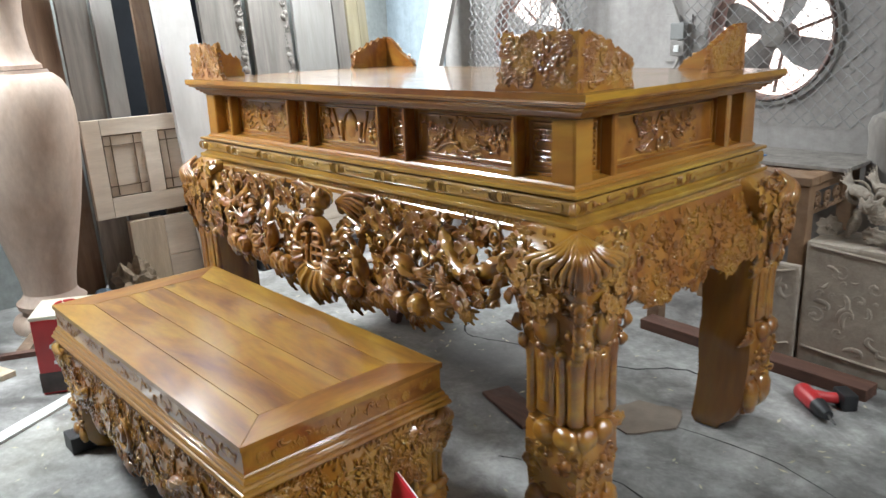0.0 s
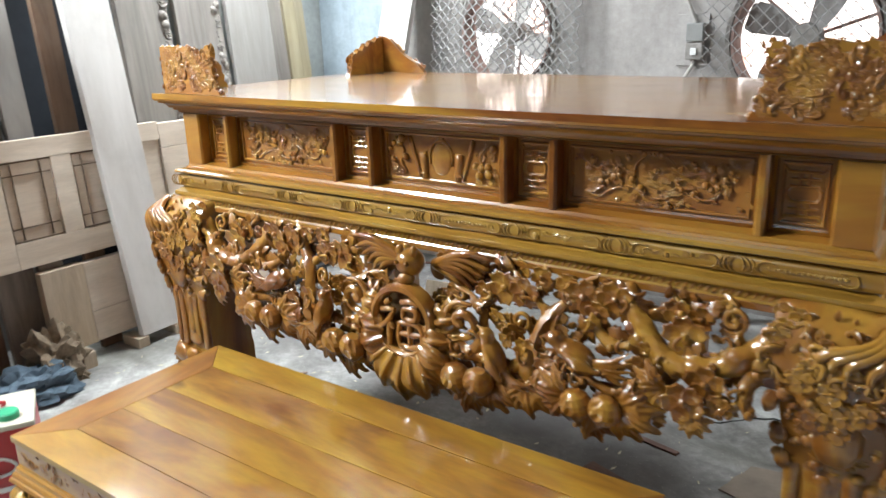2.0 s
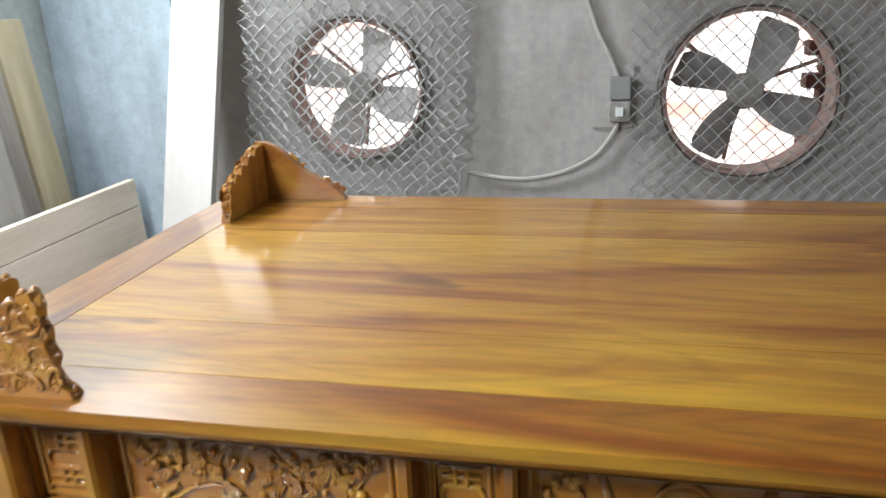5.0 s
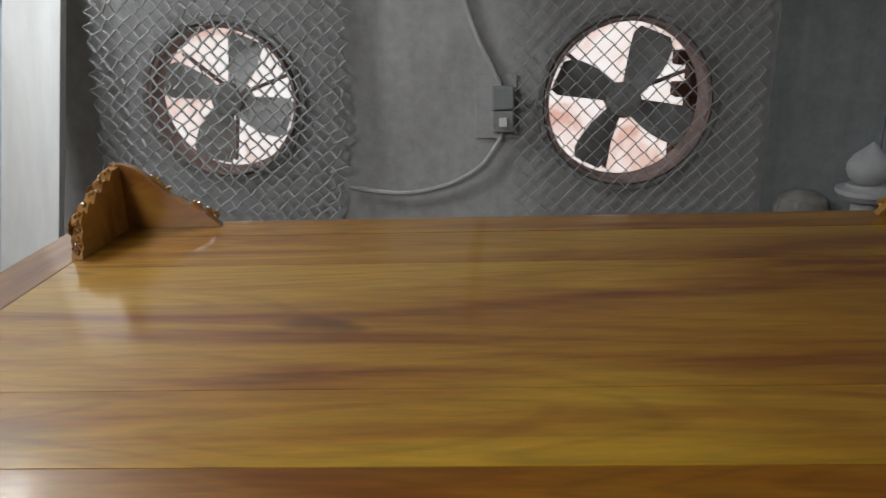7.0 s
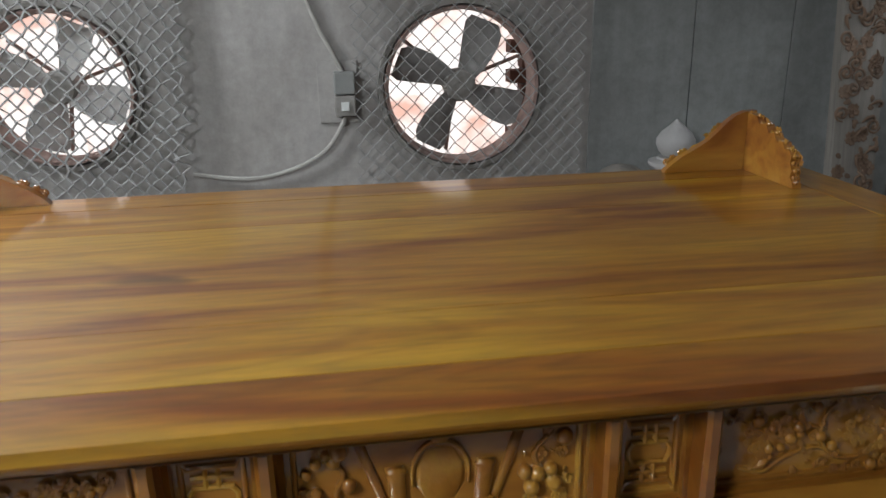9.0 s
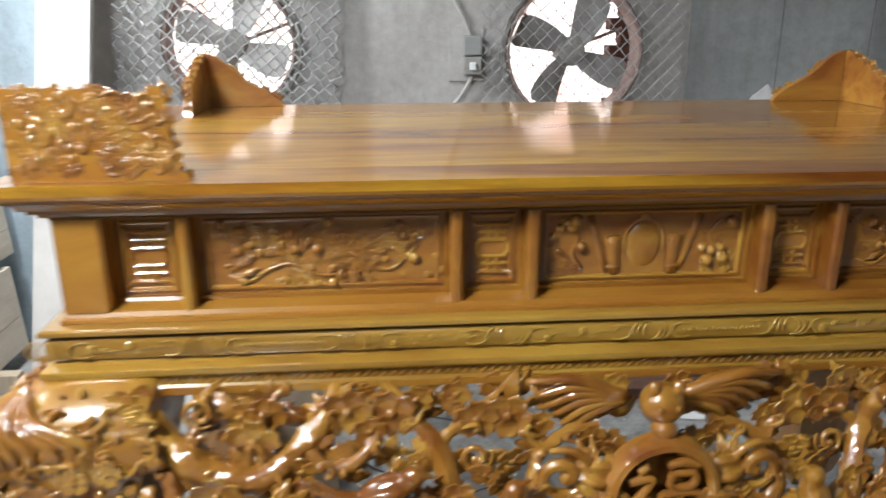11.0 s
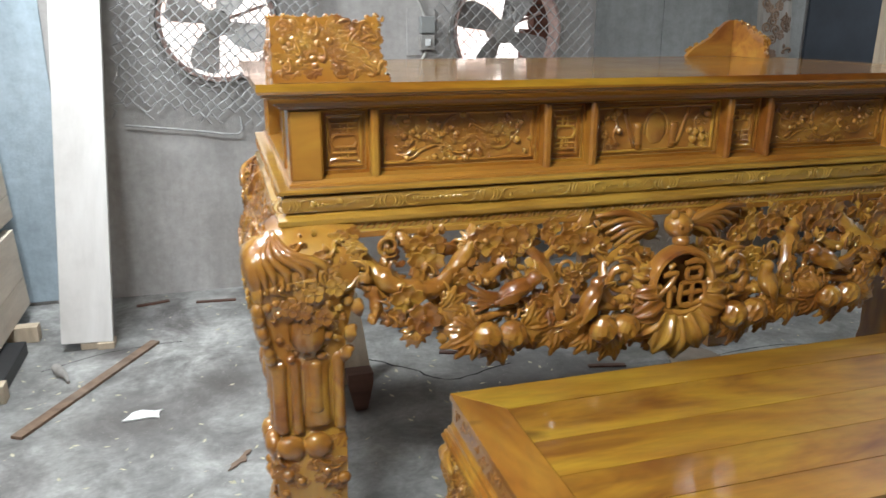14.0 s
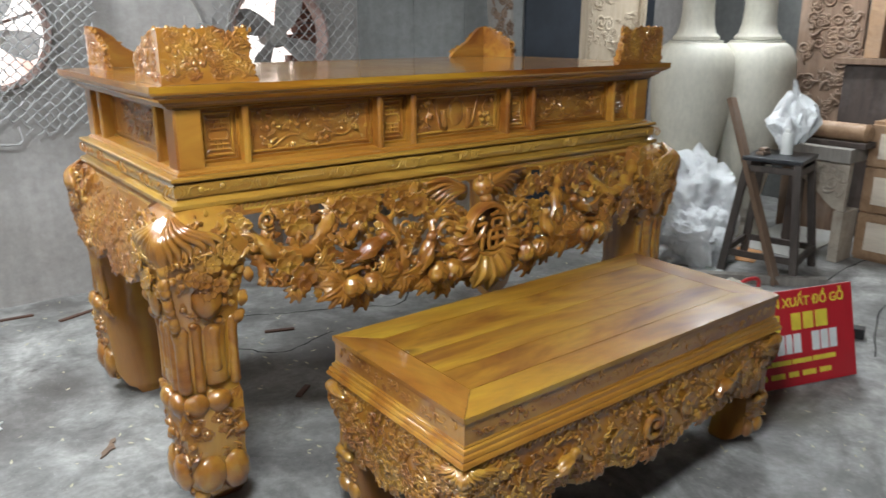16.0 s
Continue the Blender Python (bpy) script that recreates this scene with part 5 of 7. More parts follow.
# corner brackets on the top: two arms in an L, the long one along x
def corner_bracket(sx, sy):
    inset = (0.09 if sx else 0.06) if sy else 0.0
    fl = Matrix.Translation((W * sx, D * sy, 0)) @ Matrix.Diagonal((1 - 2 * sx, 1 - 2 * sy, 1, 1)) @ Matrix.Translation((inset, 0, 0))
    if sy == 0:
        long_arm = [(0, 0), (0.252, 0), (0.248, 0.010), (0.236, 0.018), (0.228, 0.035), (0.234, 0.052), (0.228, 0.068), (0.230, 0.088), (0.224, 0.098), (0.228, 0.118), (0.222, 0.136), (0.205, 0.132), (0.196, 0.114), (0.184, 0.120), (0.172, 0.110), (0.158, 0.116), (0.148, 0.128), (0.13, 0.124), (0.118, 0.134), (0.095, 0.130), (0.075, 0.135), (0.05, 0.131), (0.03, 0.134), (0, 0.133)]
    else:
        long_arm = [(0, 0), (0.215, 0), (0.212, 0.006), (0.20, 0.018), (0.175, 0.036), (0.145, 0.052), (0.115, 0.070), (0.09, 0.092), (0.07, 0.112), (0.05, 0.127), (0.028, 0.135), (0, 0.137)]
    short_arm = [(0.0, 0), (0.20, 0), (0.196, 0.012), (0.186, 0.02), (0.19, 0.036), (0.18, 0.05), (0.182, 0.066), (0.17, 0.078), (0.155, 0.076), (0.145, 0.09), (0.125, 0.086), (0.11, 0.104), (0.09, 0.100), (0.075, 0.118), (0.05, 0.114), (0.035, 0.13), (0.0, 0.132)]
    root = new("corner_bracket")
    root.parent = altar
    root.matrix_parent_inverse = altar.matrix_basis.inverted()
    root.empty_display_size = 0.05
    for prof, m in ((long_arm, Matrix.Translation((0.022, 0.022, H + 0.0005))), ([(x + 0.0205, z) for x, z in short_arm], Matrix.Translation((0.0235, 0.022, H + 0.0005)) @ Matrix(((0, 1, 0, 0), (1, 0, 0, 0), (0, 0, 1, 0), (0, 0, 0, 1))))):
        bm = bmesh.new()
        loft(bm, [[fl @ m @ Vector((x, y, z)) for x, z in prof] for y in (0.0, 0.020)])
        arm = part("bracket_arm", bm, REDWOOD if sy else WOOD)
        arm.parent = root
        k = Soup()
        rng = random.Random(len(prof))
        for _ in range(230):
            x = rng.uniform(0.008, max(p[0] for p in prof) * 0.93)
            lim = max(z for (x_, z) in prof[1:] if x_ >= x - 0.02)
            z = rng.uniform(0.012, max(0.02, lim - 0.012))
            tpl = rng.choice((CURL, FLOWER, FLOWER, TOOTHED, LEAF, BEAD))
            k.add(tpl, fl @ m @ at3(x, 0.0, z, rng.uniform(0.008, 0.018) * (0.5 if tpl is BEAD else 1), rng.uniform(0, 360), sy=0.5))
        for (x, z) in prof[2:]:
            if sy == 0 or prof is not long_arm:
                k.add(CURL, fl @ m @ at3(x, 0.008, z - 0.004, 0.009, rng.uniform(0, 360)))
                k.add(BEAD, fl @ m @ at3(x, 0.012, z, 0.006))
        c = k.part("relief_carving", CARVED, None)
        c.parent = arm


for sx, sy in ((0, 0), (1, 0), (0, 1), (1, 1)):
    corner_bracket(sx, sy)

# ---- carving of the low table ----
LX0, LX1, LY0, LY1 = 0.36, 1.652, -0.725, -0.147


def low_out(z):
    u = max(0.0, min(1.0, (0.472 - z) / 0.12))
    return -0.003 - 0.020 * u * u * (3 - 2 * u)


def low_edge(u):
    v = abs(u - 0.5) * 2
    return 0.315 + 0.012 * math.sin(u * 40) - 0.05 * (1 - v) ** 2 + 0.08 * max(0, (v - 0.82) / 0.18) ** 1.5


LFRONT = Matrix.Translation((LX0, LY0, 0))
LBACK = Matrix.Translation((LX1, LY1, 0)) @ pose(0, 0, 0, 0, 0, 180)
LLEFT = Matrix.Translation((LX0, LY1, 0)) @ pose(0, 0, 0, 0, 0, -90)
LRIGHT = Matrix.Translation((LX1, LY0, 0)) @ pose(0, 0, 0, 0, 0, 90)
for m, length, seed, cnt in ((LFRONT, LX1 - LX0, 31, 760), (LBACK, LX1 - LX0, 32, 120), (LLEFT, LY1 - LY0, 33, 520), (LRIGHT, LY1 - LY0, 34, 520)):
    carved_apron(low, m, 0.06, length - 0.06, 0.472, low_edge, low_out, seed, cnt, 0.85)
    gadroon(low, m @ Matrix.Translation((0.05, 0, 0)), length - 0.1, 0.466, -0.010, 0.017, 0.008)
    k = Soup()
    rng = random.Random(seed)
    for i in range(int(length / 0.016)):
        x = 0.03 + (length - 0.06) * (i + 0.5) / int(length / 0.016)
        k.add(rng.choice((CURL, CURL, LEAF, FLOWER)), m @ at3(x, 0.0040, 0.548 + rng.uniform(-0.016, 0.016), rng.uniform(0.008, 0.016), rng.uniform(0, 360), sy=0.38))
    k.part("relief", REDWOOD, low, "low-relief scrollwork on the frieze", "stuff")
for i, (x, z, s, name, turn) in enumerate([(0.30, 0.34, 0.075, "bird", 0), (0.50, 0.33, 0.04, "flower", 0), (0.64, 0.33, 0.05, "scroll", 40), (0.80, 0.34, 0.04, "flower", 20), (0.98, 0.34, 0.075, "bird", 180), (0.2, 0.36, 0.03, "flower", 10), (1.1, 0.36, 0.03, "flower", 10), (0.42, 0.29, 0.05, "leaf_spray", 80), (0.87, 0.29, 0.05, "leaf_spray", 100), (0.64, 0.26, 0.06, "leaf_spray", 90), (0.56, 0.385, 0.03, "flower", 0), (0.72, 0.385, 0.03, "flower", 50)]):
    place(name, ME[name], LFRONT @ at3(x, low_out(z + 0.04) - 0.008, z + 0.04, s, turn), low)
for sx, sy in ((0, 0), (1, 0), (0, 1), (1, 1)):
    k = leg_carving()
    m = np.array(low_leg(sx, sy))
    k.v = [v @ m[:3, :3].T + m[:3, 3] for v in k.v]
    if sx != sy:
        k.f = [f[::-1] for f in k.f]
    k.part("leg_carving", CARVED, low, "carved flowers and claws of a leg", "stuff")

altar.matrix_basis = GROW @ altar.matrix_basis
low.matrix_basis = GROW @ low.matrix_basis

# ---- back wall: fans, nets, switch ----

FANPALE = plain("pale_dust_coated_blade", (0.56, 0.54, 0.52), 0.95, vary=0.3, scale=9, relief=0.4)
FANDUST = plain("dust_coated_blade", (0.30, 0.285, 0.275), 0.9, vary=0.45, scale=9, relief=0.4)


def exhaust_fan(cx, cz, r, angles, blade_mat, label):
    ob = thing("exhaust_fan", (cx, WALL_Y + 0.05, cz), label, "fan", "exhaust fans")

    def ring(prof, n=48):
        bm = bmesh.new()
        loft(bm, [[Vector((cx + q * math.cos(2 * math.pi * i / n), y, cz + q * math.sin(2 * math.pi * i / n))) for i in range(n)] for q, y in prof + prof[:1]], caps=False)
        return bm
    part("sleeve", ring([(r - 0.004, WALL_Y - 0.03), (r + 0.008, WALL_Y - 0.034), (r + 0.012, WALL_Y - 0.004), (r - 0.001, WALL_Y + 0.0), (r - 0.001, WALL_Y + 0.10), (r - 0.006, WALL_Y + 0.10), (r - 0.006, WALL_Y - 0.02)]), RUST, ob, "rusty pinkish sleeve", smooth=40)
    part("flange", ring([(r + 0.014, WALL_Y - 0.004), (r + 0.018, WALL_Y - 0.02), (r + 0.036, WALL_Y - 0.022), (r + 0.04, WALL_Y - 0.004)]), DUST, ob, smooth=40)
    y0 = WALL_Y + 0.05
    bm = bmesh.new()
    n = 24
    loft(bm, [[Vector((cx + q * math.cos(2 * math.pi * i / n), y, cz + q * math.sin(2 * math.pi * i / n))) for i in range(n)] for q, y in ((0.03, y0 - 0.035), (0.058, y0 - 0.028), (0.066, y0 - 0.01), (0.066, y0 + 0.05), (0.06, y0 + 0.06), (0.055, y0 + 0.15), (0.02, y0 + 0.155))])
    part("hub", bm, DUST, ob, "dusty fan hub", smooth=40)
    for a in angles:
        bm = bmesh.new()
        rings = []
        for k in range(8):
            u = k / 7
            q = 0.05 + (r - 0.075) * u
            w = 0.045 + 0.035 * math.sin(min(1, u * 1.3) * math.pi / 2) - (0.02 if u > 0.95 else 0)
            tw = radians(38 - 20 * u)
            aa = radians(a + 9 * u)
            c = Vector((cx + math.cos(aa) * q, y0, cz + math.sin(aa) * q))
            side = Vector((-math.sin(aa), 0, math.cos(aa)))
            e = side * math.cos(tw) + Vector((0, 1, 0)) * math.sin(tw)
            nn = Vector((0, 1, 0)) * math.cos(tw) - side * math.sin(tw)
            rings.append([c - e * w + nn * 0.002, c - e * w * 0.4 - nn * 0.004, c + e * w * 0.4 - nn * 0.004, c + e * w + nn * 0.002, c + e * w * 0.4 + nn * 0.002, c - e * w * 0.4 + nn * 0.002])
        loft(bm, rings)
        part("blade", bm, blade_mat, ob, smooth=30)
    for a in (20, 140, 262):
        bm = bmesh.new()
        aa = radians(a)
        tube(bm, [(cx + math.cos(aa) * 0.04, y0 + 0.13, cz + math.sin(aa) * 0.04), (cx + math.cos(aa) * (r - 0.008), y0 + 0.13, cz + math.sin(aa) * (r - 0.008))], [0.009, 0.009], 6, 0)
        part("strut", bm, RUST, ob)
    return ob


exhaust_fan(*FANS[0], (60, 152, -28, -118), FANPALE, "dusty four-blade exhaust fan in a round wall hole")
exhaust_fan(*FANS[1], (58, 150, -32, -128), FANDUST, "dusty four-blade exhaust fan in a rusty round sleeve")


def wire_net(x0, x1, z0, z1, y, cell, r, ragged, turn, seed, label, wave=0.0):
    """Chain-link net: zigzag strands that touch at their bends."""
    ob = thing("wire_net", ((x0 + x1) / 2, y, z0), label, "wire net", "wire nets over the fans")
    rng = random.Random(seed)
    half = cell * 0.5
    n = int((x1 - x0) / half)
    cx, cz = (x0 + x1) / 2, (z0 + z1) / 2
    rot = Matrix.Translation((cx, 0, cz)) @ pose(0, 0, 0, 0, turn, 0) @ Matrix.Translation((-cx, 0, -cz))
    for i in range(n):
        pts = []
        m = int((z1 - z0) / (cell * 0.5))
        first = rng.randrange(0, 3) if ragged else 0
        last = i == n - 1 or i == 0
        for j in range(first, m):
            s = 1 if (i + j) % 2 else -1
            x = x0 + (i + 0.5) * half + s * half * 0.5
            if last and ragged:
                x += rng.uniform(-0.35, 0.35) * cell
            z = z0 + j * cell * 0.5
            yy = y + s * r * (1 if i % 2 else -1) + wave * math.sin(x * 9 + z * 6) + rng.uniform(-1, 1) * r * 0.6
            pts.append(rot @ Vector((x + rng.uniform(-1, 1) * r * 1.2, yy, z + rng.uniform(-1, 1) * r)))
        bm = bmesh.new()
        tube(bm, pts, [r, r * 1.15, r], 5, 0)
        part("strand", bm, NETWIRE, ob, smooth=True)
    return ob


wire_net(-0.60, 0.36, 0.90, 1.98, 2.325, 0.056, 0.0052, 0.05, 5, 4, "ragged dust-caked chain-link net over a fan", 0.012)
wire_net(0.97, 1.91, 0.93, 1.98, 2.345, 0.066, 0.0030, 0.0, 0, 9, "dusty chain-link net stretched over a fan", 0.004)
bm = bmesh.new()
tube(bm, [(-0.60, 2.33, 0.905), (-0.3, 2.325, 0.872), (-0.07, 2.32, 0.846), (-0.06, 2.325, 0.93)], [0.006, 0.006], 6, 3)
tagged(part("bent_wire", bm, NETWIRE, smooth=True), "bent rusty wire along the net's lower edge", "wire")
box_ = thing("switch_box", (0.93, 2.39, 1.33), "dusty switch box with a pale rocker on a wooden board", "switch")
part("board", one_box(0.83, 0.985, 2.389, 2.3985, 1.22, 1.46, 0.002), PLASTER, box_)
part("case", one_box(0.892, 0.972, 2.335, 2.3845, 1.335, 1.42, 0.006), plain("grey_switch_case", (0.26, 0.26, 0.25), 0.6), box_)
part("socket", one_box(0.892, 0.972, 2.34, 2.3845, 1.25, 1.33, 0.006), DUST, box_)
part("rocker", one_box(0.917, 0.947, 2.331, 2.3395, 1.272, 1.306, 0.003), WHITE, box_, "white rocker switch")
CABLE = plain("dusty_cable", (0.42, 0.40, 0.37), 0.8, vary=0.2)
for pts in ([(0.93, 2.375, 1.25), (0.915, 2.37, 1.21), (0.85, 2.37, 1.12), (0.74, 2.372, 1.055), (0.60, 2.372, 1.02), (0.48, 2.372, 1.02), (0.33, 2.37, 1.045)], [(0.925, 2.375, 1.42), (0.89, 2.375, 1.50), (0.84, 2.38, 1.60), (0.79, 2.38, 1.78), (0.77, 2.385, 2.2)]):
    bm = bmesh.new()
    tube(bm, pts, [0.009, 0.009], 7, 6)
    tagged(part("cable", bm, CABLE, smooth=True), "dusty pale cable along the plaster wall", "cable")
SHEET = plaster_wall("weathered_sheet", (0.155, 0.153, 0.147), (0.24, 0.243, 0.238), (0.335, 0.343, 0.34))
for x0, x1 in ((1.935, 2.364), (2.368, 2.80), (2.804, 3.36)):
    tagged(part("wall_sheet", one_box(x0, x1, 2.384, 2.398, 0.02, 2.2, 0.002), SHEET), "weathered grey-green sheet fixed to the wall", "wall sheet", "wall sheets")
BLUESHEET = plaster_wall("pale_blue_sheet_wall", (0.27, 0.33, 0.37), (0.36, 0.43, 0.48), (0.45, 0.52, 0.57))
tagged(part("wall_sheet", one_box(-1.545, -0.92, 2.384, 2.398, 0.02, 2.2, 0.002), BLUESHEET), "pale blue sheet fixed to the wall", "wall sheet", "wall sheets")
tagged(part("tarpaulin", one_box(3.38, 4.9, 2.37, 2.39, 0.0, 2.1, 0.004), NAVY), "dark navy tarpaulin hung on the wall", "tarpaulin")

# ---- left wall: leaning stock ----
STOCK = [(-0.13, 0.15, -1.42, BROWNWOOD, "reddish-brown sawn board leaning on the wall"), (0.035, 0.16, -1.385, GREYWOOD, "grey-brown sawn board leaning on the wall"), (0.185, 0.11, -1.37, PALEGREYWOOD, "pale greyed board leaning on the wall"), (0.41, 0.10, -1.40, BROWNWOOD, "brown board leaning on the wall"),
         (1.54, 0.30, -1.38, PALEGREYWOOD, "wide plain greyed board leaning on the wall"), (1.80, 0.10, -1.43, GREYWOOD, "grey batten leaning in the corner"), (1.905, 0.09, -1.42, YELLOWWOOD, "yellowish batten leaning in the corner"), (1.995, 0.07, -1.43, YELLOWWOOD, "yellow batten leaning in the corner")]
for y, w, x, mat_, label in STOCK:
    plank("leaning_board", (x + 0.12, y, 0.0), (x - 0.04, y, 1.98 if y < 1.7 else 1.72), w, 0.03, mat_, label, (0, 1, 0), "boards leaning on the wall")
tagged(part("dark_sheet", one_box(-1.54, -1.52, 0.24, 1.0, 0.02, 2.0, 0.002), NAVY), "dark bluish sheet behind the boards", "sheet")


def carved_board(y, w, label, flip):
    """A leaning board with a carved border down one edge."""
    ob = plank("carved_board", (-1.26, y, 0), (-1.455, y, 1.98), w, 0.035, GREYWOOD, label, (0, 1, 0), "carved boards leaning on the wall")
    m = ob.children[0].matrix_basis
    k = Soup()
    rng = random.Random(int(y * 100))
    sgn = 1 if (m.to_3x3() @ Vector((0, -1, 0))).x > 0 else -1
    for i in range(60):
        z = 0.5 + i * 0.024
        k.add(rng.choice((CURL, LEAF, BEAD, SCROLL)), m @ Matrix.Translation((flip * w * 0.40 + rng.uniform(-0.012, 0.012), -sgn * 0.017, z)) @ pose(0, 0, 0, 0, rng.uniform(0, 360), 0) @ Matrix.Diagonal((rng.uniform(0.016, 0.028), 0.022 * sgn, 0.024, 1)))
    k.part("carved_border", GREYWOOD, ob, "carved leaf border", "stuff")


carved_board(0.90, 0.28, "dusty grey board with a carved border", 1)
carved_board(1.225, 0.28, "dusty grey board with a deep carved edge", 1)

leaf1 = thing("door_leaf", (-1.2, 0.4, 0.47), "bare wooden panelled door leaf lying on its side", "door leaf", "door leaves stacked on edge")
LX = -1.20


def lean(z):
    return LX - 0.06 * (z / 1.03)


def leaf_piece(name, y0, y1, z0, z1, proud, mat_, parent, t_=0.03):
    bm = bmesh.new()
    box(bm, -t_, proud, y0, y1, z0, z1, 0.0025)
    for v in bm.verts:
        v.co.x += lean(v.co.z)
    return part(name, bm, mat_, parent)


for nm, y0, y1, z0, z1, p in (("stile", -0.06, 0.035, 0.49, 1.03, 0.006), ("rail", 0.036, 0.80, 0.945, 1.03, 0.006), ("rail", 0.036, 0.80, 0.49, 0.60, 0.006), ("stile", 0.255, 0.345, 0.601, 0.944, 0.006), ("stile", 0.575, 0.66, 0.601, 0.944, 0.006), ("panel", 0.036, 0.254, 0.601, 0.944, -0.006), ("panel", 0.346, 0.574, 0.601, 0.944, -0.006), ("panel", 0.661, 0.80, 0.601, 0.944, -0.006)):
    leaf_piece(nm, y0, y1, z0, z1, p, PALEWOOD_LONG, leaf1)
GROOVE = plain("dark_groove", (0.22, 0.17, 0.12), 0.9)
for a, b_ in ((0.036, 0.254), (0.346, 0.574)):
    for c, d, e, f in ((a + 0.01, b_ - 0.01, 0.884, 0.888), (a + 0.01, b_ - 0.01, 0.66, 0.664), (a + 0.045, a + 0.048, 0.615, 0.93), (b_ - 0.048, b_ - 0.045, 0.615, 0.93), (a + 0.001, a + 0.006, 0.603, 0.942), (a + 0.006, b_ - 0.002, 0.937, 0.943), (a + 0.006, b_ - 0.002, 0.603, 0.608)):
        leaf_piece("groove", c, d, e, f, -0.0035, GROOVE, leaf1, 0.0)
leaf2 = thing("door_leaf", (-1.2, 1.5, 0.47), "long bare wooden leaf of wide boards on edge", "door leaf", "door leaves stacked on edge")
for z0, z1 in ((0.49, 0.60), (0.603, 0.90), (0.903, 1.02)):
    leaf_piece("board", 0.802, 2.28, z0, z1, 0.004, PALEWOOD_LONG, leaf2)
leaf3 = thing("door_leaf", (-1.15, 1.1, 0.05), "bare wooden leaf on edge below the others", "door leaf", "door leaves stacked on edge")
for y0, y1, z0, z1 in ((0.30, 2.2, 0.22, 0.45), (0.30, 2.2, 0.075, 0.217)):
    leaf_piece("board", y0, y1, z0, z1, 0.012, PALEWOOD_LONG, leaf3)
leaf_piece("board", 0.10, 0.295, 0.075, 0.455, 0.02, PALEWOOD, leaf3)
for y in (0.2, 0.47, 0.68, 1.3, 1.9):
    tagged(part("wooden_block", one_box(-1.23, -1.10, y - 0.03, y + 0.03, 0.0, 0.049 if y in (0.47, 0.68) else 0.074, 0.003), PALEWOOD), "small wooden block propping a board", "block", "blocks under the boards")
for x in (-0.87, -0.72):
    tagged(part("wooden_block", one_box(x - 0.035, x + 0.035, 1.72, 1.80, 0.0, 0.03, 0.003), PALEWOOD), "small wooden block propping a plank", "block", "blocks under the boards")
# black strip added for the dark gap beneath the stacked leaves
bm = bmesh.new()
box(bm, -1.21, -1.12, 0.85, 1.75, 0, 0.06, 0.006)
tagged(part("dark_timber", bm, BLACK), "black strip standing in for the shaded gap under the leaves", "timber")

# ---- tin, rag, pot ----
tin = thing("square_tin", (-0.247, -0.506, 0), "red square thinner tin with a cream lid", "tin")
tm = Matrix.Translation((-0.247, -0.506, 0)) @ pose(0, 0, 0, 0, 0, -28)
part("body", one_box(-0.115, 0.115, -0.115, 0.115, 0, 0.335, 0.008, tm), REDTIN, tin)
part("lid", one_box(-0.119, 0.119, -0.119, 0.119, 0.332, 0.35, 0.006, tm), TINLID, tin, "cream pressed lid")
part("lower_print", one_box(-0.117, 0.117, -0.117, 0.117, 0.01, 0.10, 0.004, tm), plain("dark_tin_print", (0.06, 0.04, 0.035), 0.4, vary=0.6, scale=20), tin, "dark printed lower band")
bm = bmesh.new()
lathe(bm, [(0.03, 0.35), (0.03, 0.368), (0.026, 0.372), (0.005, 0.372)], tm @ Vector((0.06, 0.05, 0)), 20)
part("cap", bm, GREENCAP, tin, "green screw cap", smooth=40)
bm = bmesh.new()
tube(bm, [tm @ Vector(p) for p in ((-0.03, 0.03, 0.35), (-0.02, 0.035, 0.366), (0.0, 0.0, 0.372), (0.01, -0.03, 0.366), (0.01, -0.04, 0.35))], [0.006, 0.006], 6, 4)
part("handle", bm, REDTIN, tin, "red handle", smooth=True)
for y, w, h in ((0.21, 0.12, 0.05), (0.135, 0.1, 0.016)):
    bm = bmesh.new()
    if h > 0.03:
        tube(bm, [tm @ Vector((0.117, a * 0.055, 0.215 + b_ * 0.035)) for a, b_ in ((-1, 0), (-0.6, -0.6), (0, -0.7), (0.7, -0.5), (0.9, 0.2), (0.3, 0.9), (-0.4, 0.7), (-1, 0))], [0.005, 0.005], 6, 4)
    else:
        box(bm, 0.113, 0.1175, -0.05, 0.05, 0.135, 0.151, 0, tm)
    part("emblem", bm, WHITE, tin, "white printed mark")
    bm = bmesh.new()
    if h > 0.03:
        tube(bm, [tm @ Vector((a * 0.055, -0.117, 0.215 + b_ * 0.035)) for a, b_ in ((-1, 0), (-0.6, -0.6), (0, -0.7), (0.7, -0.5), (0.9, 0.2), (0.3, 0.9), (-0.4, 0.7), (-1, 0))], [0.005, 0.005], 6, 4)
    else:
        box(bm, -0.05, 0.05, -0.1175, -0.113, 0.135, 0.151, 0, tm)
    part("emblem", bm, WHITE, tin, "white printed mark")


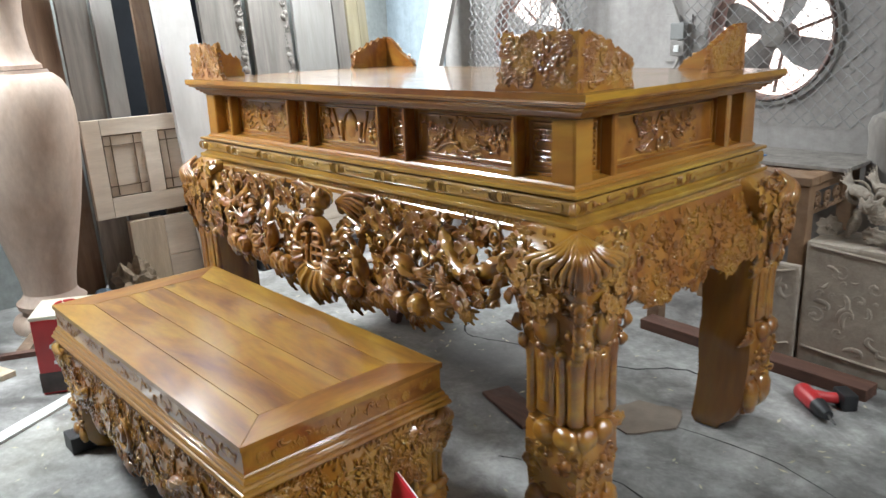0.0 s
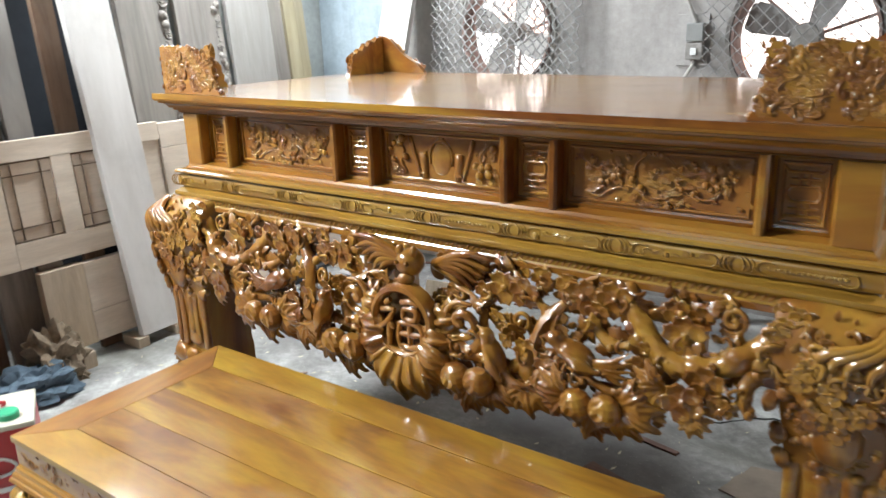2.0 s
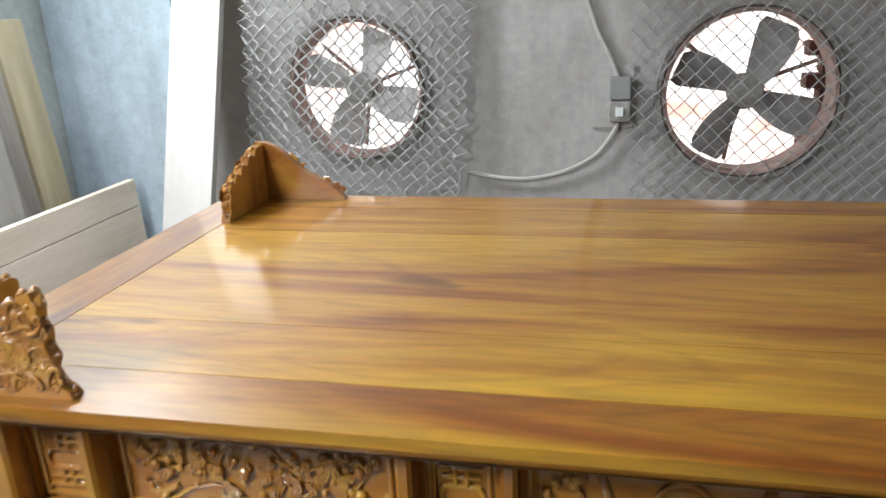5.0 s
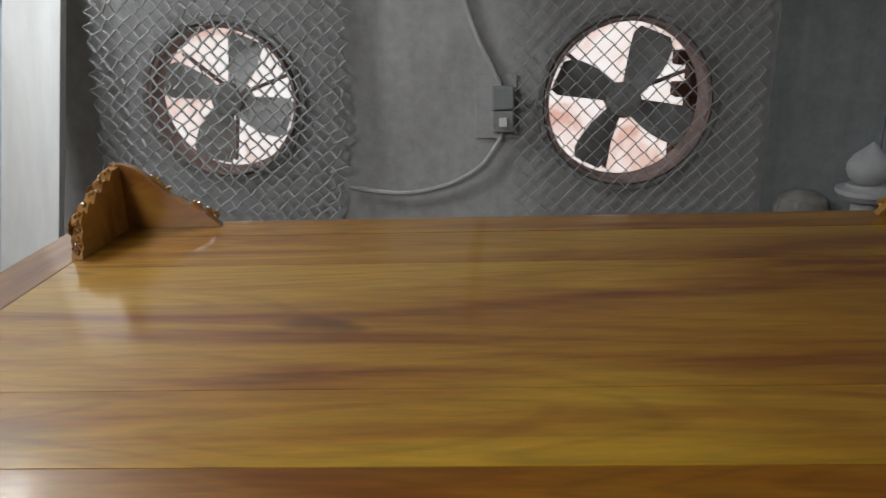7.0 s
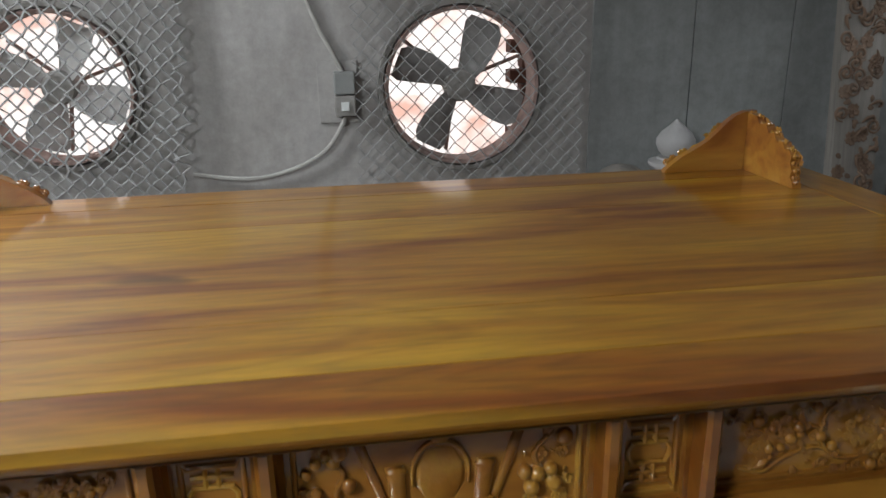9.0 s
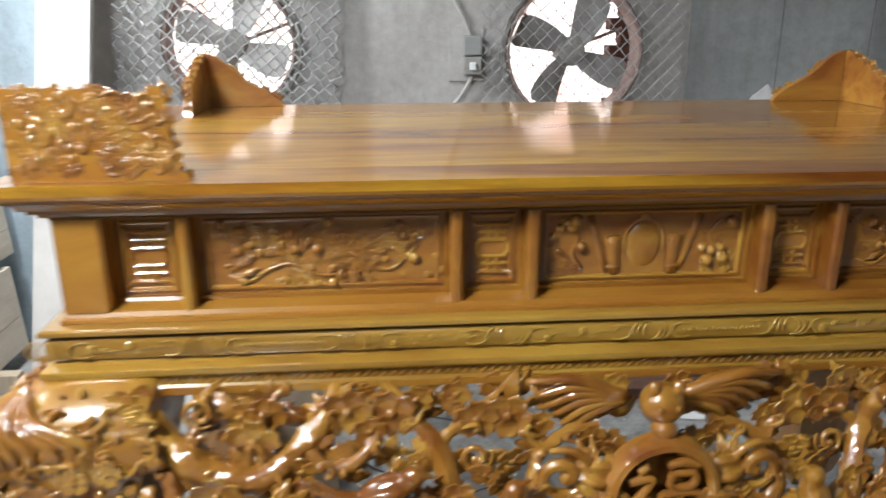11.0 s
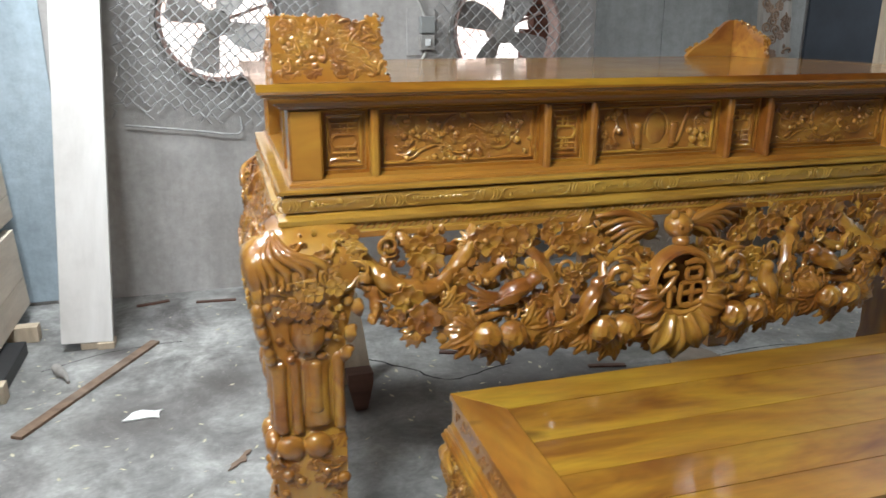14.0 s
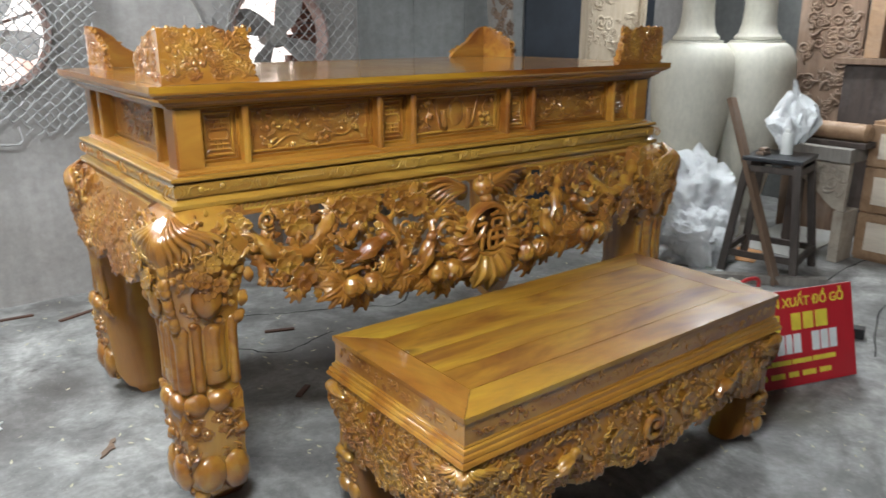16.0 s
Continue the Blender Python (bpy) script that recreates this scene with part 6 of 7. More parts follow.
def crumple(name, centre, size, mat_, label, category, seed, detail=4, spike=0.25, crease=25):
    """A crumpled heap: a ball pushed in and out by noise, flat below."""
    bm = bmesh.new()
    bmesh.ops.create_icosphere(bm, subdivisions=detail, radius=1)
    for v in bm.verts:
        p = v.co * 2.1 + Vector((seed * 3.7, seed, 0))
        d = 1 + spike * noise.noise(p) + spike * 0.9 * abs(noise.noise(p * 2.6)) + spike * 0.35 * noise.noise(p * 6)
        v.co = Vector((v.co.x * size[0] * d, v.co.y * size[1] * d, max(-0.5, v.co.z) * size[2] * d))
    lo = min(v.co.z for v in bm.verts)
    for v in bm.verts:
        v.co.z = max(v.co.z, lo * 0.75) - lo * 0.75
        v.co += Vector(centre)
    return tagged(part(name, bm, mat_, smooth=crease), label, category)


crumple("rag", (-1.02, -0.1, 0), (0.11, 0.15, 0.08), BLUECLOTH, "crumpled blue-grey rag on the floor", "rag", 2, 4, 0.5)
STRAW = plain("matted_fibre", (0.24, 0.18, 0.12), 0.95, scale=30, vary=0.6, relief=0.8)
crumple("fibre_tuft", (-1.12, 0.06, 0), (0.11, 0.11, 0.14), STRAW, "tuft of matted brown fibre", "fibre", 5, 4, 0.5)
bm = bmesh.new()
lathe(bm, [(0.01, 0.0), (0.085, 0.0), (0.09, 0.02), (0.092, 0.2), (0.098, 0.21), (0.09, 0.21), (0.084, 0.04), (0.01, 0.03)], (-0.92, -0.80, 0), 28)
tagged(part("dark_pot", bm, BLACK, smooth=40), "small black paint pot on the floor", "pot")
for i, (x, y, a, l, w, mat_) in enumerate([(-0.66, -0.78, 20, 0.34, 0.07, PALEWOOD), (-0.74, -0.64, 65, 0.26, 0.04, REDBEAM), (-0.95, -0.55, -30, 0.3, 0.06, BROWNWOOD), (-0.85, -0.95, 50, 0.32, 0.05, GREYWOOD), (-0.6, -0.98, 5, 0.22, 0.05, PALEWOOD)]):
    tagged(part("wood_offcut", one_box(-l / 2, l / 2, -w / 2, w / 2, 0, 0.025, 0.002, pose(x, y, 0, 0, 0, a)), mat_), "sawn offcut lying on the concrete", "offcut", "offcuts on the floor")
tagged(part("white_strip", one_box(-0.35, 0.35, -0.032, 0.032, 0, 0.012, 0.002, pose(0.06, -0.85, 0, 0, 0, 118)), WHITE), "long white strip lying on the floor", "strip")
bm = one_box(0.37, 0.46, -0.70, -0.61, 0, 0.065, 0.006, Matrix.Translation((-0.05, -0.03, 0)))
tagged(part("black_block", bm, BLACK), "black block beside the low table's foot", "block")

# ---- floor pieces round the table ----
tagged(part("red_timber", one_box(-0.52, 0.52, -0.05, 0.05, 0, 0.05, 0.004, pose(1.665, 1.645, 0, 0, 0, -4)), REDBEAM), "dark red sawn timber lying on the floor", "timber")
bm = one_box(-0.42, 0.42, -0.022, 0.022, 0, 0.012, 0.002, pose(-0.72, 1.37, 0, 0, 0, 61))
tagged(part("wood_strip", bm, BROWNWOOD), "narrow brown wooden strip on the floor", "strip")
drill = thing("cordless_drill", (2.05, 1.38, 0), "red and black cordless drill lying on the floor", "drill")
dm = Matrix.Translation((2.05, 1.38, 0.036)) @ pose(0, 0, 0, 0, 0, -42)


def rod(pts, radii, mat_, parent, name, n=14, smooth=3, flat=1.0):
    bm = bmesh.new()
    tube(bm, pts, radii, n, smooth, flat)
    return part(name, bm, mat_, parent, smooth=40)


rod([dm @ Vector(p) for p in ((-0.09, 0, 0), (-0.07, 0, 0), (0.0, 0, 0), (0.05, 0, 0))], [0.024, 0.034, 0.034, 0.03], DRILLRED, drill, "motor_case")
rod([dm @ Vector(p) for p in ((0.05, 0, 0), (0.09, 0, 0), (0.125, 0, 0))], [0.033, 0.028, 0.018], BLACK, drill, "chuck")
rod([dm @ Vector(p) for p in ((0.12, 0, 0), (0.175, 0, -0.008))], [0.005, 0.004], FANDARK, drill, "bit", 8, 0)
rod([dm @ Vector(p) for p in ((-0.04, 0.02, -0.002), (-0.02, 0.07, -0.004), (-0.01, 0.11, -0.004))], [0.024, 0.02, 0.022], DRILLRED, drill, "grip")
part("battery", one_box(-0.045, 0.045, 0.10, 0.155, -0.034, 0.030, 0.008, dm), BLACK, drill)
bm = bmesh.new()
tube(bm, [(-0.97, 1.52, 0.02), (-0.94, 1.46, 0.02), (-0.92, 1.43, 0.02), (-0.90, 1.38, 0.012)], [0.018, 0.02, 0.012, 0.005], 10, 3)
tagged(part("spray_nozzle", bm, DUST, smooth=40), "dusty metal nozzle lying on the floor", "nozzle")
tagged(part("plywood_piece", one_box(-0.10, 0.10, -0.009, 0.009, 0, 0.36, 0.001, pose(0.25, 1.085, 0.004, -28, 0, 8)), PALEWOOD), "pale plywood piece leaning under the table", "plywood")
tagged(part("dark_board", one_box(-0.16, 0.16, -0.06, 0.06, 0, 0.014, 0.003, pose(1.24, 0.62, 0, 0, 0, -18)), REDBEAM), "dark flat board lying under the table", "board")


bm = bmesh.new()
loft(bm, [[Vector((0.265 + x * w, 0.885 + y * w + 0.10 * (z - 0.0), z)) for x, y in ((-1, -0.7), (1, -0.7), (1, 0.7), (-1, 0.7))] for z, w in ((0.0, 0.022), (0.05, 0.034), (0.11, 0.046), (0.15, 0.048))])
tagged(part("tapered_foot", bm, REDBEAM), "dark tapered wooden foot standing under the table", "foot")


def ragged_sheet(name, pts, z, t_, mat_, label, category):
    bm = bmesh.new()
    rng = random.Random(len(pts))
    n = len(pts)
    ring = []
    for i in range(n):
        a, b_ = Vector(pts[i]), Vector(pts[(i + 1) % n])
        for k in range(4):
            p = a.lerp(b_, k / 4)
            ring.append(p + Vector((rng.uniform(-1, 1), rng.uniform(-1, 1))) * 0.008)
    loft(bm, [[Vector((p.x, p.y, z)) for p in ring], [Vector((p.x, p.y, z + t_)) for p in ring]])
    return tagged(part(name, bm, mat_), label, category)


CARD = plain("dusty_cardboard", (0.20, 0.16, 0.125), 0.9, vary=0.35)
ragged_sheet("cardboard", [(1.50, 0.80), (1.66, 0.74), (1.78, 0.90), (1.72, 1.03), (1.56, 0.98)], 0.002, 0.006, CARD, "torn piece of cardboard on the floor", "cardboard")
ragged_sheet("plastic_scrap", [(1.55, 1.45), (1.72, 1.40), (1.78, 1.52), (1.62, 1.56)], 0.002, 0.006, WHITE, "white plastic scrap on the floor", "scrap")
ragged_sheet("paper_scrap", [(-0.58, 1.03), (-0.46, 1.02), (-0.45, 1.07), (-0.55, 1.09)], 0.002, 0.005, WHITE, "white paper scrap on the floor", "scrap")
ragged_sheet("dry_leaf", [(-0.22, 0.60), (-0.19, 0.66), (-0.15, 0.70), (-0.17, 0.64)], 0.003, 0.004, BROWNWOOD, "curled brown dry leaf on the floor", "leaf")
for x, y, a, l in ((-0.56, 2.25, 15, 0.16), (-0.25, 2.2, -5, 0.2), (0.02, 2.05, 20, 0.18), (0.28, 1.9, 5, 0.14), (0.55, 0.62, 40, 0.1), (1.25, 0.95, -12, 0.16), (0.75, 1.25, -20, 0.14), (1.45, 0.62, 12, 0.1)):
    tagged(part("bark_strip", one_box(-l / 2, l / 2, -0.012, 0.012, 0, 0.008, 0.002, pose(x, y, 0.001, 0, 0, a)), REDBEAM), "dark bark strip lying on the concrete", "bark", "bark strips on the floor")
CRACK = plain("dark_crack", (0.03, 0.028, 0.026), 1.0, relief=0)


def crack(pts, w):
    rng = random.Random(len(pts) + int(w * 1e4))
    path = catmull([(x, y, 0) for x, y in pts], 7)
    bm = bmesh.new()
    rows = []
    for i, p in enumerate(path):
        d = (path[min(i + 1, len(path) - 1)] - path[max(i - 1, 0)]).normalized()
        q = Vector((-d.y, d.x, 0))
        j = q * rng.uniform(-1, 1) * w * 1.6
        ww = w * rng.uniform(0.35, 1.2)
        rows.append((bm.verts.new(p + j - q * ww + Vector((0, 0, 0.0015))), bm.verts.new(p + j + q * ww + Vector((0, 0, 0.0015)))))
    for a, b_ in zip(rows, rows[1:]):
        bm.faces.new((a[0], b_[0], b_[1], a[1]))
    return tagged(part("floor_crack", bm, CRACK), "dark line of a crack or cord on the concrete floor", "crack", "cracks in the floor")


crack([(0.5, 1.6), (0.8, 1.44), (1.1, 1.32), (1.32, 1.2), (1.55, 1.36), (1.8, 1.3)], 0.006)
crack([(0.2, 1.45), (0.5, 1.18), (0.66, 1.02), (0.95, 1.1)], 0.005)
crack([(-0.95, 1.55), (-0.7, 1.68), (-0.4, 1.72)], 0.003)
crack([(1.6, 0.35), (2.0, 0.5), (2.5, 0.35), (3.0, 0.5)], 0.004)
# these two lines stand in for black cords lying right of the sign
crack([(2.9, -0.35), (3.6, 0.02), (4.3, 0.08), (5.0, 0.0)], 0.006)
crack([(2.8, -0.6), (3.5, -0.35), (4.2, -0.4)], 0.004)
crack([(1.7, 0.9), (2.3, 0.95), (2.9, 0.7)], 0.003)
# shavings and grit
rng = random.Random(77)
verts, faces = [], []
for _ in range(900):
    x, y, s, a = rng.uniform(-1.4, 3.2), rng.uniform(-1.6, 2.35), rng.uniform(0.002, 0.008), rng.uniform(0, 6.3)
    b_ = len(verts)
    for k in range(4):
        q = a + k * math.pi / 2
        verts.append((x + math.cos(q) * s * (2.2 if k % 2 else 0.8), y + math.sin(q) * s * (2.2 if k % 2 else 0.8), 0.001 + (0.003 if k == 1 else 0)))
    faces.append((b_, b_ + 1, b_ + 2, b_ + 3))
me = bpy.data.meshes.new("wood_shavings")
me.from_pydata(verts, [], faces)
me.materials.append(plain("pale_shavings", (0.55, 0.50, 0.36), 0.9, vary=0.4))
tagged(new("wood_shavings", me), "pale wood shavings and grit scattered on the concrete", "shavings", kind="stuff")

# ---- behind the table's right end: small carved table and carved fragments ----
side = thing("small_carved_table", (1.5, 2.05, 0), "small brown table with pierced apron under a grey board", "table")
RAWBROWN = raw_wood("bare_brown_wood", (0.30, 0.18, 0.10), (0.50, 0.33, 0.20), (5, 5, 5), 2.4, 0.6, 0.3)
X0, X1, Y0, Y1 = 1.10, 1.84, 1.73, 2.30
for a, b_, c, d in ((X0, X1, Y0, Y0 + 0.08), (X0, X1, Y1 - 0.08, Y1), (X0, X0 + 0.08, Y0 + 0.081, Y1 - 0.081), (X1 - 0.08, X1, Y0 + 0.081, Y1 - 0.081)):
    part("top_rail", one_box(a, b_, c, d, 0.765, 0.80, 0.004), RAWBROWN, side)
part("top_panel", one_box(X0 + 0.081, X1 - 0.081, Y0 + 0.081, Y1 - 0.081, 0.77, 0.795), RAWBROWN, side)
for x in (X0 + 0.01, X1 - 0.075):
    for y in (Y0 + 0.01, Y1 - 0.075):
        part("leg", one_box(x, x + 0.065, y, y + 0.065, 0, 0.764, 0.005), RAWBROWN, side)
for m, l in ((Matrix.Translation((X0 + 0.08, Y0 + 0.02, 0)), X1 - X0 - 0.16), (Matrix.Translation((X1 - 0.02, Y0 + 0.08, 0)) @ pose(0, 0, 0, 0, 0, 90), Y1 - Y0 - 0.16)):
    part("apron_rail", one_box(0, l, -0.004, 0.02, 0.73, 0.764, 0.003, m), RAWBROWN, side)
    n = int(l / 0.085)
    for i in range(n):
        k = Soup()
        k.add(SCROLL, m @ at3((i + 0.5) * l / n, 0.006, 0.69, 0.034, 90 * i))
        k.add(CURL, m @ at3((i + 0.5) * l / n, 0.006, 0.652, 0.03, 180 * (i % 2)))
        k.part("pierced_scroll", RAWBROWN, side)
    part("apron_rail", one_box(0, l, -0.002, 0.016, 0.636, 0.648, 0.002, m), RAWBROWN, side)
tagged(part("grey_board", one_box(1.2, 1.90, 1.92, 2.33, 0.801, 0.818, 0.003), GREYWOOD), "grey dusty board laid on the small table", "board")
tagged(part("blue_scrap", one_box(1.42, 1.50, 2.0, 2.06, 0.819, 0.824, 0.001), plain("blue_plastic", (0.05, 0.2, 0.5), 0.5)), "small blue plastic scrap on the board", "scrap")
CARVEDRAW = raw_wood("bare_carved_wood", (0.40, 0.335, 0.27), (0.62, 0.55, 0.465), (4, 4, 4), 3, 0.85, 0.5)


def carved_slab(x0, x1, y0, y1, z1, seed, label):
    ob = thing("carved_wooden_slab", ((x0 + x1) / 2, y0, 0), label, "carved panel", "bare carved panels on the floor")
    part("board", one_box(x0, x1, y0, y1, 0, z1, 0.012), CARVEDRAW, ob)
    rng = random.Random(seed)
    k = Soup()
    for _ in range(int((x1 - x0) * 160)):
        k.add(rng.choice((CURL, SCROLL, TOOTHED, LEAF)), at3(rng.uniform(x0 + 0.05, x1 - 0.05), y0 + 0.003, rng.uniform(0.12, z1 - 0.06), rng.uniform(0.02, 0.05), rng.uniform(0, 360), sy=0.35))
    k.part("relief", CARVEDRAW, ob, "shallow carved relief", "stuff")
    for i in range(2):
        bm = bmesh.new()
        z = 0.08 if i == 0 else z1 - 0.035
        tube(bm, [(x0 + 0.02, y0 - 0.001, z + 0.02), ((x0 + x1) / 2, y0 - 0.002, z), (x1 - 0.02, y0 - 0.001, z + 0.02)], [0.006, 0.006], 6, 5)
        part("bead_moulding", bm, CARVEDRAW, ob, smooth=True)


carved_slab(1.66, 1.838, 1.70, 1.735, 0.44, 2, "bare grey-brown carved panel standing on the floor")
carved_slab(1.85, 2.55, 1.71, 1.98, 0.55, 6, "thick bare carved panel standing on the floor")
FRAG = {n: shared(n + "_fragment", fused(t_, 0.045), CARVEDRAW) for n, t_ in (("bird", BIRD), ("flower", FLOWER), ("spray", SPRAY), ("scroll", SCROLL), ("peach", PEACH), ("leaf", TOOTHED))}
rng = random.Random(15)
for i in range(26):
    kind = rng.choice(("bird", "spray", "spray", "flower", "scroll", "peach", "leaf", "bird"))
    s = {"bird": 0.10, "spray": 0.095, "flower": 0.055, "scroll": 0.05, "peach": 0.04, "leaf": 0.12}[kind]
    x, lay = rng.uniform(1.87, 2.5), i % 3
    ob = new("carved_fragment", FRAG[kind])
    ob.matrix_basis = pose(x, 1.79 + rng.uniform(-0.05, 0.1), 0.58 + 0.075 * lay + rng.uniform(0, 0.03), rng.uniform(-30, 10), rng.uniform(-60, 60), rng.uniform(-30, 30)) @ Matrix.Diagonal((s, s, s, 1))
    tagged(ob, {"bird": "bare carved wooden bird in a heap of carvings", "spray": "bare carved leaf spray in a heap of carvings", "flower": "bare carved flower in a heap of carvings", "scroll": "bare carved scroll in a heap of carvings", "peach": "bare carved peach in a heap of carvings", "leaf": "bare carved leaf in a heap of carvings"}[kind], "carving", "heap of carved fragments")
for x, y, kind, s, a in ((2.28, 1.655, "scroll", 0.045, 10), (2.33, 1.58, "peach", 0.04, 60), (2.40, 1.62, "bird", 0.09, 0), (2.46, 1.55, "spray", 0.08, 0), (2.5, 1.64, "flower", 0.05, 30)):
    ob = new("carved_fragment", FRAG[kind])
    ob.matrix_basis = pose(x, y, s * 0.6, 60, a, a * 2) @ Matrix.Diagonal((s, s, s, 1))
    tagged(ob, "bare carved piece lying on the floor", "carving", "heap of carved fragments")
# post finial and dark dome behind the top
post = thing("turned_post", (2.27, 2.2, 0), "dusty grey turned post with an onion finial", "post")
PALEGREY = plain("dusty_pale_wood", (0.42, 0.40, 0.39), 0.8, vary=0.25)
for name, prof in (("shaft", [(0.03, 0.0), (0.06, 0.0), (0.05, 0.3), (0.045, 1.02), (0.02, 1.02)]), ("plate", [(0.02, 0.88), (0.10, 0.885), (0.125, 0.915), (0.125, 0.935), (0.085, 0.945), (0.08, 0.957), (0.02, 0.957)]), ("finial", [(0.02, 0.957), (0.055, 0.960), (0.078, 0.985), (0.093, 1.02), (0.092, 1.05), (0.072, 1.085), (0.042, 1.112), (0.018, 1.135), (0.004, 1.15)])):
    bm = bmesh.new()
    lathe(bm, prof if name == "shaft" else [(q * 0.82, 1.2105 - (1.15 - z) * 0.78) for q, z in prof], (2.235, 2.2, 0), 28)
    part(name, bm, PALEGREY, post, smooth=35)
bm = bmesh.new()
lathe(bm, [(0.02, 0.0), (0.08, 0.0), (0.09, 0.9), (0.1, 0.96), (0.085, 1.0), (0.05, 1.02), (0.005, 1.03)], (1.955, 2.25, 0), 24)
tagged(part("rounded_post", bm, GREYWOOD, smooth=35), "dusty dark rounded post end", "post")

# ---- right side of the workshop ----
carved_tall = plank("carved_post", (2.98, 2.05, 0), (3.04, 2.34, 2.15), 0.20, 0.05, GREYWOOD, "tall dark carved post leaning on the wall", (1, 0, 0))
m = carved_tall.children[0].matrix_basis
k = Soup()
rng = random.Random(3)
for i in range(110):
    k.add(rng.choice((CURL, SCROLL, LEAF, FLOWER)), m @ Matrix.Translation((rng.uniform(-0.085, 0.085), -0.026 if (m.to_3x3() @ Vector((0, -1, 0))).y < 0 else 0.026, 0.7 + i * 0.0125)) @ pose(0, 0, 0, 0, rng.uniform(0, 360), 0) @ Matrix.Diagonal((0.032, 0.03 * (1 if (m.to_3x3() @ Vector((0, -1, 0))).y < 0 else -1), 0.032, 1)))
k.part("relief", BROWNWOOD, carved_tall, "dense carved foliage", "stuff")

pale = thing("carved_pale_panel", (3.53, 1.6, 0), "tall cream wooden panel with carved edges", "carved panel")
part("board", one_box(3.24, 3.83, 1.60, 1.64, 0, 1.95, 0.004), PALEWOOD, pale)
for x in (3.24, 3.775):
    part("stile", one_box(x, x + 0.055, 1.575, 1.599, 0.0, 1.95, 0.004), PALEWOOD, pale)
k = Soup()
rng = random.Random(9)
for i in range(120):
    k.add(rng.choice((CURL, LEAF, SCROLL)), at3(rng.uniform(3.31, 3.76), 1.598, rng.uniform(0.9, 1.9), rng.uniform(0.025, 0.05), rng.uniform(0, 360), sy=0.35))
for i in range(80):
    k.add(CURL, at3(3.267, 1.574, 0.3 + 0.02 * i, 0.02, rng.uniform(0, 360), sy=0.5))
    k.add(CURL, at3(3.803, 1.574, 0.3 + 0.02 * i, 0.02, rng.uniform(0, 360), sy=0.5))
k.part("relief", PALEWOOD, pale, "flat carved relief", "stuff")

# heap of clear plastic wrap
m, t, b = node_mat("crumpled_clear_plastic")
b.inputs["Base Color"].default_value = (0.90, 0.91, 0.92, 1)
b.inputs["Roughness"].default_value = 0.22
b.inputs["Transmission Weight"].default_value = 0.15
b.inputs["IOR"].default_value = 1.3
bump(t, b, tex_noise(t, coords(t), 26, 6, 0.7, 1.0), 0.9, 0.02)
FILM = m
crumple("plastic_wrap", (3.62, 1.02, 0), (0.40, 0.32, 0.40), FILM, "crumpled heap of clear plastic wrap", "plastic wrap", 4, 5, 0.26, 75)
crumple("plastic_wrap", (3.42, 0.78, 0), (0.22, 0.22, 0.22), FILM, "crumpled clear plastic wrap on the floor", "plastic wrap", 7, 5, 0.30, 75)
crumple("plastic_wrap", (3.28, 0.88, 0), (0.14, 0.13, 0.10), FILM, "small crumple of clear plastic wrap", "plastic wrap", 9, 4, 0.30, 75)

# stool with a black top
stool = thing("tall_stool", (3.62, 0.38, 0), "tall workshop stool with dark wooden legs and black top", "stool")
sm = Matrix.Translation((3.62, 0.38, 0)) @ pose(0, 0, 0, 0, 0, 14)
part("seat", one_box(-0.175, 0.175, -0.165, 0.165, 0.665, 0.69, 0.006, sm), BLACKTOP, stool)
DARKLEG = raw_wood("dark_stool_wood", (0.05, 0.04, 0.035), (0.12, 0.09, 0.075), (6, 6, 1), 3, 0.6, 0.2)
for sx in (-1, 1):
    for sy in (-1, 1):
        bm = bmesh.new()
        loft(bm, [[sm @ Vector((sx * c + a * 0.02, sy * (c - 0.01) + b_ * 0.02, z)) for a, b_ in ((-1, -1), (1, -1), (1, 1), (-1, 1))] for c, z in ((0.215, 0.0), (0.145, 0.664))])
        part("leg", bm, DARKLEG, stool)
for z, c in ((0.12, 0.203), (0.62, 0.15)):
    for s in (-1, 1):
        part("stretcher", one_box(-c, c, s * c - 0.012, s * c + 0.012, z - 0.02, z + 0.02, 0.002, sm), DARKLEG, stool)
        part("stretcher", one_box(s * c - 0.012, s * c + 0.012, -c + 0.02, c - 0.02, z - 0.018, z + 0.018, 0.002, sm), DARKLEG, stool)
plank("leaning_stick", (3.36, 0.17, 0), (3.50, 0.66, 1.0), 0.06, 0.03, BROWNWOOD, "brown wooden stick leaning on the stool", (1, 0, 0))
bm = bmesh.new()
lathe(bm, [(0.005, 0.691), (0.033, 0.691), (0.034, 0.70), (0.034, 0.80), (0.028, 0.812), (0.02, 0.815), (0.02, 0.835), (0.005, 0.837)], (3.66, 0.37, 0), 24)
tagged(part("white_bottle", bm, WHITE, smooth=40), "white plastic bottle on the stool", "bottle")
bm = bmesh.new()
box(bm, 3.50, 3.58, 0.42, 0.47, 0.691, 0.712, 0.005)
box(bm, 3.515, 3.575, 0.425, 0.465, 0.712, 0.732, 0.008)
tagged(part("sanding_block", bm, BROWNWOOD), "small sanding block on the stool", "sanding block")
bag = bmesh.new()
bmesh.ops.create_icosphere(bag, subdivisions=4, radius=1)
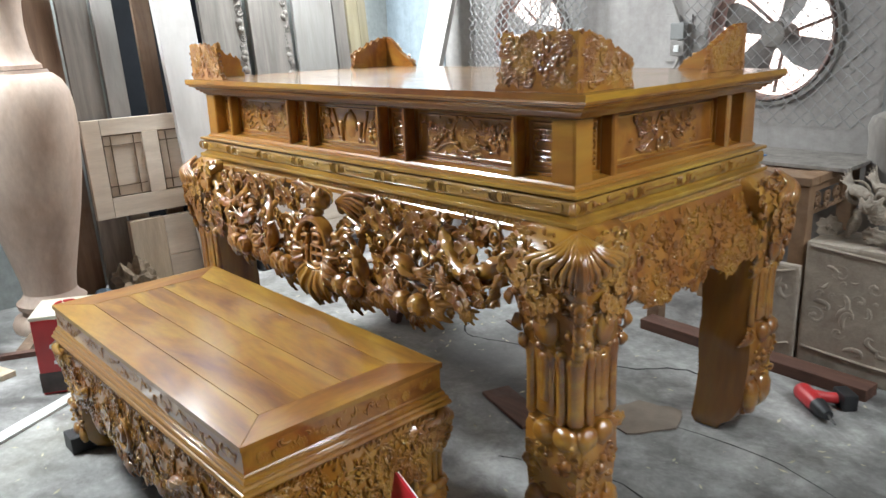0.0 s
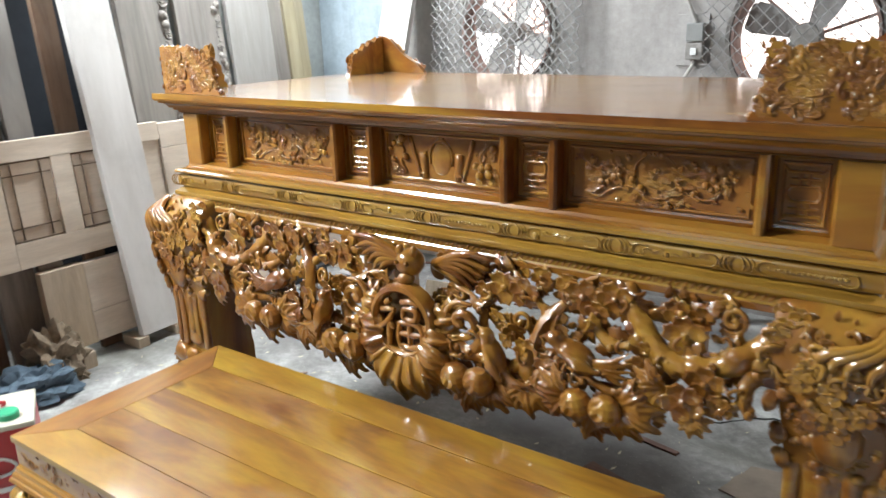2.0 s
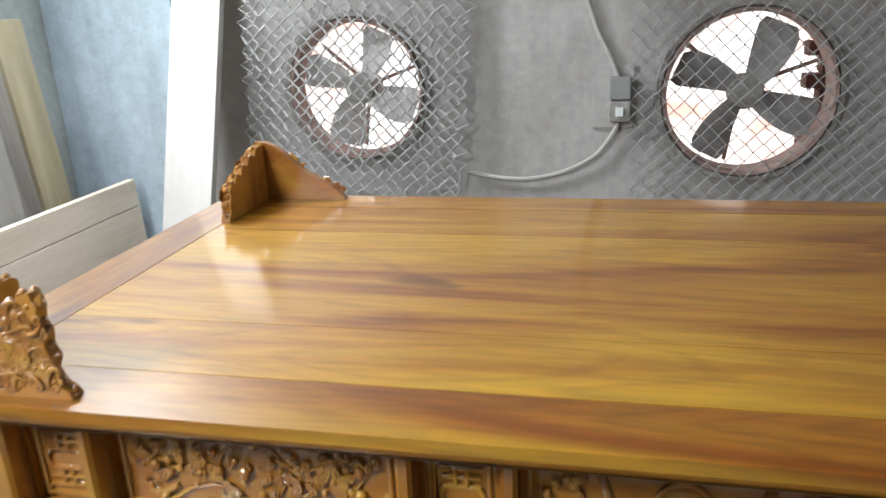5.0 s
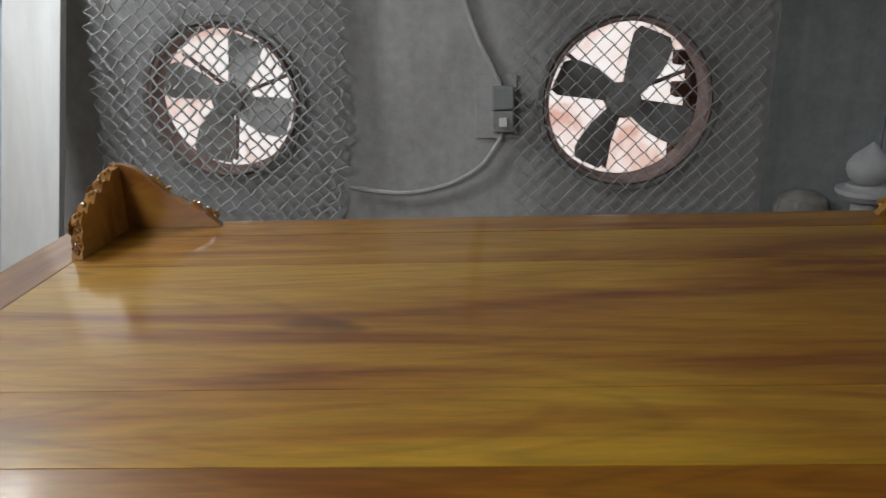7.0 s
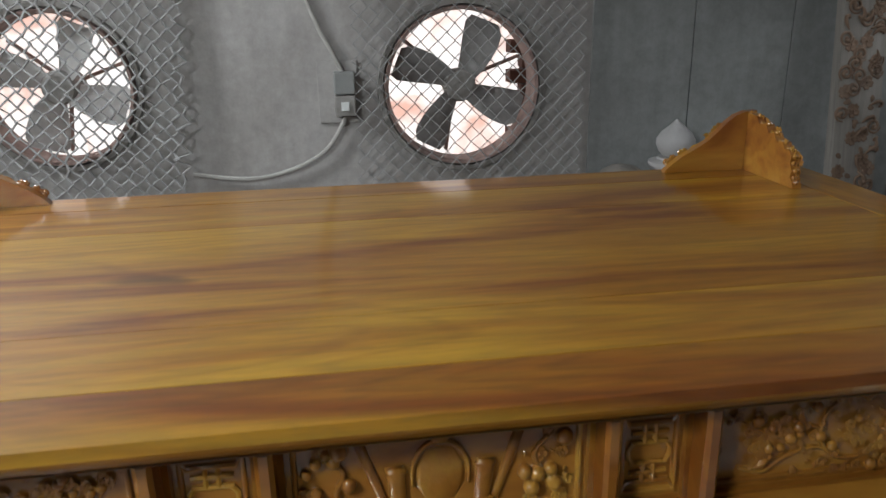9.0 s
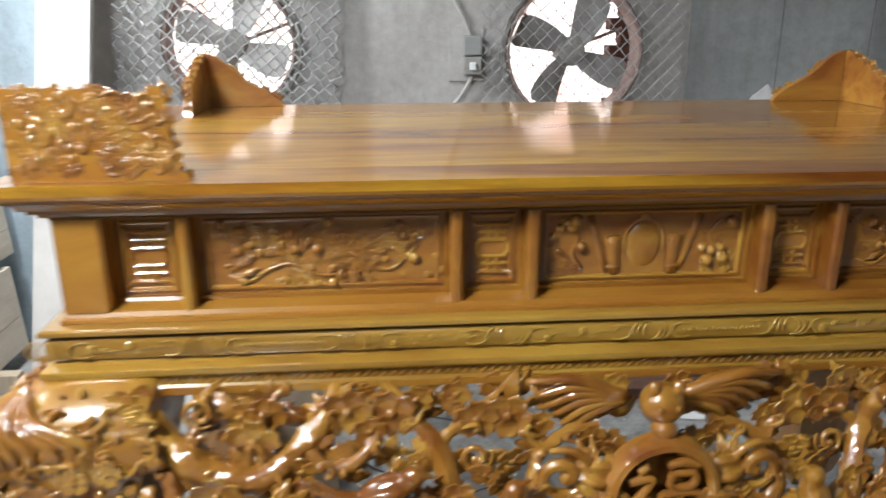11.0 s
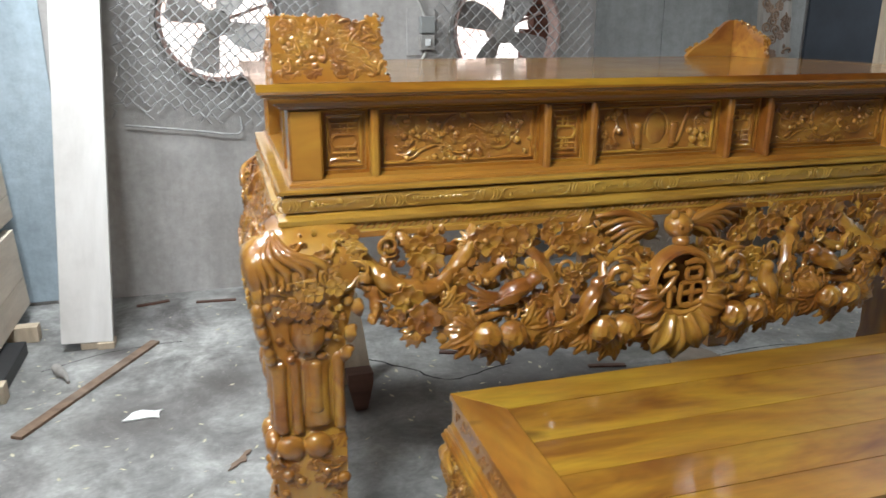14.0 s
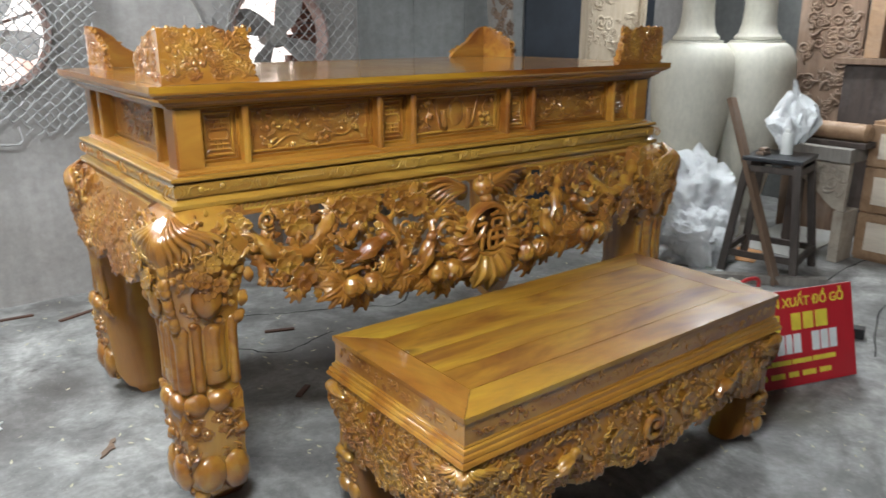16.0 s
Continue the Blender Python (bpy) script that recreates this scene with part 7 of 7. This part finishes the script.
for v in bag.verts:
    p = v.co.copy()
    u = (p.z + 1) / 2
    w = 0.055 + 0.095 * math.sin(min(1, u * 1.25) * math.pi) ** 0.8 - 0.04 * u
    d = 1 + 0.35 * noise.noise(p * 2.4) + 0.2 * noise.noise(p * 6)
    v.co = Vector((3.70 + p.x * w * d + 0.10 * math.sin(u * 2.6), 0.41 + p.y * w * d + 0.02 * u, 0.70 + 0.40 * u + 0.05 * noise.noise(p * 3)))
tagged(part("plastic_bag", bag, FILM, smooth=25), "clear plastic bag standing on the stool", "plastic bag")

# sign
sign = thing("shop_sign", (2.17, -0.47, 0), "red shop sign sheet with yellow and white lettering on the floor", "sign")
a, u_, v_ = Vector((1.895, -0.423, 0.004)), Vector((0.787, -0.252, 0)).normalized(), Vector((0.01, 0.094, 0.41)).normalized()
n_ = u_.cross(v_)
SM = Matrix((u_, v_, n_)).transposed().to_4x4()
SM.translation = a
SW, SH = 0.70, 0.395
bm = one_box(0, SW, 0, SH, -0.008, 0, 0.001, SM)
part("sheet", bm, SIGNRED, sign)
bm = one_box(0.0, SW, 0, SH, -0.012, -0.0085, 0.0, SM)
part("backing", bm, WHITE, sign, "white backing sheet")


def sign_text(body, x, y, size, mat_, stretch=1.0):
    cu = bpy.data.curves.new("lettering", "FONT")
    cu.body, cu.size, cu.extrude, cu.offset = body, size, 0.0006, 0.0012
    ob = new("lettering_curve", cu)
    me = bpy.data.meshes.new_from_object(ob.evaluated_get(bpy.context.evaluated_depsgraph_get()))
    bpy.data.objects.remove(ob)
    me.name = "lettering"
    me.materials.clear()
    me.materials.append(mat_)
    me.transform(SM @ Matrix.Translation((x, y, 0.0012)) @ Matrix.Diagonal((stretch, 1, 1, 1)))
    ob = new("lettering", me)
    ob.parent = sign
    ob.matrix_parent_inverse = sign.matrix_basis.inverted()
    return ob


def sign_bars(x0, widths, y0, y1, mat_, gap):
    for w in widths:
        part("bar", one_box(x0, x0 + w, y0, y1, 0.0004, 0.0016, 0, SM), mat_, sign)
        x0 += w + gap


sign_text("SẢN XUẤT ĐỒ GỖ", 0.222, 0.328, 0.052, SIGNYELLOW, 0.98)
sign_bars(0.154, (0.042, 0.046, 0.05), 0.230, 0.300, SIGNYELLOW, 0.012)
sign_bars(0.374, (0.048, 0.052, 0.062), 0.230, 0.300, SIGNYELLOW, 0.012)
sign_bars(0.074, (0.038,) * 4, 0.135, 0.215, WHITE, 0.008)
sign_bars(0.294, (0.038, 0.03, 0.038), 0.135, 0.215, WHITE, 0.008)
sign_bars(0.474, (0.038,) * 3, 0.135, 0.215, WHITE, 0.008)
sign_bars(0.134, (0.12, 0.10, 0.10, 0.12), 0.092, 0.112, SIGNYELLOW, 0.006)
sign_bars(0.074, (0.07, 0.07, 0.07, 0.05, 0.07, 0.06), 0.038, 0.060, SIGNYELLOW, 0.02)

sack = crumple("cream_sack", (2.42, -0.10, 0), (0.27, 0.17, 0.20), plain("cream_sacking", (0.52, 0.47, 0.38), 0.85, vary=0.25), "cream sack lying behind the sign", "sack", 12, 4, 0.12)
bm = bmesh.new()
tube(bm, [(2.52, -0.08, 0.20), (2.53, -0.09, 0.26), (2.58, -0.10, 0.275), (2.64, -0.11, 0.26), (2.65, -0.11, 0.19)], [0.010, 0.010], 8, 5)
part("handle", bm, REDTIN, sack, "red loop handle", smooth=True)

# floor boards and sheets on the right
FLOORSHEET = plain("pale_floor_sheet", (0.40, 0.39, 0.36), 0.7, vary=0.25, scale=3)
tagged(part("grey_timber", one_box(-0.42, 0.42, -0.03, 0.03, 0, 0.05, 0.004, pose(3.28, 0.30, 0, 0, 0, -48)), GREYWOOD), "grey timber lying by the stool", "timber")
tagged(part("orange_card", one_box(-0.15, 0.15, -0.1, 0.1, 0, 0.006, 0.001, pose(3.75, 0.62, 0.001, 0, 0, 20)), plain("orange_card", (0.55, 0.28, 0.12), 0.8)), "orange-brown card on the floor", "card")
tagged(part("floor_sheet", one_box(-0.55, 0.55, -0.22, 0.22, 0, 0.012, 0.002, pose(4.45, 0.62, 0.001, 0, 0, 6)), FLOORSHEET), "pale sheet lying on the floor", "sheet")
tagged(part("white_sheet", one_box(-0.14, 0.14, -0.1, 0.1, 0, 0.008, 0.001, pose(3.36, 0.62, 0.001, 0, 0, 30)), WHITE), "white card lying on the floor", "card")
tagged(part("black_scrap", one_box(-0.03, 0.03, -0.03, 0.03, 0, 0.05, 0.004, pose(2.97, -0.45, 0, 0, 0, 20)), BLACK), "small black block on the floor", "block")

# stacked joinery by the right wall
RX = 4.25
unit = thing("cabinet_carcass", (4.6, 0.1, 0), "unfinished brown cabinet carcass with drawers", "cabinet")
for z0, z1 in ((0.02, 0.30), (0.31, 0.58), (0.59, 0.84)):
    part("drawer_front", one_box(RX - 0.02, RX, -0.62, 0.16, z0, z1, 0.004), RAWBROWN, unit)
    part("drawer_panel", one_box(RX - 0.028, RX - 0.0205, -0.56, 0.10, z0 + 0.05, z1 - 0.05, 0.003), PALEWOOD_LONG, unit)
part("carcass", one_box(RX + 0.001, RX + 0.5, -0.62, 0.16, 0, 0.86, 0.004), RAWBROWN, unit)
plank("pale_board", (RX - 0.06, -0.12, 0.865), (RX + 0.12, -0.14, 1.45), 0.22, 0.025, PALEWOOD, "pale board standing on the cabinet", (0, 1, 0))
shelf = thing("wall_cabinet", (4.75, 0.3, 0), "dusty brown cabinet with an arched niche on a dark base", "cabinet")
DARKBASE = raw_wood("dark_brown_wood", (0.05, 0.035, 0.03), (0.12, 0.085, 0.07), (6, 6, 1), 3, 0.7, 0.3)
part("base", one_box(4.76, 5.2, 0.17, 0.62, 0, 1.16, 0.004), DARKBASE, shelf)
part("top", one_box(4.70, 5.25, -0.45, 0.66, 1.161, 1.20, 0.004), BROWNWOOD, shelf)
for y0, y1, z0, z1 in ((0.42, 0.52, 1.201, 1.72), (-0.35, -0.25, 1.201, 1.72), (-0.249, 0.419, 1.56, 1.72)):
    part("niche_frame", one_box(4.78, 5.15, y0, y1, z0, z1, 0.006), RAWBROWN, shelf)
part("niche_back", one_box(5.10, 5.14, -0.249, 0.419, 1.201, 1.559), DARKBASE, shelf)
part("cornice", one_box(4.74, 5.18, -0.40, 0.57, 1.721, 1.76, 0.008), RAWBROWN, shelf)
big = plank("carved_screen", (4.72, 0.70, 0), (4.98, 0.86, 2.0), 0.42, 0.05, BROWNWOOD, "large brown pierced carved screen leaning back", (0.25, -1, 0))
m = big.children[0].matrix_basis
face = 1 if (m.to_3x3() @ Vector((0, -1, 0))).x < 0 else -1
k = Soup()
rng = random.Random(22)
for i in range(120):
    k.add(rng.choice((SCROLL, CURL, SCROLL, TOOTHED)), m @ Matrix.Translation((rng.uniform(-0.18, 0.18), -face * 0.027, rng.uniform(0.55, 1.9))) @ pose(0, 0, 0, 0, rng.uniform(0, 360), 0) @ Matrix.Diagonal((0.045, 0.04 * face, 0.045, 1)))
k.part("relief", BROWNWOOD, big, "pierced scroll relief", "stuff")
roll = thing("carved_roll", (4.3, 0.35, 0.7), "carved wooden roll on a dark plinth", "carved roll")
bm = bmesh.new()
pts, rad = [], []
for i in range(25):
    pts.append((4.16, 0.55 - 0.42 * i / 24, 0.79))
    rad.append(0.052 + 0.006 * (i % 2) - (0.012 if i in (0, 24) else 0))
tube(bm, pts, rad, 16, 0)
part("body", bm, RAWBROWN, roll, smooth=40)
part("plinth", one_box(4.09, 4.23, 0.12, 0.56, 0.705, 0.738, 0.004), DARKBASE, roll)
stand = thing("carved_bracket", (4.25, 0.37, 0), "bare carved scroll bracket under a wooden shelf", "bracket")
part("shelf_board", one_box(4.02, 4.249, 0.165, 0.62, 0.62, 0.704, 0.006), GREYWOOD, stand)
bm = bmesh.new()
prof = [(0.60, 0.619), (0.175, 0.619), (0.18, 0.32), (0.24, 0.33), (0.30, 0.37), (0.35, 0.42), (0.42, 0.47), (0.52, 0.53)]
loft(bm, [[Vector((x, y, z)) for y, z in prof] for x in (4.06, 4.10)])
part("scroll_board", bm, CARVEDRAW, stand)
k = Soup()
for i in range(22):
    y = rng.uniform(0.2, 0.5)
    z = rng.uniform(0.619 - 0.26 * (0.6 - y) / 0.4, 0.6)
    k.add(rng.choice((SCROLL, CURL)), Matrix.Translation((4.058, y, z)) @ pose(0, 0, 0, 0, 0, -90) @ pose(0, 0, 0, 0, rng.uniform(0, 360), 0) @ Matrix.Diagonal((0.04, 0.03, 0.04, 1)))
k.part("relief", CARVEDRAW, stand, "pierced scrolls", "stuff")
part("foot", one_box(4.05, 4.24, 0.17, 0.23, 0, 0.319, 0.004), CARVEDRAW, stand)
part("foot", one_box(4.13, 4.24, 0.52, 0.58, 0, 0.619, 0.004), DARKBASE, stand)


# ---- the groups of stock, each set to its place round the tables ----
def middle(ob):
    obs = [ob] if ob.type == "MESH" else [c for c in ob.children if c.type == "MESH"]
    pts = [o.matrix_world @ Vector(c) for o in obs for c in o.bound_box]
    return sum(pts, Vector()) / max(1, len(pts))


bpy.context.view_layer.update()
for ob in [o for o in scene.objects if o.parent is None and o.type in {"MESH", "EMPTY"} and o.name.split(".")[0] not in {"floor", "wall_back", "wall_left", "wall_right", "wall_front", "ceiling", "backdrop", "wall_sheet", "tarpaulin", "wood_shavings", "altar_table", "low_table", "exhaust_fan", "wire_net", "bent_wire", "switch_box", "cable"}]:
    c = middle(ob)
    if c.x < -0.85:
        ob.location += Vector((0.08, 0.02, 0))
    elif c.x > 1.8 and c.y < 1.62 and not (c.y > 1.2 and c.x < 2.5):
        ob.location += Vector((-0.09, -0.025, 0))
    elif c.x > 1.0 and c.y > 0.5 and not ob.name.startswith("turned_post"):
        ob.location.x += 0.08 if c.x < 2.9 else 0.0
